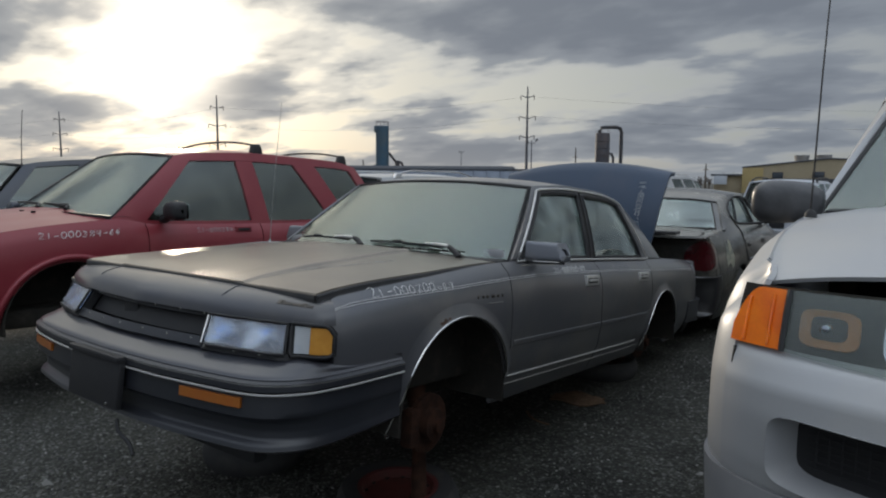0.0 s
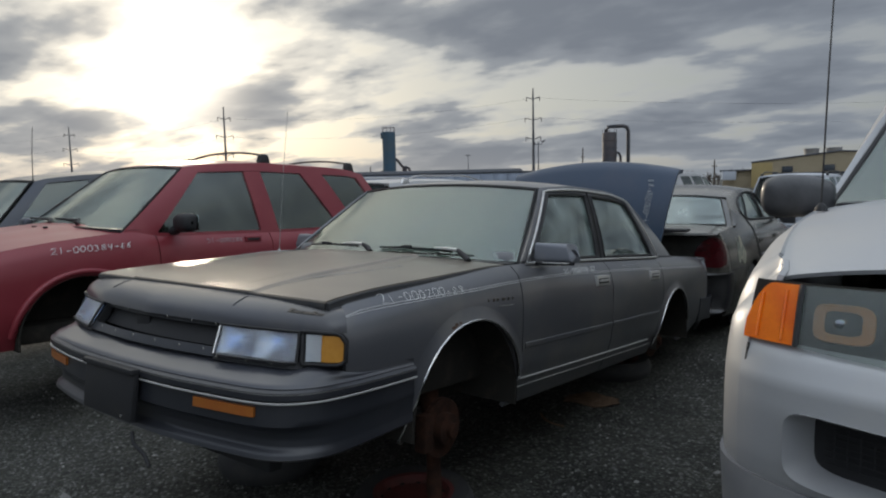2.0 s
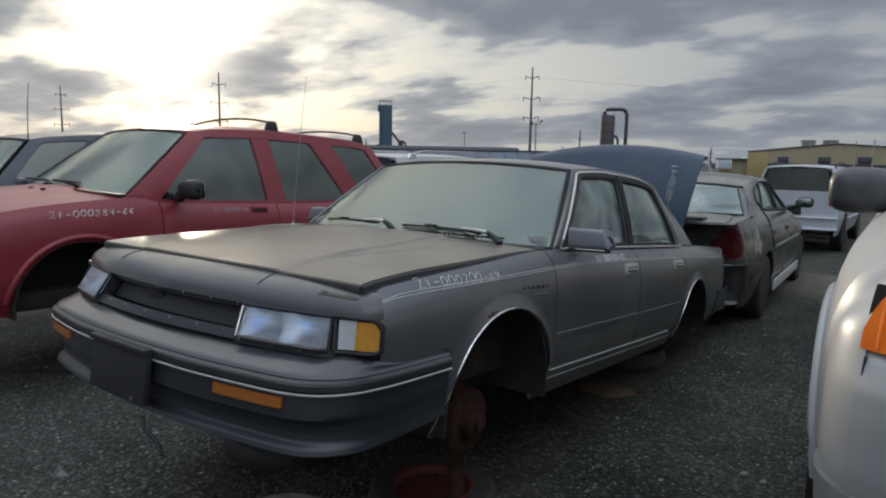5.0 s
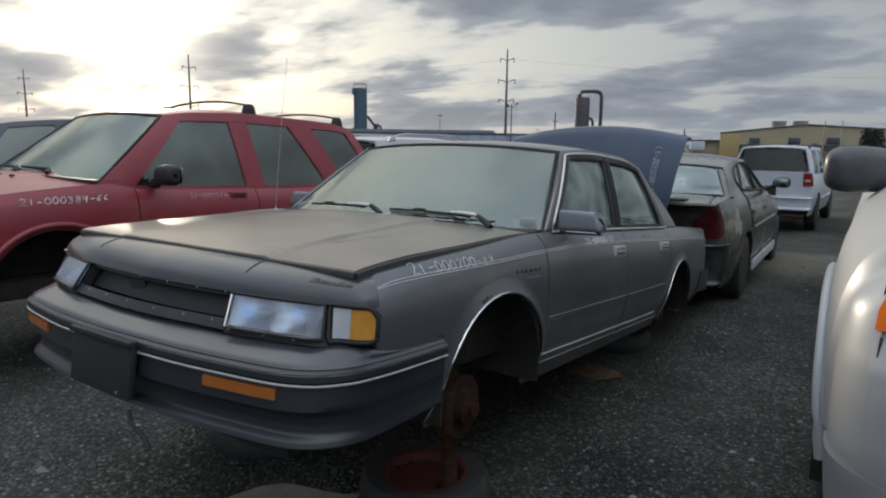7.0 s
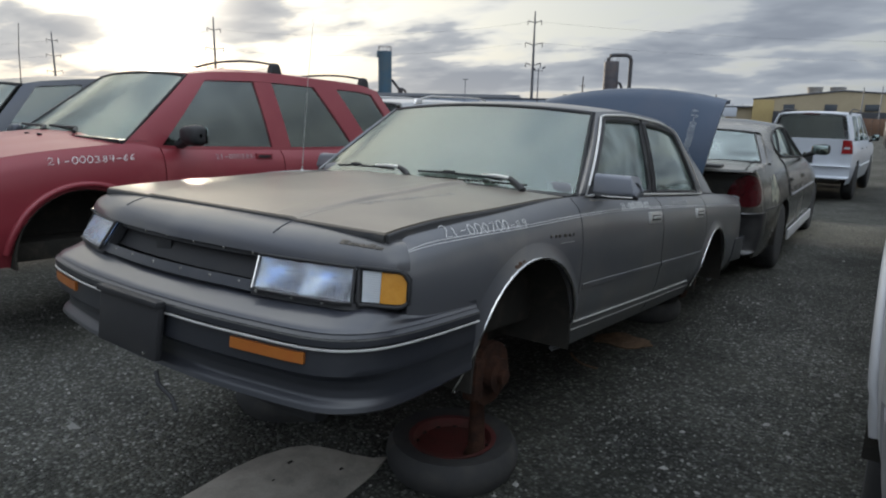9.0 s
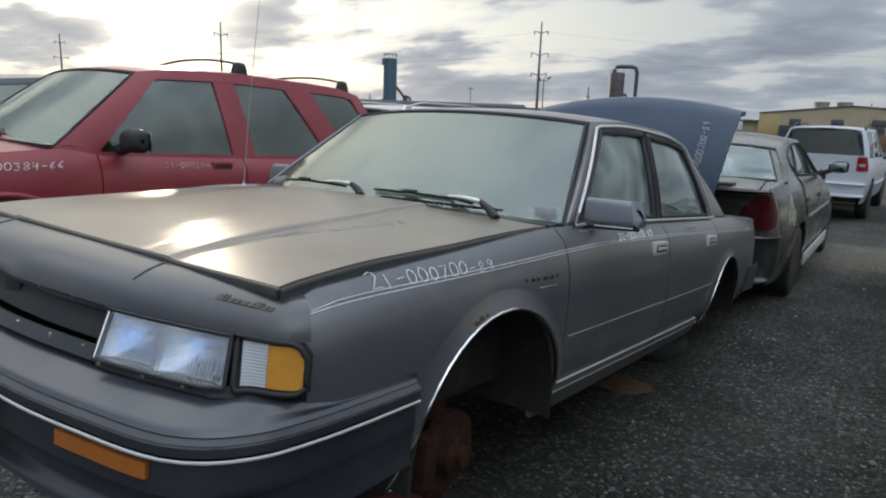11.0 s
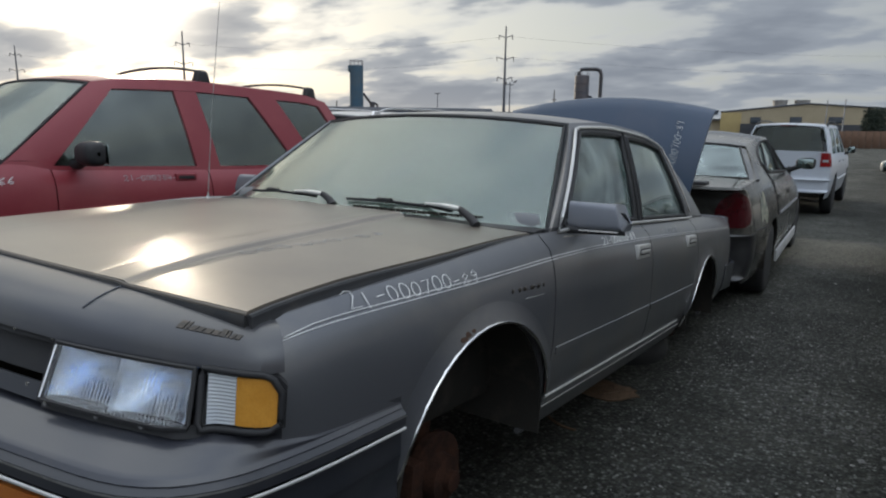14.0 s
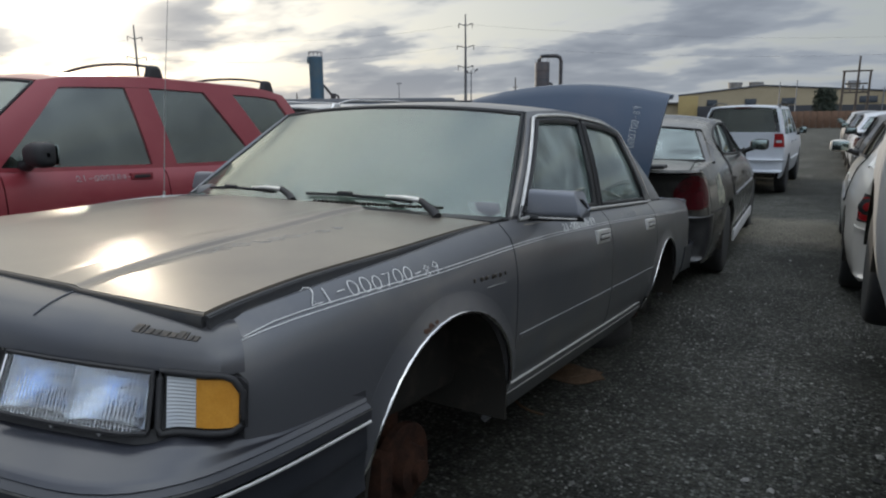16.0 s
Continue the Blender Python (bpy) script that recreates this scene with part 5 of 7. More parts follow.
    # brand script on the nose, as a plain slanting bar
    script = [0.0, 0.13, 0.20, 0.31, 0.42, 0.55, 0.67, 0.78, 0.83, 0.91, 1.0]
    for k, (a, b) in enumerate(zip(script, script[1:])):
        tall = 0.105 if k in (0, 1, 6, 7) else 0.07
        bar = lambda q, r: (lambda p: (p[0], p[1] - 0.0008, p[2] + 0.0012))(nose(lerp(0.735, 0.895, lerp(a, b - 0.022, q)) + 0.010 * r, lerp(0.42, 0.42 + tall, r)))
        part("badge_bar", sheet(bar, spread(0, 1, 4), spread(0, 1, 4), 0.002), BADGE, ob)
    # cabin
    lines = [(1.44, 1.90), (1.53, 1.99), (2.335, 2.385), (2.44, 2.47), (3.30, 3.02), (3.74, 3.38)]
    car.cabin(lines, (1, 3), 0.03, 0.90, wind_bow=0.20, rear_bow=0.10, edge_in=0.025, frame_mat=BLACK_PLASTIC, seal=0.005, tint=GLASS_PALE)
    for s in (-1, 1):
        up = lambda line, v, o=0.010: tuple(car.belt(s, line[0]).lerp(car.roof(s, line[1]), v) + Vector((s * (o + 0.048 * v * (1 - v)), 0, 0)))
        a, b = (1.475, 1.935), (3.40, 3.10)
        front = [up(a, v) for v in spread(0.0, 0.93, 10)]
        top = [up((lerp(a[0], b[0], k), lerp(a[1], b[1], k)), 0.95) for k in spread(0.03, 0.96, 14)]
        back = [up(b, v) for v in spread(0.92, 0.02, 10)]
        belt = [up((lerp(b[0], a[0], k), lerp(b[1], a[1], k)), 0.01) for k in spread(0.0, 1.0, 20)]
        part("window_brightwork", tube(front + top + back + belt[1:-1], 0.0065, 6, True), BRIGHT, ob, "bright window surround")
        for p, q in ((lines[2], lines[3]),):
            mid = ((p[0] + q[0]) / 2, (p[1] + q[1]) / 2)
            part("pillar_seam", tube([up(mid, v, 0.004) for v in spread(0.03, 0.95, 8)], 0.006, 5), BLACK_PLASTIC, ob)
        for a, b in ((lines[1], lines[2]), (lines[3], lines[4])):
            ring = [up(a, v, -0.002) for v in spread(0.04, 0.88, 8)] + [up((lerp(a[0], b[0], k), lerp(a[1], b[1], k)), 0.885, -0.002) for k in spread(0.05, 0.95, 10)] + [up(b, v, -0.002) for v in spread(0.88, 0.04, 8)] + [up((lerp(b[0], a[0], k), lerp(b[1], a[1], k)), 0.04, -0.002) for k in spread(0.05, 0.95, 10)]
            part("window_seal", tube(ring, 0.011, 6, True), BLACK_PLASTIC, ob)
    # wipers
    for pivot, near_end, far_end, tip in (
        ((0.587, 1.280, 0.922), (0.526, 1.310, 0.948), (0.371, 1.335, 0.953), (0.04, 1.295, 0.946)),
        ((0.0, 1.245, 0.940), (-0.05, 1.260, 0.957), (-0.21, 1.278, 0.956), (-0.52, 1.335, 0.940)),
    ):
        w = new("wiper")
        w.parent = ob
        part("knuckle", tube([(pivot[0] + 0.03, pivot[1] - 0.012, pivot[2] - 0.02), pivot, near_end], [0.016, 0.014, 0.011], 8), BLACK_PLASTIC, w)
        part("arm_cover", tube([near_end, lerp(Vector(near_end), Vector(far_end), 0.5) + Vector((0, 0, 0.003)), far_end], [0.013, 0.012, 0.007], 8, False, 0.7), BRIGHT, w, "bright worn wiper arm")
        mid = lerp(Vector(far_end), Vector(tip), 0.5)
        part("blade", tube([Vector(near_end).lerp(Vector(far_end), 0.3) + Vector((0, 0.012, -0.012)), Vector(far_end) + Vector((0, 0.008, -0.008)), mid, tip], 0.0055, 6), BLACK_PLASTIC, w)
        part("blade_clip", tube([mid + Vector((0.03, -0.004, 0.004)), mid + Vector((-0.03, -0.004, 0.004))], 0.009, 6), BLACK_PLASTIC, w)
    # aerial
    aerial = new("aerial")
    aerial.parent = ob
    part("base", lathe([(0.016, 0), (0.013, 0.008), (0.006, 0.014), (0.004, 0.03), (0, 0.032)], 14), CHROME_DULL, aerial)
    part("whip", tube([(0, 0, 0.04), (0.0, 0.01, 0.4), (0.004, 0.03, 0.82)], [0.0024, 0.0018, 0.0013], 5), CHROME_DULL, aerial)
    aerial.location = (-0.70, 1.245, 0.888)
    # mirrors
    for s in (-1, 1):
        m = new("door_mirror")
        m.parent = ob

        def shell(u, v):
            # a flag-shaped housing, full at the outer end
            a = 2 * math.pi * v
            w = lerp(0.03, 0.062, u)
            h = lerp(0.046, 0.045, u) * (1.0 if u < 0.93 else math.sqrt(max(0, 1 - ((u - 0.93) / 0.075) ** 2)) + 0.02)
            w *= 1.0 if u < 0.93 else math.sqrt(max(0, 1 - ((u - 0.93) / 0.075) ** 2)) + 0.02
            sq = lambda t: math.copysign(abs(t) ** 0.4, t)
            up = sq(math.sin(a))
            return (s * (lerp(0.80, 0.972, u) - 0.016 * u * up), lerp(1.60, 1.665, u) + sq(math.cos(a)) * w, 0.950 + up * h)

        part("housing", sheet(shell, spread(0, 1, 20), spread(0, 1, 33), 0.004, flip=s > 0, sharp=60), PAINT_MIRROR, m)
        part("trim_line", tube([(s * 0.80, 1.575, 0.900), (s * 0.90, 1.585, 0.902), (s * 0.965, 1.61, 0.903)], 0.0045, 6), CHROME, m)
        part("pane", box(min(s * 0.84, s * 0.975), max(s * 0.84, s * 0.94), 1.716, 1.722, 0.915, 0.982, 0.003), MIRROR, m)
        part("foot", tube([(s * 0.79, 1.56, 0.902), (s * 0.86, 1.60, 0.897), (s * 0.98, 1.64, 0.899)], [0.016, 0.010, 0.007], 8), BLACK_PLASTIC, m)
    # door furniture and lines
    for y in (2.245, 3.14):
        for s in (-1, 1):
            h = new("door_handle")
            h.parent = ob
            h.location = car.flank_at(s, y, 0.79)
            part("plate", box(-0.012, 0.013, -0.088, 0.088, -0.030, 0.028, 0.005), BRIGHT, h)
            part("recess", box(-0.012, 0.0145, -0.070, 0.070, -0.016, 0.014, 0.004), BLACK_PLASTIC, h)
            part("pull", box(-0.012, 0.021, -0.062, 0.062, -0.007, 0.007, 0.004), BRIGHT, h)
    for dz in (0.0, 0.008):
        pts = [(y, z + dz) for y, z in ((0.27 + dz * 3, 0.738), (0.396, 0.758), (0.886, 0.791), (1.385, 0.821), (1.8, 0.832), (2.4, 0.834), (3.2, 0.826), (4.5, 0.81))]
        c = curve_of(pts)
        car.strip("pinstripe", [(y, c(y)) for y in spread(pts[0][0], 4.5, 60)], STRIPE, 0.0026, 0.0003)
    car.strip("door_moulding", [(y, 0.53) for y in spread(1.36, 2.385, 10)], PAINT_GREY, 0.042, -0.014)
    car.strip("door_moulding", [(y, 0.53) for y in spread(2.405, 3.24, 10)], PAINT_GREY, 0.042, -0.014)
    car.strip("sill_brightwork", [(y, lerp(0.375, 0.355, (y - 1.27) / 1.8)) for y in spread(1.36, 3.10, 16)], BRIGHT, 0.009, 0.004)
    car.strip("sill_edge", [(y, 0.335 - 0.01 * (y - 1.25)) for y in spread(1.36, 3.2, 16)], BRIGHT, 0.005, 0.004)
    for dy, w in ((1.06, 0.012), (1.10, 0.018), (1.13, 0.02), (1.175, 0.03), (1.215, 0.02), (1.25, 0.012)):
        for s in (-1, 1):
            p = car.flank_at(s, dy, 0.752)
            part("badge_bar", box(p[0] - 0.002, p[0] + 0.0025, dy - w / 2, dy + w / 2, 0.746, 0.759, 0.002, 1), BADGE, ob)
    for s in (-1, 1):
        p = car.flank_at(s, 1.18, 0.725)
        part("badge_bar", box(p[0] - 0.002, p[0] + 0.0025, 1.13, 1.25, 0.723, 0.726, 0.001, 1), CHROME_DULL, ob)
    rnd = random.Random(5)
    for y, z, r in ((0.80, 0.664, 0.010), (0.822, 0.672, 0.012), (0.845, 0.680, 0.008), (0.812, 0.660, 0.010)):
        spot = [car.flank_at(1, y + math.cos(a) * r * rnd.uniform(0.7, 1.3), z + math.sin(a) * r * 0.7 * rnd.uniform(0.6, 1.3), 0.0105) for a in spread(0, 2 * math.pi, 13)[:-1]]
        mid = car.flank_at(1, y, z, 0.012)
        n = len(spot)
        part("rust_spot", mesh_of("rust", [mid] + spot + [(p[0] - 0.012, p[1], p[2]) for p in spot], [(0, 1 + k, 1 + (k + 1) % n) for k in range(n)] + [(1 + (k + 1) % n, 1 + k, 1 + n + k, 1 + n + (k + 1) % n) for k in range(n)]), RUST_BRIGHT, ob, "rust breaking through at the wheel arch")
    # stock numbers in white paint pen
    on_flank = lambda y0, z0, slope: (lambda a, b: car.flank_at(1, y0 + a, z0 + b + slope * a, 0.001))
    inscribe(written("21-000700-89", on_flank(0.462, 0.774, 0.044), 0.028, 0.0375, 0.0011, 2), CHALK, ob, "white handwritten stock number")
    inscribe(written("21-000700-89", on_flank(1.80, 0.838, 0.012), 0.026, 0.033, 0.0017, 3), CHALK, ob)
    inscribe(written("21-000700", on_flank(2.62, 0.846, 0.0), 0.022, 0.032, 0.0010, 4), CHALK_FAINT, ob)
    on_hood = lambda a, b: (lambda p: (p[0], p[1], p[2] + 0.0012))(hood((0.40 + 0.18 * a + b * 0.35) / 0.75, min(max((0.27 + a * 0.95), 0), 1)))
    inscribe(written("000700-89", on_hood, 0.10, 0.048, 0.0005, 6), CHALK_FAINT, ob)
    # boot: lid up, open well
    lid = new("boot_lid")
    lid.parent = ob

    def lid_form(u, v):
        lean = radians(15)
        r = v * 0.685 + 0.085 * (1 - u * u) * v
        fwd = 0.035 * (1 - u * u) + 0.05 * math.sin(math.pi * min(v, 1)) - (0.10 * max(0.0, v - 0.93) / 0.07)
        return (u * lerp(0.655, 0.745, v ** 0.7), 3.87 + r * math.sin(lean) - fwd * math.cos(lean), 0.965 + r * math.cos(lean) + fwd * math.sin(lean))

    part("outer_skin", sheet(lid_form, spread(-1, 1, 29), spread(0, 1, 18), 0.03), PAINT_LID, lid, "raised boot lid seen from above")
    on_lid = lambda a, b: (lambda p: (p[0], p[1] - 0.003, p[2]))(lid_form(0.82 - b / 0.72 - 0.06 * (a / 0.6), 0.22 + a / 0.66))
    inscribe(written("21-000700-89", on_lid, 0.046, 0.030, 0.0014, 8), CHALK, lid)
    part("hinge", tube([(0.5, 3.78, 0.80), (0.5, 3.84, 0.95), (0.5, 3.92, 1.05)], 0.015, 6), BLACK_PLASTIC, lid)
    part("hinge", tube([(-0.5, 3.78, 0.80), (-0.5, 3.84, 0.95), (-0.5, 3.92, 1.05)], 0.015, 6), BLACK_PLASTIC, lid)
    part("boot_well", box(-0.68, 0.68, 3.80, 4.66, 0.40, 0.70, 0.03), WELL, ob)
    part("deck_front", sheet(lambda u, v: (u * 0.77, lerp(3.66, 3.87, v), 0.905 + 0.01 * (1 - u * u)), spread(-1, 1, 15), spread(0, 1, 5), 0.02), PAINT_GREY, ob)
    for s in (-1, 1):
        part("deck_side", sheet(lambda u, v: (s * lerp(0.705, 0.80, u) * lerp(1.0, 0.955, v), lerp(3.86, 4.70, v), lerp(0.885, 0.903, 1 - u) - 0.02 * v), spread(0, 1, 5), spread(0, 1, 9), 0.02, flip=s < 0), PAINT_GREY, ob)
    car.nose("tail_panel", 4.74, 4.80, [(0.02, 0.42), (0.0, 0.5), (0.0, 0.7), (-0.015, 0.83), (-0.04, 0.87)], PAINT_GREY, sign=-1, power=6)
    car.nose("rear_bumper", 4.36, 4.88, [(-0.06, 0.36), (0.0, 0.38), (0.005, 0.44), (0.015, 0.48), (0.012, 0.52), (-0.03, 0.55)], PAINT_BUMPER_SHADED, sign=-1, power=7, share=1.01)
    car.seats(2.05, 2.95, 0.42, PALE_CLOTH, 1.42)
    part("parcel_shelf", box(-0.6, 0.6, 3.2, 3.66, 0.86, 0.89, 0.01), SEAT, ob)
    part("inner_mirror", box(-0.11, 0.11, 1.93, 1.96, 1.20, 1.25, 0.02), BLACK_PLASTIC, ob)
    for s in (-1, 1):
        part("door_lining", sheet(lambda y, t: (s * (car.width(y) * 0.94 - 0.03), y, lerp(0.45, 0.88, t)), spread(1.5, 3.3, 6), spread(0, 1, 3), 0.02, flip=s > 0), TAN_SEAT, ob)
    # hub and strut left bare in the arches
    for s in (-1, 1):
        for y in (0.955, 3.62):
            hub = new("brake_hub")
            hub.parent = ob
            part("disc", lathe([(0.0, -0.012), (0.125, -0.012), (0.125, 0.012), (0.07, 0.014), (0.065, 0.05), (0.03, 0.055), (0.03, 0.075), (0, 0.078)] if s > 0 else [(0, -0.078), (0.03, -0.075), (0.03, -0.055), (0.065, -0.05), (0.07, -0.014), (0.125, -0.012), (0.125, 0.012), (0, 0.012)], 28, "x"), HUB_RUST, hub)
            part("strut", tube([(-s * 0.05, 0, 0), (-s * 0.09, 0.02, 0.16), (-s * 0.12, 0.03, 0.42)], [0.03, 0.05, 0.06], 8), HUB_RUST, hub)
            part("caliper", box(-0.03, 0.03, -0.14, -0.08, -0.08, 0.08, 0.015), HUB_RUST, hub)
            hub.location = (s * 0.70, y + 0.02, 0.205 if y < 2 else 0.27)
    return car


HOOD_EDGE = make("weathered_hood_edge", (0.030, 0.031, 0.034), 0.55, 0.1, (0.055, 0.052, 0.048), 12.0, (0.45, 0.75), 0.15, 500, 0.08)
HUB_RUST = make("hub_rust", (0.032, 0.018, 0.014), 0.92, 0.1, (0.066, 0.031, 0.020), 16.0, (0.42, 0.66), 0.35, 180, 0.06, 0.0, 0.003, 90, 0.1)
RUST_BRIGHT = make("surface_rust", (0.085, 0.045, 0.028), 0.9, 0.0, (0.07, 0.04, 0.028), 60.0, (0.4, 0.65), 0.3, 300)
LENS_HEAD = make("ribbed_lamp_glass", (0.93, 0.96, 1.0), 0.06, 0.0, rough_vary=0.02)
next(n for n in LENS_HEAD.node_tree.nodes if n.type == "BSDF_PRINCIPLED").inputs["Transmission Weight"].default_value = 1.0
# silvered bowls; the blue patches are reflections painted into the colour
LAMP_BOWL = make("lamp_bowl_blue_reflections", (0.42, 0.45, 0.48), 0.09, 1.0, (0.24, 0.36, 0.58), 14.0, (0.48, 0.60), 0.0, 300, 0.04)
PALE_CLOTH = make("pale_grey_cloth", (0.40, 0.40, 0.38), 0.9, 0.0, (0.33, 0.33, 0.31), 8.0, (0.4, 0.7), 0.15, 400, 0.05, 0.0, 0.001, 400)
# lighter, bluer copy of the body grey, with the sky's sheen painted in
PAINT_MIRROR = make("mirror_grey_sky_sheen", (0.15, 0.16, 0.185), 0.42, 0.2, (0.19, 0.19, 0.2), 5.0, (0.5, 0.8), 0.08, 600, 0.06, 0.1)
CHROME_DULL = make("dull_trim", (0.30, 0.30, 0.29), 0.4, 0.8, (0.18, 0.17, 0.16), 20.0, (0.45, 0.7))
CHALK_FAINT = make("worn_paint_pen", (0.42, 0.42, 0.42), 0.8, 0.0, (0.2, 0.2, 0.2), 70.0, (0.45, 0.62))
# body grey turned blue: the reflected sky is painted into the lid's colour
PAINT_LID = make("grey_paint_sky_tint", (0.030, 0.050, 0.086), 0.40, 0.2, (0.05, 0.062, 0.092), 2.0, (0.5, 0.8), 0.05, 700, 0.05, 0.1)
make_saloon()


def make_stand(x, y, top, group):
    """A tyre laid flat with its red rim, and a stub of rim and post on it that carries the axle."""
    t = thing("wheel_stand", pose(x, y, 0, 0, 0, 0), "flat-laid old tyre on a red steel rim as a stand", "wheel stand", group)
    r, w = 0.275, 0.135
    prof = [(r * 0.66, 0.01), (r * 0.92, 0.0), (r, 0.035), (r * 1.02, w / 2), (r, w - 0.035), (r * 0.92, w), (r * 0.66, w - 0.01), (r * 0.62, w / 2), (r * 0.66, 0.01)]
    part("tyre", lathe(prof, 44), RUBBER, t)
    rim = new("rim")
    rim.parent = t
    part("dish", lathe([(0.175, 0.03), (0.178, 0.12), (0.185, 0.132), (0.165, 0.129), (0.15, 0.095), (0.07, 0.085), (0.0, 0.085), (0.0, 0.07), (0.15, 0.07)], 36), RED_RIM, rim)
    for k in range(12):
        a = 2 * math.pi * k / 12
        part("hole", lathe([(0.011, 0), (0.011, 0.004), (0, 0.004)], 10), WELL, rim).location = (0.15 * math.cos(a), 0.15 * math.sin(a), 0.0955)
    part("post", lathe([(0.055, 0.085), (0.035, 0.12), (0.03, top - 0.16), (0.05, top - 0.14), (0.05, top - 0.12)], 18), HUB_RUST, t).location = (0.12 if x > 0 else -0.12, 0.0, 0.0)
    return t


make_stand(0.50, 0.98, 0.50, "stands under the grey saloon")
make_stand(-0.50, 0.98, 0.50, "stands under the grey saloon")
make_stand(0.40, 3.62, 0.29, "stands under the grey saloon")
make_stand(-0.40, 3.62, 0.29, "stands under the grey saloon")


def make_board():
    """A cut panel lying on the ground before the car."""
    outline = [(-0.16, 0.12), (-0.17, 0.25), (-0.18, 0.38), (-0.17, 0.50), (-0.13, 0.63), (-0.07, 0.70), (0.02, 0.735), (0.12, 0.755), (0.22, 0.79), (0.262, 0.835), (0.30, 0.70), (0.33, 0.45), (0.34, 0.20), (0.1, 0.05)]
    n = len(outline)
    verts = [(x, y, 0.004) for x, y in outline] + [(x, y, 0.014) for x, y in outline]
    faces = [tuple(reversed(range(n))), tuple(range(n, 2 * n))] + [(k, (k + 1) % n, n + (k + 1) % n, n + k) for k in range(n)]
    t = thing("loose_panel", pose(0, 0, 0), "grimy pale trim panel lying on the gravel", "trim panel")
    part("panel", mesh_of("panel", verts, faces, 30), BOARD, t)
    for x, y, w in ((-0.03, 0.55, 0.008), (0.175, 0.645, 0.006), (0.02, 0.42, 0.004)):
        part("hole", box(x - w, x + w, y - w * 1.6, y + w * 1.6, 0.0135, 0.0152, 0), WELL, t)


BOARD = make("grimy_pale_board", (0.29, 0.265, 0.23), 0.8, 0.0, (0.17, 0.155, 0.135), 6.0, (0.42, 0.7), 0.15, 120, 0.05, 0.0, 0.0006, 200)
make_board()


def make_scrap():
    """Rusty scrap left on the ground under the grey saloon."""
    rnd = random.Random(21)
    t = thing("scrap_plate", pose(0.53, 2.88, 0, 0, 0, 24), "crumpled rusty plate lying on the gravel", "scrap metal")
    bend = lambda u, v: (0.17 * u * (1 + 0.10 * math.sin(5 * v)), 0.10 * v * (1 + 0.15 * math.sin(4 * u + 1)), 0.022 + 0.012 * math.sin(3 * u + 2 * v) + 0.008 * math.sin(9 * v))
    part("plate", sheet(bend, spread(-1, 1, 15), spread(-1, 1, 9), 0.006), SCRAP, t)
    t = thing("scrap_strip", pose(0.46, 2.37, 0, 0, 0, -30), "bent rusty trim strip lying on the gravel", "scrap metal")
    part("strip", tube([(0.13 * u, 0.03 * u * u, 0.010 + 0.006 * u * u) for u in spread(-1, 1, 11)], 0.009, 6, False, 0.5), SCRAP, t)


SCRAP = make("scrap_rust", (0.10, 0.06, 0.035), 0.9, 0.1, (0.16, 0.10, 0.06), 25.0, (0.42, 0.65), 0.3, 200, 0.08, 0.0, 0.002, 120)
make_scrap()

# ---- the other vehicles ----


def blank_plate(car, face, z, mat=None):
    p = Vector(car.on_face(face, 0.0, z, 0.012))
    part("plate_panel", box(p.x - 0.16, p.x + 0.16, p.y - 0.006, p.y + 0.006, z - 0.08, z + 0.08, 0.004), mat or BLACK_PLASTIC, car.ob)


def roof_rails(car, y0, y1, x, z, mat, feet, lift=0.07):
    """Two bars over the roof on moulded feet."""
    for s in (-1, 1):
        rail = new("roof_rail_bar")
        rail.parent = car.ob
        zz = lambda y: car.roof_z(y) + z
        ys = spread(y0, y1, 18)
        part("bar", tube([(s * x, y, zz(y) + lift * min(1, (k + 0.25) / 4, (17 - k + 0.25) / 3)) for k, y in enumerate(ys)], 0.012, 8), mat, rail)
        for f in feet:
            part("foot", box(s * x - 0.025, s * x + 0.025, f - 0.10, f + 0.10, zz(f) - 0.04, zz(f) + lift * 0.6, 0.02, 3, (0.008, 0.05)), mat, rail)


RACK_Y = (2.48, 3.52)


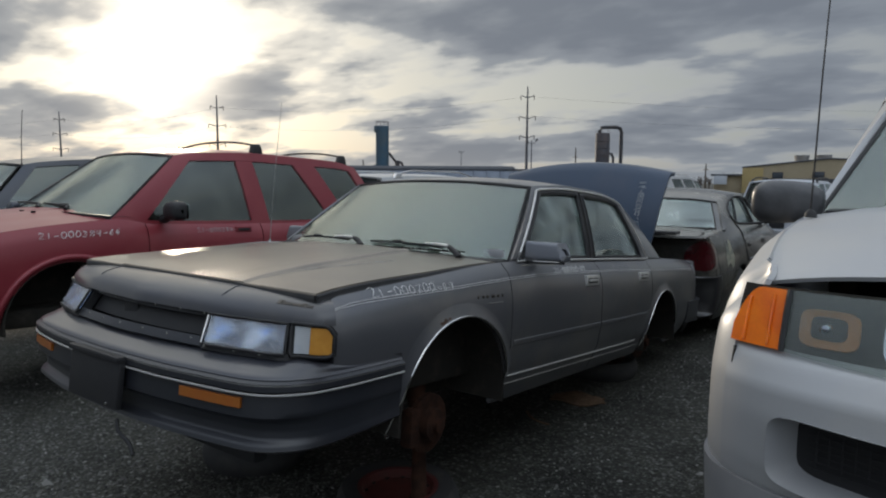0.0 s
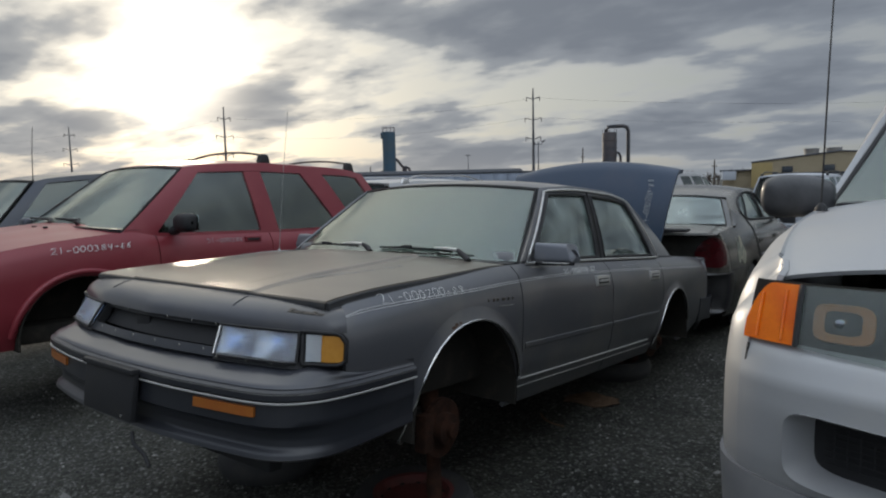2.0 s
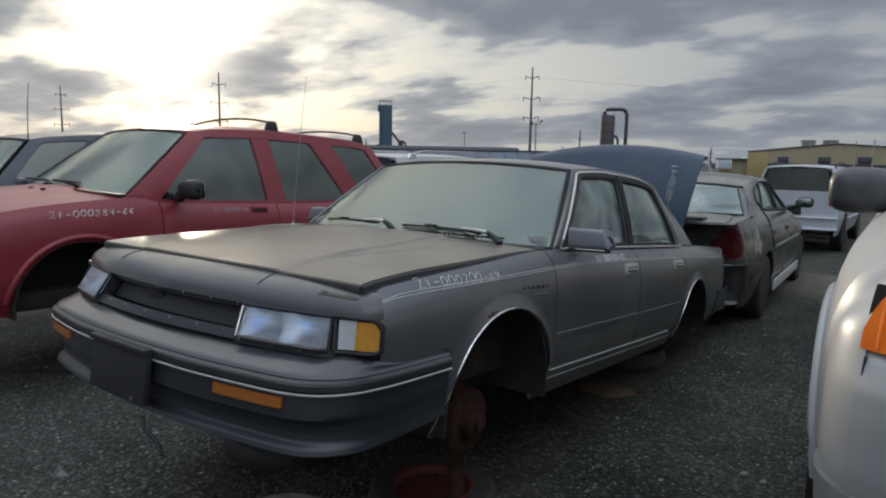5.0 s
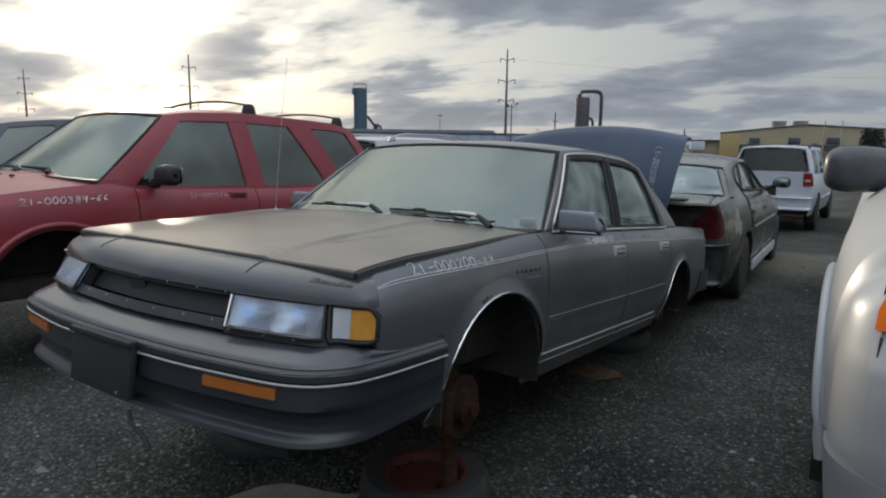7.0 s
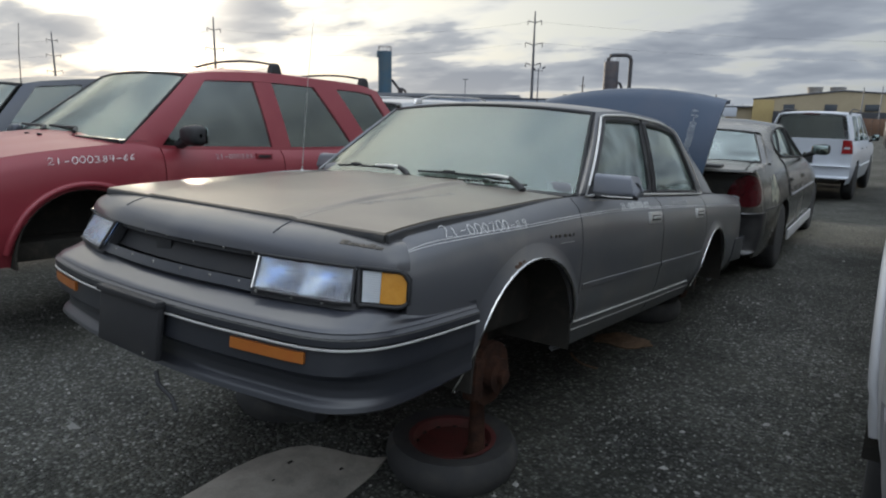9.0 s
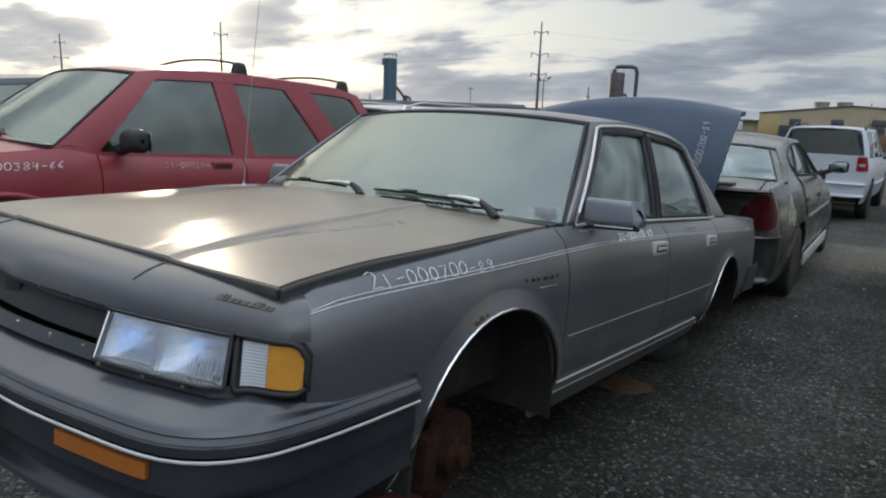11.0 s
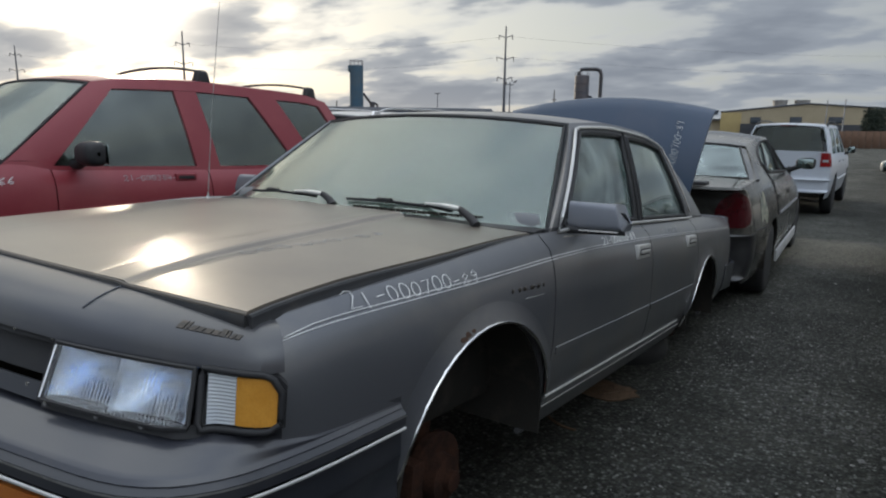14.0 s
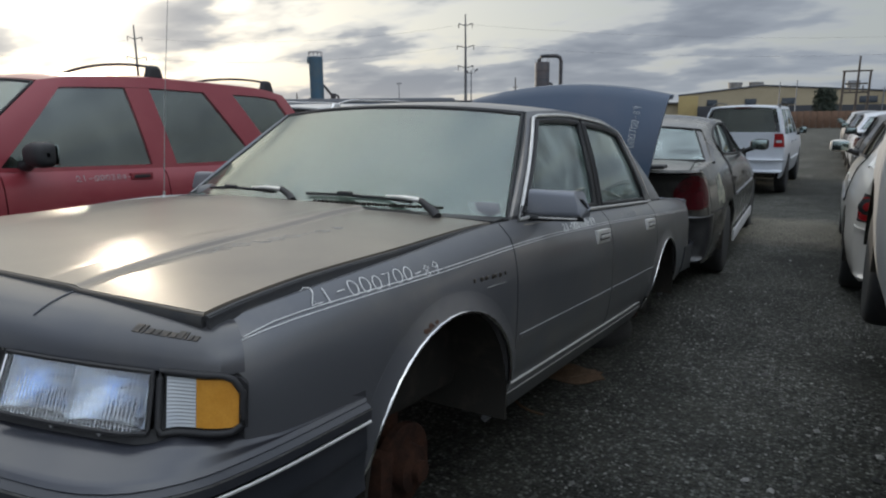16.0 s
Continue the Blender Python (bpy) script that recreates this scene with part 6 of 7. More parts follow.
def make_red_suv():
    lift = pose(-2.90, -0.08, 0.20, -2.4, 0, 0)
    car = Vehicle(
        "red_suv", lift, "faded red four-door SUV with roof rails and dusty windows", PAINT_RED,
        width=[(0, 0.70), (0.15, 0.80), (0.5, 0.855), (1.2, 0.872), (3.2, 0.872), (3.8, 0.85), (4.12, 0.80)],
        top=[(0, 0.86), (0.4, 0.99), (0.9, 1.06), (1.15, 1.08), (1.4, 1.045), (2.5, 1.045), (3.6, 1.075), (4.1, 1.09)],
        tuck=[(0, 0.92), (0.15, 0.965), (0.4, 1.0), (0.7, 1.0), (0.86, 0.985), (0.95, 0.96), (1.0, 0.925)],
        sill=0.38, ends=(0, 4.2), belt_in=0.0,
        roof_edge=[(1.66, 0.60, 1.560), (1.9, 0.625, 1.60), (2.5, 0.64, 1.632), (3.3, 0.63, 1.632), (3.68, 0.60, 1.59)],
        roof_crown=0.045, glass=GLASS_DUSTY)
    ob = car.ob
    arches = [(0.82, 0.42, 0.40, 0.98), (3.40, 0.40, 0.39, 0.98)]
    car.flanks(["front_fender", "front_door", "rear_door", "rear_quarter"], [0.22, 1.33, 2.33, 3.14, 4.12], arches)
    car.wells(arches)
    car.floor(0.3, 4.0, 0.4)
    car.lid("hood", 0.16, 1.12, 0.90, lambda y: 0.05, PAINT_RED, extra=lambda u, y: 0.012 * (abs(u) < 0.55))
    car.nose("front_face", 0.24, 0.02, [(0.06, 0.40), (0.0, 0.45), (0.0, 0.62), (0.03, 0.72), (0.05, 0.84), (0.16, 0.90)], PAINT_RED)
    car.lamp("headlamp", "front_face", 0.42, 0.72, 0.70, 0.82, LENS_WHITE)
    car.nose("tail_panel", 4.12, 4.22, [(0.0, 0.45), (0.02, 0.6), (0.0, 0.8), (-0.02, 1.0), (-0.05, 1.12)], PAINT_RED, sign=-1, power=6)
    part("cowl", sheet(lambda u, v: (u * 0.78, lerp(0.93 + 0.14 * u * u, 1.14 + 0.02 * u * u, v), 1.102 + 0.02 * (1 - u * u)), spread(-1, 1, 15), spread(0, 1, 4), 0.02), BLACK_PLASTIC, ob)
    lines = [(1.09, 1.68), (1.33, 1.84), (2.262, 2.18), (2.445, 2.345), (3.17, 2.75), (3.40, 3.02), (3.85, 3.50), (4.0, 3.66)]
    car.cabin(lines, (1, 3, 5), 0.04, 0.88, wind_bow=0.14, rear_bow=0.06, edge_in=0.03, tint=GLASS_SMOKE)
    for y in RACK_Y:
        # a cross bar on two moulded feet
        rack = new("roof_rack_bar")
        rack.parent = ob
        zt = car.roof_z(y)
        part("bar", tube([(u * 0.55, y, zt + 0.075 + 0.045 * (1 - abs(u) ** 2.2)) for u in spread(-1, 1, 17)], 0.014, 8, False, 0.7), BLACK_PLASTIC, rack)
        for s in (-1, 1):
            part("foot", box(s * 0.555 - 0.035, s * 0.555 + 0.035, y - 0.075, y + 0.075, zt - 0.03, zt + 0.09, 0.03, 3, (0.01, 0.03)), BLACK_PLASTIC, rack)
    for s in (-1, 1):
        door_mirror(ob, s, s * 0.965, 1.46, 1.145, 0.20, 0.155, 0.13, BLACK_PLASTIC, (0.05, 0.0, -0.01))
        for k, (y, z, r, q) in enumerate(arches):
            lip = [car.flank_at(s, y + math.cos(a) * (r + 0.03), z + math.sin(a) * (r + 0.03) * q, 0.004) for a in spread(0.1, 3.04, 24)]
            part("arch_lip", tube(lip, 0.02, 8, False, 1.0), PAINT_RED, ob)
    car.handle(2.14, 1.0, 0.15, PAINT_RED)
    car.handle(3.0, 1.0, 0.15, PAINT_RED)
    on = lambda y0, z0, sl: (lambda a, b: car.flank_at(1, y0 + a, z0 + b + sl * a, 0.001))
    inscribe(written("21-000384-66", on(0.62, 0.955, 0.05), 0.036, 0.043, 0.0024, 12), CHALK, ob, "faint white handwritten stock number")
    inscribe(written("21-000384-66", on(1.72, 0.985, 0.0), 0.030, 0.036, 0.0022, 13), CHALK_FAINT, ob)
    for x in (0.35, -0.1):
        part("wiper", tube([(x, 1.0, 1.135), (x - 0.05, 1.04, 1.16), (x - 0.5, 1.07, 1.165)], [0.014, 0.012, 0.008], 6), BLACK_PLASTIC, ob)
    for x in (0.3, 0.12):
        part("washer_jet", box(x - 0.012, x + 0.012, 0.80, 0.825, 1.105, 1.12, 0.004), BLACK_PLASTIC, ob)
    car.seats(2.05, 2.9, 0.62, SEAT, 1.42)
    for s in (-1, 1):
        wheel(ob, s * 0.72, 3.40, 0.35, 0.34, 0.2, s, ALLOY)


GLASS_SMOKE = make_glass("smoked_window_glass", (0.45, 0.48, 0.48), 0.7, 0.03, 0.14)
make_red_suv()


def prism(a, b):
    """A closed body between two like outlines."""
    n = len(a)
    bm = bmesh.new()
    bm.from_mesh(mesh_of("prism", list(a) + list(b), [tuple(range(n)), tuple(range(2 * n - 1, n - 1, -1))] + [((k + 1) % n, k, n + k, n + (k + 1) % n) for k in range(n)], smooth=False))
    return from_bm("prism", bm)


def make_silver_suv():
    """The silver car whose front corner stands close to the walk."""
    car = Vehicle(
        "silver_suv", pose(2.812, 0.10, 0.30, 0, 0, 0), "silver compact SUV with grey cladding and hazed headlamps", PAINT_SILVER,
        width=[(0, 0.66), (0.1, 0.77), (0.22, 0.84), (0.45, 0.885), (0.9, 0.91), (1.4, 0.905), (3.6, 0.905), (4.2, 0.87), (4.55, 0.80)],
        top=[(0.0, 0.97), (0.25, 1.005), (0.6, 1.055), (1.2, 1.095), (1.5, 1.10), (3.4, 1.13), (4.4, 1.15)],
        tuck=[(0, 0.95), (0.2, 0.985), (0.45, 1.0), (0.62, 0.998), (0.75, 0.988), (0.86, 0.965), (0.94, 0.93), (1.0, 0.875)],
        sill=0.36, ends=(0, 4.6), belt_in=0.0,
        roof_edge=[(1.9, 0.55, 1.565), (2.2, 0.60, 1.62), (2.8, 0.63, 1.655), (3.8, 0.62, 1.65), (4.3, 0.58, 1.60)],
        roof_crown=0.04)
    ob = car.ob
    arches = [(0.95, 0.44, 0.42, 0.97), (3.66, 0.42, 0.40, 0.97)]
    car.flanks(["front_fender", "front_door", "rear_door", "rear_quarter"], [0.412, 1.40, 2.45, 3.35, 4.42], arches)
    car.wells(arches)
    car.floor(0.4, 4.3, 0.40)
    car.nose("bumper_cover", 0.36, 0.02, [(0.022, 0.580), (0.008, 0.60), (0.0, 0.64), (0.0, 0.74), (0.012, 0.80), (0.05, 0.85), (0.085, 0.875)], PAINT_SILVER, power=2.9, us=41, arc=0.70)
    car.nose("lower_cladding", 0.36, 0.015, [(0.14, 0.30), (0.03, 0.32), (0.0, 0.40), (-0.004, 0.55), (0.004, 0.592)], GREY_CLAD, power=2.9, us=41)
    car.nose("lamp_backing", 0.36, 0.12, [(0.0, 0.86), (0.02, 0.92), (0.05, 0.99)], WELL, power=2.7, us=41, arc=0.6)
    # headlamp unit: amber corner, hazed main lens, bright reflectors inside
    car.nose("lamp_line", 0.36, 0.09, [(-0.01, 0.845), (0.0, 0.865), (0.03, 0.92), (0.07, 0.985), (0.075, 0.99)], WELL, power=2.75, us=41, arc=0.7)
    car.nose("fender_line", 0.36, 0.02, [(0.02, 0.585), (0.0, 0.62), (0.0, 0.74), (0.012, 0.80), (0.05, 0.87), (0.085, 0.92), (0.135, 0.985), (0.15, 1.0)], power=2.9, built=False, share=0.988)
    tools = []
    for s in (-1, 1):
        unit = new("headlamp_unit")
        unit.parent = ob
        def lens(u0, u1, lo, hi, o):
            return lambda a, b: car.on_face("lamp_line", s * lerp(u0, u1, a), lerp(lo(lerp(u0, u1, a)), hi(lerp(u0, u1, a)), b), o)
        flip = s < 0
        lo = lambda u: lerp(0.850, 0.872, min(1, (u - 0.2) / 0.33))
        hi = lambda u: 0.988 - 0.075 * max(0.0, (u - 0.60) / 0.085) ** 2.2
        part("main_lens", sheet(lens(0.20, 0.513, lo, hi, 0.016), spread(0, 1, 18), spread(0, 1, 8), 0.004, flip=flip), HAZED_CLEAR, unit, "hazed grey headlamp cover").visible_shadow = False
        part("amber_lens", sheet(lens(0.526, 0.688, lo, hi, 0.016), spread(0, 1, 14), spread(0, 1, 8), 0.01, flip=flip), LENS_AMBER_DEEP, unit, "bright amber corner lens")
        part("lamp_rim", tube([Vector(lens(0.519, 0.519, lo, hi, 0.02)(0, b)) for b in spread(0, 1, 6)], 0.006, 6), BLACK_PLASTIC, unit)
        for u0, u1, z0, z1, mat in ((0.372, 0.490, 0.888, 0.957, HAZE_AMBER), (0.235, 0.335, 0.878, 0.957, REFLECTOR)):
            bowl = lambda r, t: car.on_face("lamp_line", s * lerp(u0, u1, 0.5 + 0.5 * r * math.copysign(abs(math.cos(t)) ** 0.45, math.cos(t))), lerp(z0, z1, 0.5 + 0.5 * r * math.copysign(abs(math.sin(t)) ** 0.45, math.sin(t))), 0.010 * r * r - 0.004)
            part("inner_reflector", sheet(bowl, spread(0.05, 1, 6), spread(0, 2 * math.pi, 33), 0.003, flip=flip), mat, unit)
            c = car.on_face("lamp_line", s * (u0 + u1) / 2, (z0 + z1) / 2, 0.0)
            part("bulb", moved(lathe([(0.0, 0.0), (0.011, 0.003), (0.009, 0.014), (0, 0.018)], 14), pose(*c, 90, 0, s * 24)), REFLECTOR, unit)
        for u in (0.560, 0.635):
            part("lens_rib", tube([lens(u, u, lo, hi, 0.018)(0, b) for b in spread(0.06, 0.9, 9)], 0.0035, 5), LENS_AMBER_DEEP, unit)
        # the fender's flange beside the lamp and the bumper
        start = curve_of([(0.58, 0.715), (0.80, 0.70), (0.865, 0.695), (0.88, 0.692), (0.985, 0.655), (1.0, 0.64)])

        def flange(a, b):
            # from the lamp round the corner, running out flush into the fender
            z = lerp(0.585, 1.002, b)
            x, y, z = car.on_face("fender_line", s * lerp(start(z), 1.0, min(1.0, a / 0.75)), z, 0.002)
            run = max(0.0, (a - 0.75) / 0.25)
            y = lerp(y, 0.418, run)
            z += max(0.0, car.top(y) - 1.005) * b ** 4
            k = max(0.0, (z - 0.90) / 0.10) ** 1.5 * (1 - run)
            x = lerp(abs(x), min(abs(x), car.width(max(y, 0.3)) * 0.868), min(k, 1.0))
            return (s * lerp(x, abs(car.flank_at(s, y, z)[0]), run), y, z)

        part("fender_flange", sheet(flange, spread(0, 1, 25), spread(0, 1, 28), 0.012, flip=flip, sharp=60), PAINT_SILVER, ob)
        part("seam", tube([car.on_face("fender_line", s * (start(z) - 0.003), z, 0.001) for z in spread(0.59, 0.86, 14)], 0.003, 5), BLACK_PLASTIC, ob)
        # fog-lamp opening with a dark insert
        pocket = lambda a, b: (lambda p: p)(car.on_face("bumper_cover", s * lerp(0.19, 0.53, a), lerp(0.612, 0.757, b) - 0.01 * (1 - a), 0.003))
        ring = [pocket(0.5 + 0.5 * math.copysign(abs(math.cos(t)) ** 0.4, math.cos(t)), 0.5 + 0.5 * math.copysign(abs(math.sin(t)) ** 0.4, math.sin(t))) for t in spread(0, 2 * math.pi, 33)[:-1]]
        tools.append(prism([tuple(Vector(p) + Vector((s * 0.02, -0.06, 0))) for p in ring], [tuple(Vector(p) + Vector((-s * 0.02, 0.06, 0))) for p in ring]))
        fog = new("fog_opening")
        fog.parent = ob
        n = len(ring)
        mid = sum((Vector(p) for p in ring), Vector()) / n
        inward = Vector((-s * 0.02, 0.07, 0.004))
        back = [tuple(mid + (Vector(p) - mid) * 0.88 + inward * 0.9 + Vector((-s * 0.012, 0, 0))) for p in ring]
        front = [tuple(Vector(p) + Vector((0, -0.002, 0))) for p in ring]
        part("surround", mesh_of("surround", front + back, [(k, (k + 1) % n, n + (k + 1) % n, n + k) for k in range(n)]), PAINT_SILVER, fog)
        part("insert", mesh_of("insert", [tuple(mid + inward * 0.85)] + back, [(0, 1 + (k + 1) % n, 1 + k) for k in range(n)]), BLACK_PLASTIC, fog)
        grid = []
        for k in range(9):
            w = lerp(-0.8, 0.8, k / 8)
            a = mid + (Vector(ring[0]) - mid) * 0.7 * w + inward * 0.78
            grid.append(tube([a + Vector((0, 0, -0.036)), a + Vector((0, 0, 0.036))], 0.0022, 4))
        for k in range(7):
            z = lerp(-0.04, 0.04, k / 6)
            a = (Vector(ring[0]) - mid) * 0.66
            grid.append(tube([mid - a + inward * 0.78 + Vector((0, 0, z)), mid + a + inward * 0.78 + Vector((0, 0, z))], 0.0022, 4))
        part("mesh_screen", joined(*grid), BLACK_PLASTIC, fog)

    cover = next(c for c in ob.children if c.name.startswith("bumper_cover"))
    cover.data = cut(cover.data.copy(), *tools)

    def hood(u, v):
        # one sheet from shoulder to shoulder, with a raised middle
        y = lerp(0.275 - 0.075 * (1 - u * u), 1.38 - 0.14 * (1 - u * u), v)
        k = abs(u)
        roll = 1 - k ** 6
        ridge = 0.022 / (1 + math.exp((k - 0.62) / 0.03)) * min(1, v * 2.5)
        z = car.top(y) - 0.004 + 0.022 * roll + 0.035 * (1 - k ** 2.2) + ridge - 0.012 * (1 - v) ** 6
        return (u * car.width(y) * 0.872, y, z)

    part("hood", sheet(hood, spread(-1, 1, 61), spread(0, 1, 26), 0.009, sharp=60), PAINT_SILVER, ob)
    for s in (-1, 1):
        fl = [car.flank_at(s, 0.95 + math.cos(a) * 0.435, 0.44 + math.sin(a) * 0.42, 0.004) for a in spread(0.0, 3.1, 24)]
        part("arch_lip", tube(fl, 0.016, 8), PAINT_SILVER, ob)
        door_mirror(ob, s, s * 0.865, 1.34, 1.140, 0.235, 0.175, 0.15, GREY_MIRROR, (0.03, 0.03, -0.02))
    part("cowl", sheet(lambda u, v: (u * 0.74, lerp(1.24, 1.46, v) + 0.05 * u * u, 1.115 + 0.02 * (1 - u * u)), spread(-1, 1, 15), spread(0, 1, 4), 0.02), BLACK_PLASTIC, ob)
    part("engine_bay", box(-0.62, 0.62, 0.3, 1.3, 0.5, 0.93, 0.04), WELL, ob)
    lines = [(1.42, 1.98), (1.60, 2.12), (2.42, 2.48), (2.52, 2.56), (3.30, 3.26), (3.42, 3.38), (4.05, 3.92), (4.38, 4.28)]
    car.cabin(lines, (1, 3, 5), 0.04, 0.9, wind_bow=0.16, rear_bow=0.06, edge_in=0.03)
    car.nose("tail_panel", 4.42, 4.56, [(0.0, 0.40), (0.02, 0.6), (0.0, 0.8), (-0.02, 1.0), (-0.05, 1.14)], PAINT_SILVER, sign=-1, power=6)
    aerial = new("aerial")
    aerial.parent = ob
    part("base", lathe([(0.02, 0), (0.016, 0.015), (0.006, 0.025), (0, 0.027)], 12), BLACK_PLASTIC, aerial)
    part("whip", tube([(0, 0, 0.02), (0.006, 0.02, 0.45), (0.015, 0.05, 0.85)], [0.0032, 0.0026, 0.002], 5), BLACK_PLASTIC, aerial)
    aerial.location = (-0.765, 1.10, 1.098)
    car.seats(2.15, 3.05, 0.62, SEAT, 1.5)
    for s in (-1, 1):
        wheel(ob, s * 0.78, 0.95, 0.33, 0.33, 0.2, s, ALLOY)
        wheel(ob, s * 0.78, 3.66, 0.33, 0.33, 0.2, s, ALLOY)
    for s in (-1, 1):
        for y in (1.6, 3.0):
            b = thing("stand_block", pose(2.79 + s * 0.55, 0.10 + y, 0), "rusty steel stand under the silver SUV", "car stand", "stands under the silver SUV")
            part("foot", box(-0.16, 0.16, -0.16, 0.16, 0.0, 0.03, 0.005), RUST, b)
            part("post", lathe([(0.06, 0.03), (0.05, 0.3), (0.05, 0.66), (0.08, 0.67), (0.08, 0.69)], 14), RUST, b)


GREY_MIRROR = make("worn_grey_plastic", (0.032, 0.033, 0.037), 0.42, 0.0, (0.1, 0.1, 0.105), 5.0, (0.45, 0.75), 0.08, 500, 0.06, 0.2)
LENS_AMBER_DEEP = make("bright_amber_lens", (0.85, 0.19, 0.004), 0.2, 0.0, (0.75, 0.13, 0.003), 10.0, (0.4, 0.7), 0.08, 200, 0.04, 0.15, 0.0, 200, 0.3)
HAZED_CLEAR = make_glass("hazed_lens", (0.9, 0.93, 0.92), 0.92, 0.10, 0.30, 1.5, (0.30, 0.31, 0.30))
HAZE_AMBER = make("amber_behind_haze", (0.50, 0.20, 0.05), 0.4, 0.0, (0.40, 0.18, 0.06), 10.0, (0.4, 0.7), 0.1, 120, 0.05, 0.3)
make_silver_suv()


def make_sedan(name, m, label, paint, lamp_mat, group="", wheels=True, spoiler=False, glass=None, oval=False, mirror=None):
    """A rounded four-door saloon of the two-thousands."""
    car = Vehicle(
        name, m, label, paint,
        width=[(0, 0.64), (0.15, 0.80), (0.5, 0.87), (1.2, 0.895), (3.4, 0.90), (4.0, 0.885), (4.35, 0.845), (4.55, 0.79), (4.7, 0.70)],
        top=[(0.05, 0.68), (0.3, 0.75), (0.9, 0.87), (1.4, 0.955), (1.7, 0.985), (3.2, 1.05), (3.7, 1.065), (4.1, 1.05), (4.4, 1.015), (4.7, 0.96)],
        tuck=[(0, 0.92), (0.12, 0.965), (0.35, 1.0), (0.5, 1.0), (0.66, 0.985), (0.80, 0.955), (0.9, 0.925), (0.96, 0.895), (1.0, 0.86)],
        sill=0.21, ends=(0, 4.75), belt_in=0.0,
        roof_edge=[(2.0, 0.555, 1.29), (2.2, 0.585, 1.335), (2.6, 0.615, 1.385), (3.0, 0.62, 1.39), (3.3, 0.60, 1.365), (3.6, 0.565, 1.305)],
        roof_crown=0.06, group=group, glass=glass or GLASS)
    ob = car.ob
    arches = [(0.95, 0.33, 0.36, 1.0), (3.72, 0.33, 0.36, 1.0)]
    car.flanks(["front_fender", "front_door", "rear_door", "rear_quarter"], [0.3, 1.42, 2.5, 3.48, 4.44], arches)
    car.wells(arches)
    car.floor(0.3, 4.5, 0.24)
    car.lid("hood", 0.22, 1.46, 0.845, lambda y: 0.05)

    def deck(u, v):
        y = lerp(4.02, 4.70 - 0.16 * u * u, v)
        return (u * lerp(0.60, 0.63, min(1, 2 * v)), y, car.top(y) + lerp(0.022, 0.004, v) * (1 - abs(u) ** 3) + 0.004)

    part("boot_lid", sheet(deck, spread(-1, 1, 19), spread(0, 1, 14), 0.025), paint, ob)
    for s in (-1, 1):
        inner = lambda y: lerp(0.60, 0.634, min(1, 2 * max(0, y - 4.02) / 0.6))
        ledge = lambda u, y: (s * lerp(inner(y) + 0.006, car.width(y) * 0.866, u), y, car.top(y) + 0.004 * math.sin(math.pi * u))
        part("deck_side", sheet(ledge, spread(0, 1, 7), spread(3.95, 4.52, 14), 0.02, flip=s < 0), paint, ob)
    car.nose("front_face", 0.32, 0.0, [(0.06, 0.20), (0.0, 0.25), (0.0, 0.5), (0.03, 0.60), (0.10, 0.68), (0.2, 0.73)], paint)
    car.lamp("headlamp", "front_face", 0.45, 0.78, 0.57, 0.68, LENS_WHITE)
    car.nose("tail_panel", 4.44, 4.72, [(0.0, 0.62), (0.0, 0.72), (-0.01, 0.84), (-0.035, 0.93), (-0.08, 0.985), (-0.16, 1.005)], paint, sign=-1, power=3.0, us=41)
    car.nose("rear_bumper", 4.42, 4.79, [(-0.10, 0.29), (-0.02, 0.31), (0.0, 0.40), (0.0, 0.54), (-0.012, 0.60), (-0.06, 0.64)], PAINT_BLACK if oval else paint, sign=-1, power=3.0, us=41, share=1.01)
    blank_plate(car, "rear_bumper", 0.46)
    if oval:
        arc = lambda u: math.sqrt(max(0.0, 1 - ((u - 0.60) / 0.235) ** 2))
        car.lamp("tail_lamp", "tail_panel", 0.37, 0.83, lambda u: 0.80 - 0.105 * arc(u) ** 0.6, lambda u: 0.80 + 0.175 * arc(u), lamp_mat, 0.010, "", None, 22, 12)
        part("boot_seam", tube([(x, y, z + 0.001) for x, y, z in [deck(1.004, v) for v in spread(0, 1, 10)]], 0.004, 5), BLACK_PLASTIC, ob)
        for s in (-1, 1):
            part("bumper_seam", tube([car.flank_at(s, y, 0.655 + 0.02 * (4.44 - y), 0.001) for y in spread(4.06, 4.42, 8)], 0.004, 5), BLACK_PLASTIC, ob)
    else:
        round_end = lambda u: 1 - abs((u - 0.66) / 0.30) ** 5
        car.lamp("lamp_surround", "tail_panel", 0.34, 0.97, lambda u: 0.68, lambda u: 0.885, BLACK_PLASTIC, 0.006)
        car.lamp("tail_lamp", "tail_panel", 0.37, 0.955, lambda u: 0.775 - 0.08 * round_end(u), lambda u: 0.785 + 0.08 * round_end(u), lamp_mat, 0.012)
    # the side of the cabin: one painted frame, with the arched window opening cut through it
    a, b = (1.44, 2.06), (4.12, 3.56)
    line_at = lambda u: (lerp(a[0], b[0], u), lerp(a[1], b[1], u))
    rim = [(0.10, 0.06), (0.13, 0.20), (0.19, 0.55), (0.25, 0.82), (0.33, 0.885), (0.50, 0.91), (0.66, 0.90), (0.76, 0.86), (0.83, 0.77), (0.87, 0.60), (0.865, 0.40), (0.825, 0.20), (0.76, 0.09), (0.68, 0.05), (0.40, 0.04)]
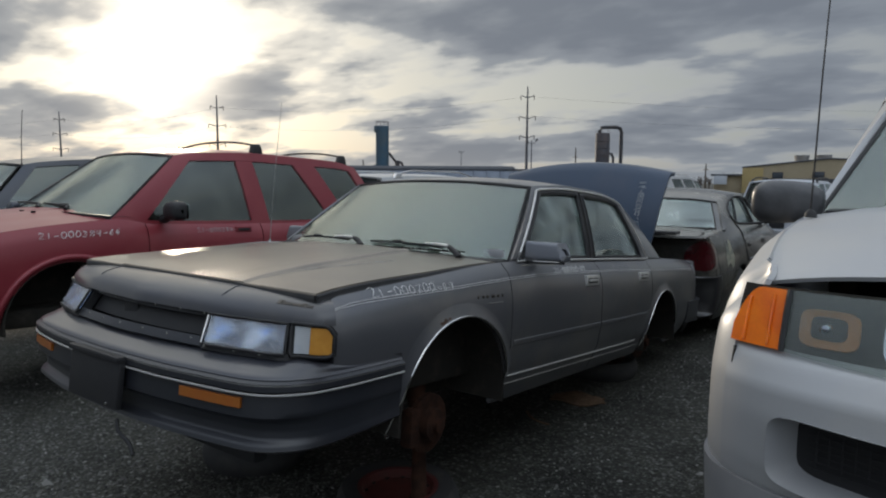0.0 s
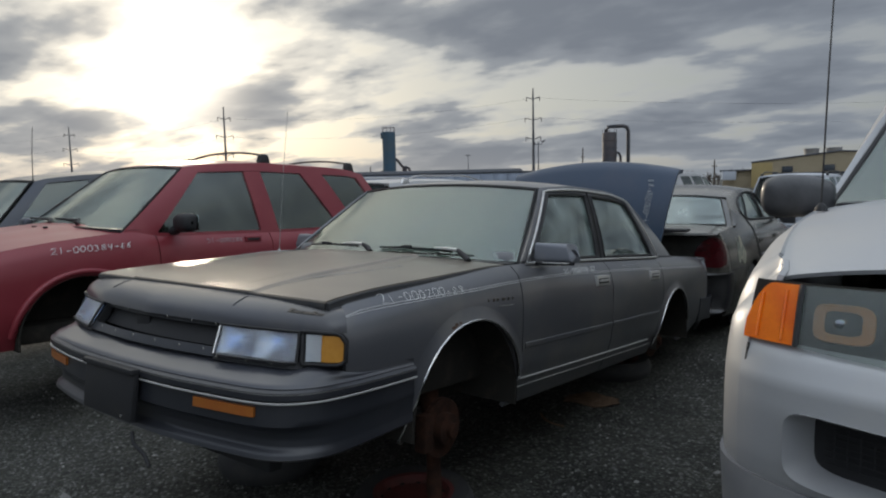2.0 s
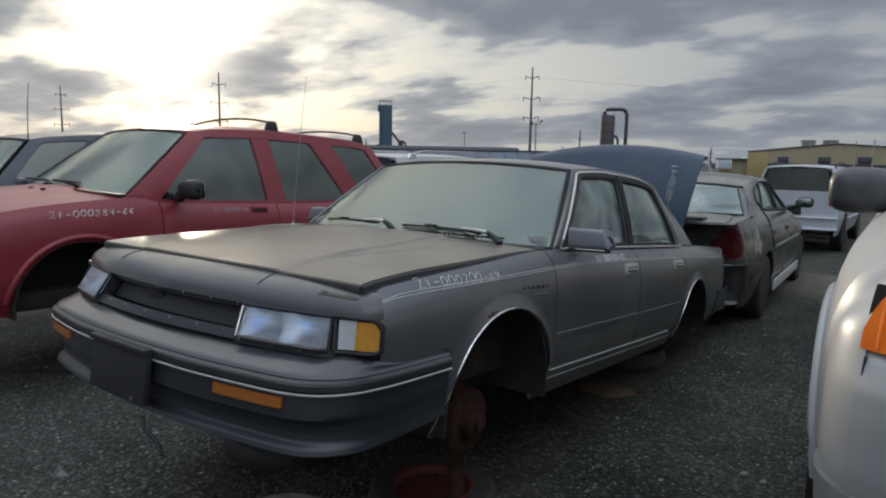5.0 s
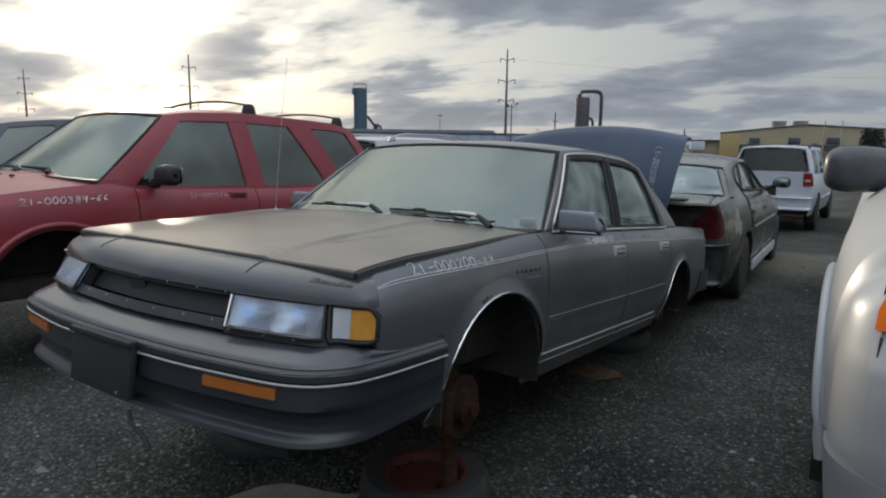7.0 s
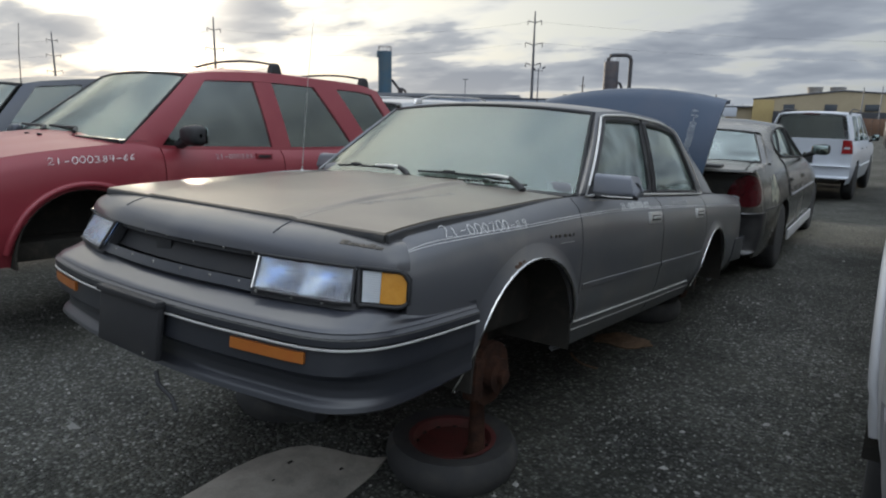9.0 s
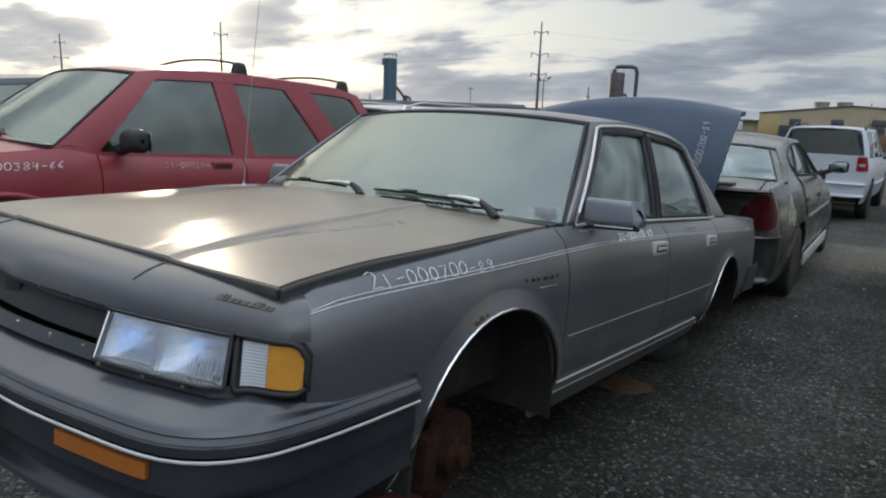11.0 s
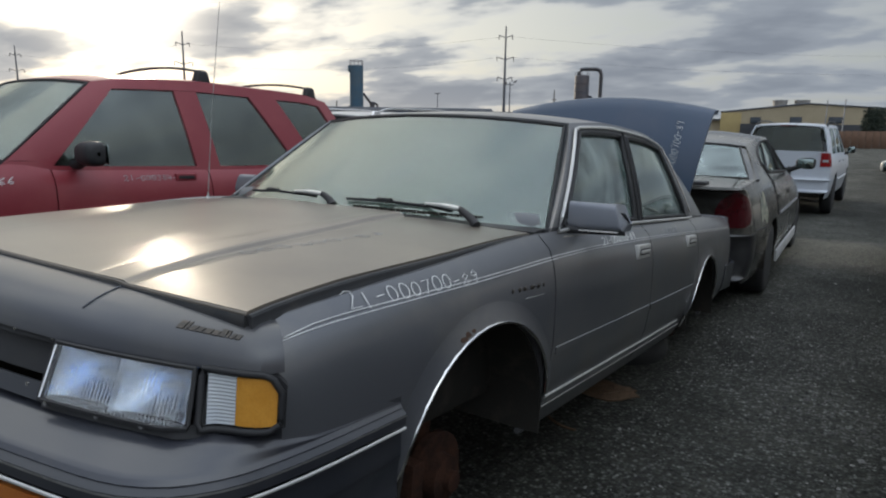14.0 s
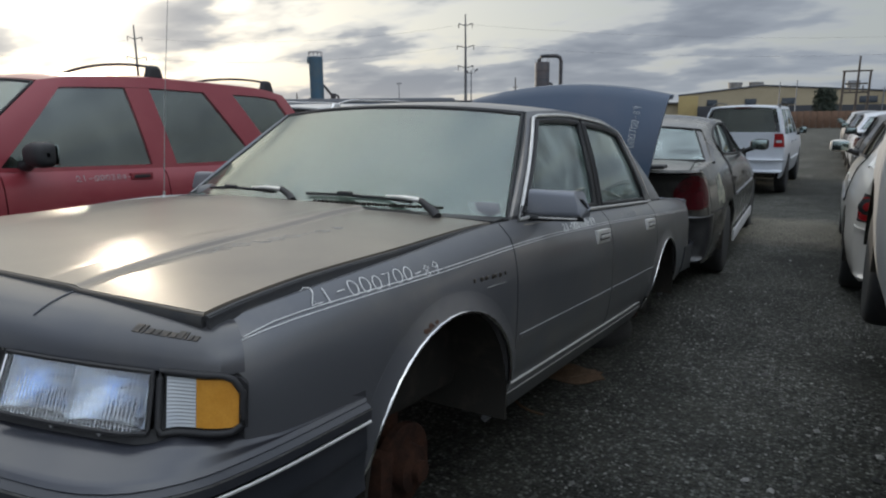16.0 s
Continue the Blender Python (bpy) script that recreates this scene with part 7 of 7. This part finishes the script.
    for s in (-1, 1):
        def at(u, v, o=0.0):
            p = car.belt(s, line_at(u)[0]).lerp(car.roof(s, line_at(u)[1]), v)
            return p + Vector((s * (0.048 * v * (1 - v) + o), 0, 0))

        tool = prism([tuple(at(u, v, 0.25)) for u, v in rim], [tuple(at(u, v, -0.25)) for u, v in rim])
        part("side_frame", cut(car.pane(s, a, b, 0.0, 1.0, 22), tool), paint, ob)
        glazing = lambda u, v: tuple(at(lerp(0.08, 0.89, u), lerp(0.03, 0.93, v), -0.014))
        pane = part("side_window", sheet(glazing, spread(0, 1, 16), spread(0, 1, 9), 0.005, flip=s < 0), car.glass, ob)
        pane.visible_shadow = False
        closed = [curve_of([(k, rim[k % len(rim)][c]) for k in range(len(rim) + 1)]) for c in (0, 1)]
        part("window_seal", tube([at(closed[0](k), closed[1](k), 0.002) for k in spread(0, len(rim), 61)[:-1]], 0.012, 6, True), BLACK_PLASTIC, ob)
        part("pillar", tube([at(lerp(0.415, 0.435, v), v, -0.006) for v in spread(0.05, 0.9, 8)], 0.024, 6), BLACK_PLASTIC, ob)
        part("quarter_bar", tube([at(lerp(0.765, 0.70, v), lerp(0.09, 0.87, v), -0.006) for v in spread(0, 1, 6)], 0.010, 6), BLACK_PLASTIC, ob)
        door_mirror(ob, s, s * 0.965, 1.80, 1.10, 0.20, 0.145, 0.12, mirror or BLACK_PLASTIC, (0.08, -0.02, -0.03))
        seam = [at(lerp(0.845, 0.775, v), 0.27 - 0.27 * v, 0.003) for v in spread(0, 1, 5)] + [Vector(car.flank_at(s, lerp(3.52, 3.46, v), lerp(car.top(3.5) - 0.03, 0.70, v), 0.002)) for v in spread(0, 1, 9)]
        part("door_seam", tube(seam, 0.007, 5), BLACK_PLASTIC, ob)
    car.cabin([a, b], (0,), 0.0, 0.001, wind_bow=0.2, rear_bow=0.10, edge_in=0.06, sides=False)
    for s in (-1, 1):
        post = lambda u, v: (lambda p: (p[0], p[1] + 0.004, p[2] - 0.004))(car.rs(s * lerp(0.985, 1.13, u), v))
        part("rear_pillar", sheet(post, spread(0, 1, 4), spread(0.02, 0.97, 10), 0.02, flip=s > 0), paint, ob)
    car.handle(2.36, 0.83, 0.16, paint)
    car.handle(3.3, 0.85, 0.16, paint)
    car.strip("side_moulding", [(y, 0.66 + 0.012 * y) for y in spread(1.46, 2.48, 10)], GREY_CLAD, 0.026, 0.002)
    car.strip("side_moulding", [(y, 0.66 + 0.012 * y) for y in spread(2.52, 3.36, 10)], GREY_CLAD, 0.026, 0.002)
    if spoiler:
        part("spoiler", box(-0.46, 0.60, 4.50, 4.66, 1.015, 1.045, 0.012), BLACK_PLASTIC, ob, "black boot spoiler")
        part("spoiler_foot", box(-0.3, -0.2, 4.52, 4.62, 0.955, 1.016, 0.01), BLACK_PLASTIC, ob)
        part("spoiler_foot", box(0.2, 0.3, 4.52, 4.62, 0.955, 1.016, 0.01), BLACK_PLASTIC, ob)
    car.seats(2.2, 3.05, 0.36, SEAT, 1.55)
    if wheels:
        for s in (-1, 1):
            for y in (0.95, 3.72):
                wheel(ob, s * 0.775, y, 0.325, 0.325, 0.205, s, ALLOY)
    return car


def facing_away(x, y_tail, length, turn=0.0, z=0.0):
    """The pose of a car that shows its tail to the walk; turn: degrees to its left."""
    return pose(x, y_tail, z, 0, 0, 180 + turn) @ pose(0, -length, 0)


# the pale film on this car's glass stands in for reflected bright sky
green = make_sedan("green_sedan", facing_away(0.085, 4.87, 4.79, 0.9, 0.0), "dark green-grey sedan with peeling paint and alloy wheels", PAINT_GREEN, LENS_SMOKE, spoiler=True, oval=True, glass=GLASS_PALE)
for s in (1,):
    blotch = lambda a, b: green.flank_at(-1, 4.16 + 0.16 * (a - 0.5) * (1.1 + 0.3 * math.sin(5 * b)), 0.82 + 0.22 * (b - 0.5) * (1 + 0.25 * math.sin(7 * a)), 0.0015)
    part("bare_patch", sheet(blotch, spread(0, 1, 12), spread(0, 1, 12), 0.002, flip=True), make("peeled_primer", (0.30, 0.29, 0.22), 0.7, 0.0, (0.12, 0.13, 0.11), 14.0, (0.42, 0.62), 0.2, 200), green.ob, "pale patch where paint has peeled")
part("sill_panel", box(-0.905, -0.885, 1.35, 3.30, 0.22, 0.33, 0.006), make("bare_white_sill", (0.5, 0.5, 0.5), 0.6, 0.0, (0.4, 0.4, 0.4), 6.0, (0.4, 0.7)), green.ob, "pale bare sill panel")
cream = make_sedan("champagne_sedan", facing_away(2.735, 4.83, 4.79, -0.6, 0.0), "champagne-silver sedan with dented flank and red tail lamps", PAINT_CREAM, LENS_RED, mirror=PAINT_CREAM)
for sgn in (-1, 1):
    hub = cream.on_face("tail_panel", sgn * 0.70, 0.80, 0.02)
    part("lamp_ring", moved(lathe([(0.055, 0.0), (0.06, 0.012), (0.045, 0.02), (0.0, 0.012)], 20), pose(*hub, -90, 0, 0)), BLACK_PLASTIC, cream.ob)
    part("reverse_lens", moved(lathe([(0.03, 0.014), (0.03, 0.024), (0.0, 0.026)], 16), pose(*hub, -90, 0, 0)), LENS_RED, cream.ob)


def make_hatch_suv(name, m, label, paint, glass, rails=True, wheels=True, tall=1.0, group="", mirror=None, wide=1.0, rail_mat=None):
    """An upright SUV, shown from behind."""
    k = tall
    car = Vehicle(
        name, m, label, paint,
        width=[(0, 0.70), (0.15, 0.82), (0.5, 0.885), (1.2, 0.905), (3.6, 0.905), (4.2, 0.885), (4.42, 0.86)],
        top=[(0.05, 0.90 * k), (0.4, 0.98 * k), (1.2, 1.06 * k), (1.6, 1.08 * k), (3.6, 1.11 * k), (4.4, 1.12 * k)],
        tuck=[(0, 0.94), (0.15, 0.975), (0.4, 1.0), (0.7, 1.0), (0.88, 0.985), (0.96, 0.965), (1.0, 0.94)],
        sill=0.34, ends=(0, 4.44), belt_in=0.0,
        roof_edge=[(1.85, 0.58 * wide, 1.54 * k), (2.1, 0.61 * wide, 1.59 * k), (2.8, 0.625 * wide, 1.635 * k), (3.7, 0.62 * wide, 1.635 * k), (4.25, 0.59 * wide, 1.61 * k)],
        roof_crown=0.04, group=group, glass=GLASS)
    ob = car.ob
    arches = [(0.92, 0.38, 0.385, 1.0), (3.54, 0.38, 0.385, 1.0)]
    car.flanks(["front_fender", "front_door", "rear_door", "rear_quarter"], [0.28, 1.40, 2.42, 3.28, 4.36], arches)
    car.wells(arches)
    car.floor(0.3, 4.3, 0.36)
    car.lid("hood", 0.2, 1.44, 0.93, lambda y: 0.045)
    car.nose("front_face", 0.30, 0.0, [(0.06, 0.34), (0.0, 0.40), (0.0, 0.62), (0.02, 0.75), (0.05, 0.9 * k), (0.15, 0.95 * k)], paint)
    car.lamp("headlamp", "front_face", 0.42, 0.74, 0.72, 0.86, LENS_WHITE)
    car.nose("tailgate", 4.36, 4.42, [(0.0, 0.66), (0.012, 0.72), (0.0, 0.9), (-0.01, 1.05), (-0.02, 1.17 * k)], paint, sign=-1, power=7, us=31)
    car.nose("rear_bumper", 4.22, 4.50, [(-0.08, 0.47), (0.0, 0.50), (0.0, 0.60), (-0.01, 0.655), (-0.06, 0.68)], paint, sign=-1, power=6, us=31, share=1.015)
    lamps = car.lamp("tail_lamp", "tailgate", 0.28, 0.995, 0.91, 1.15 * k, LENS_RED, 0.014)
    for s in (-1, 1):
        g = lambda a, b: car.on_face("tailgate", s * lerp(0.34, 0.62, a), lerp(0.99, 1.03, b), 0.018)
        part("reverse_lens", sheet(g, spread(0, 1, 8), spread(0, 1, 4), 0.01, flip=s > 0), LENS_WHITE, lamps[(s + 1) // 2])
    blank_plate(car, "tailgate", 0.79)
    lines = [(1.42, 1.94), (1.58, 2.08), (2.38, 2.46), (2.46, 2.53), (3.24, 3.22), (3.36, 3.34), (4.02, 3.92), (4.37, 4.25)]
    car.cabin(lines, (1, 3, 5), 0.03, 0.9, wind_bow=0.16, rear_bow=0.04, edge_in=0.10, tint=glass)
    if rails:
        roof_rails(car, 2.1, 4.0, 0.60 * wide, 0.01, rail_mat or BLACK_PLASTIC, (2.15, 3.95), 0.06)
    part("high_lamp", box(-0.16, 0.16, 4.27, 4.30, 1.60 * k, 1.63 * k, 0.006), LENS_SMOKE, ob)
    for s in (-1, 1):
        door_mirror(ob, s, s * 1.0, 1.66, 1.15 * k, 0.17, 0.17, 0.1, mirror or paint, (0.06, 0, -0.03))
    car.handle(2.26, 0.96, 0.16, paint)
    car.handle(3.1, 0.97, 0.16, paint)
    car.strip("side_moulding", [(y, 0.62) for y in spread(1.44, 3.2, 14)], paint, 0.05, 0.004)
    car.seats(2.2, 3.05, 0.56, SEAT, 1.55)
    if wheels:
        for s in (-1, 1):
            for y in (0.92, 3.54):
                wheel(ob, s * 0.79, y, 0.355, 0.355, 0.22, s, ALLOY)
    return car


make_hatch_suv("white_suv", mirror=BLACK_PLASTIC, m=facing_away(0.33, 12.05, 4.5, -1.7) @ Matrix.Diagonal((0.815, 1, 0.95, 1)), label="white compact SUV with dark rear glass and red lamps", paint=PAINT_WHITE, glass=GLASS_DARK, wide=1.12)
dark = make_hatch_suv("dark_suv", pose(-5.62, -0.25, 0.0, 0, 0, 0), "dark blue-grey SUV with dusty windows", PAINT_BLUE, GLASS_SMOKE, False, True, 1.055, mirror=PAINT_BLUE)
mast = new("aerial")
mast.parent = dark.ob
part("base", lathe([(0.02, 0), (0.015, 0.012), (0.006, 0.022), (0, 0.024)], 12), BLACK_PLASTIC, mast)
part("whip", tube([(0, 0, 0.02), (0.004, 0.01, 0.30), (0.012, 0.03, 0.56)], [0.005, 0.004, 0.003], 5), BLACK_PLASTIC, mast)
mast.location = (0.57, 1.93, 1.635)
make_hatch_suv("grey_suv", facing_away(-3.70, 4.75, 4.5, 0, 0.0), "silver-grey SUV with a bright roof rack behind the red one", PAINT_SILVER, GLASS_DARK, True, True, 0.96, rail_mat=CHROME)
make_hatch_suv("silver_wagon", facing_away(-2.15, 11.2, 4.5, 0, 0.0), "silver SUV parked beside the white one", PAINT_SILVER, GLASS_DARK, False, True, 1.0)
for y, paint, word in ((10.9, PAINT_BLACK, "black"), (16.3, PAINT_WHITE, "white"), (21.6, PAINT_BLUE, "dark blue"), (27.0, PAINT_SILVER, "silver")):
    far = make_sedan("parked_sedan", facing_away(3.0, y, 4.79, 0, 0.0), word + " sedan in the lot's far row", paint, LENS_SMOKE, "cars in the far row")
make_sedan("blue_sedan", facing_away(-5.9, 5.2, 4.79, 0, 0.0), "dark blue sedan behind the dark SUV", PAINT_BLUE, LENS_SMOKE)
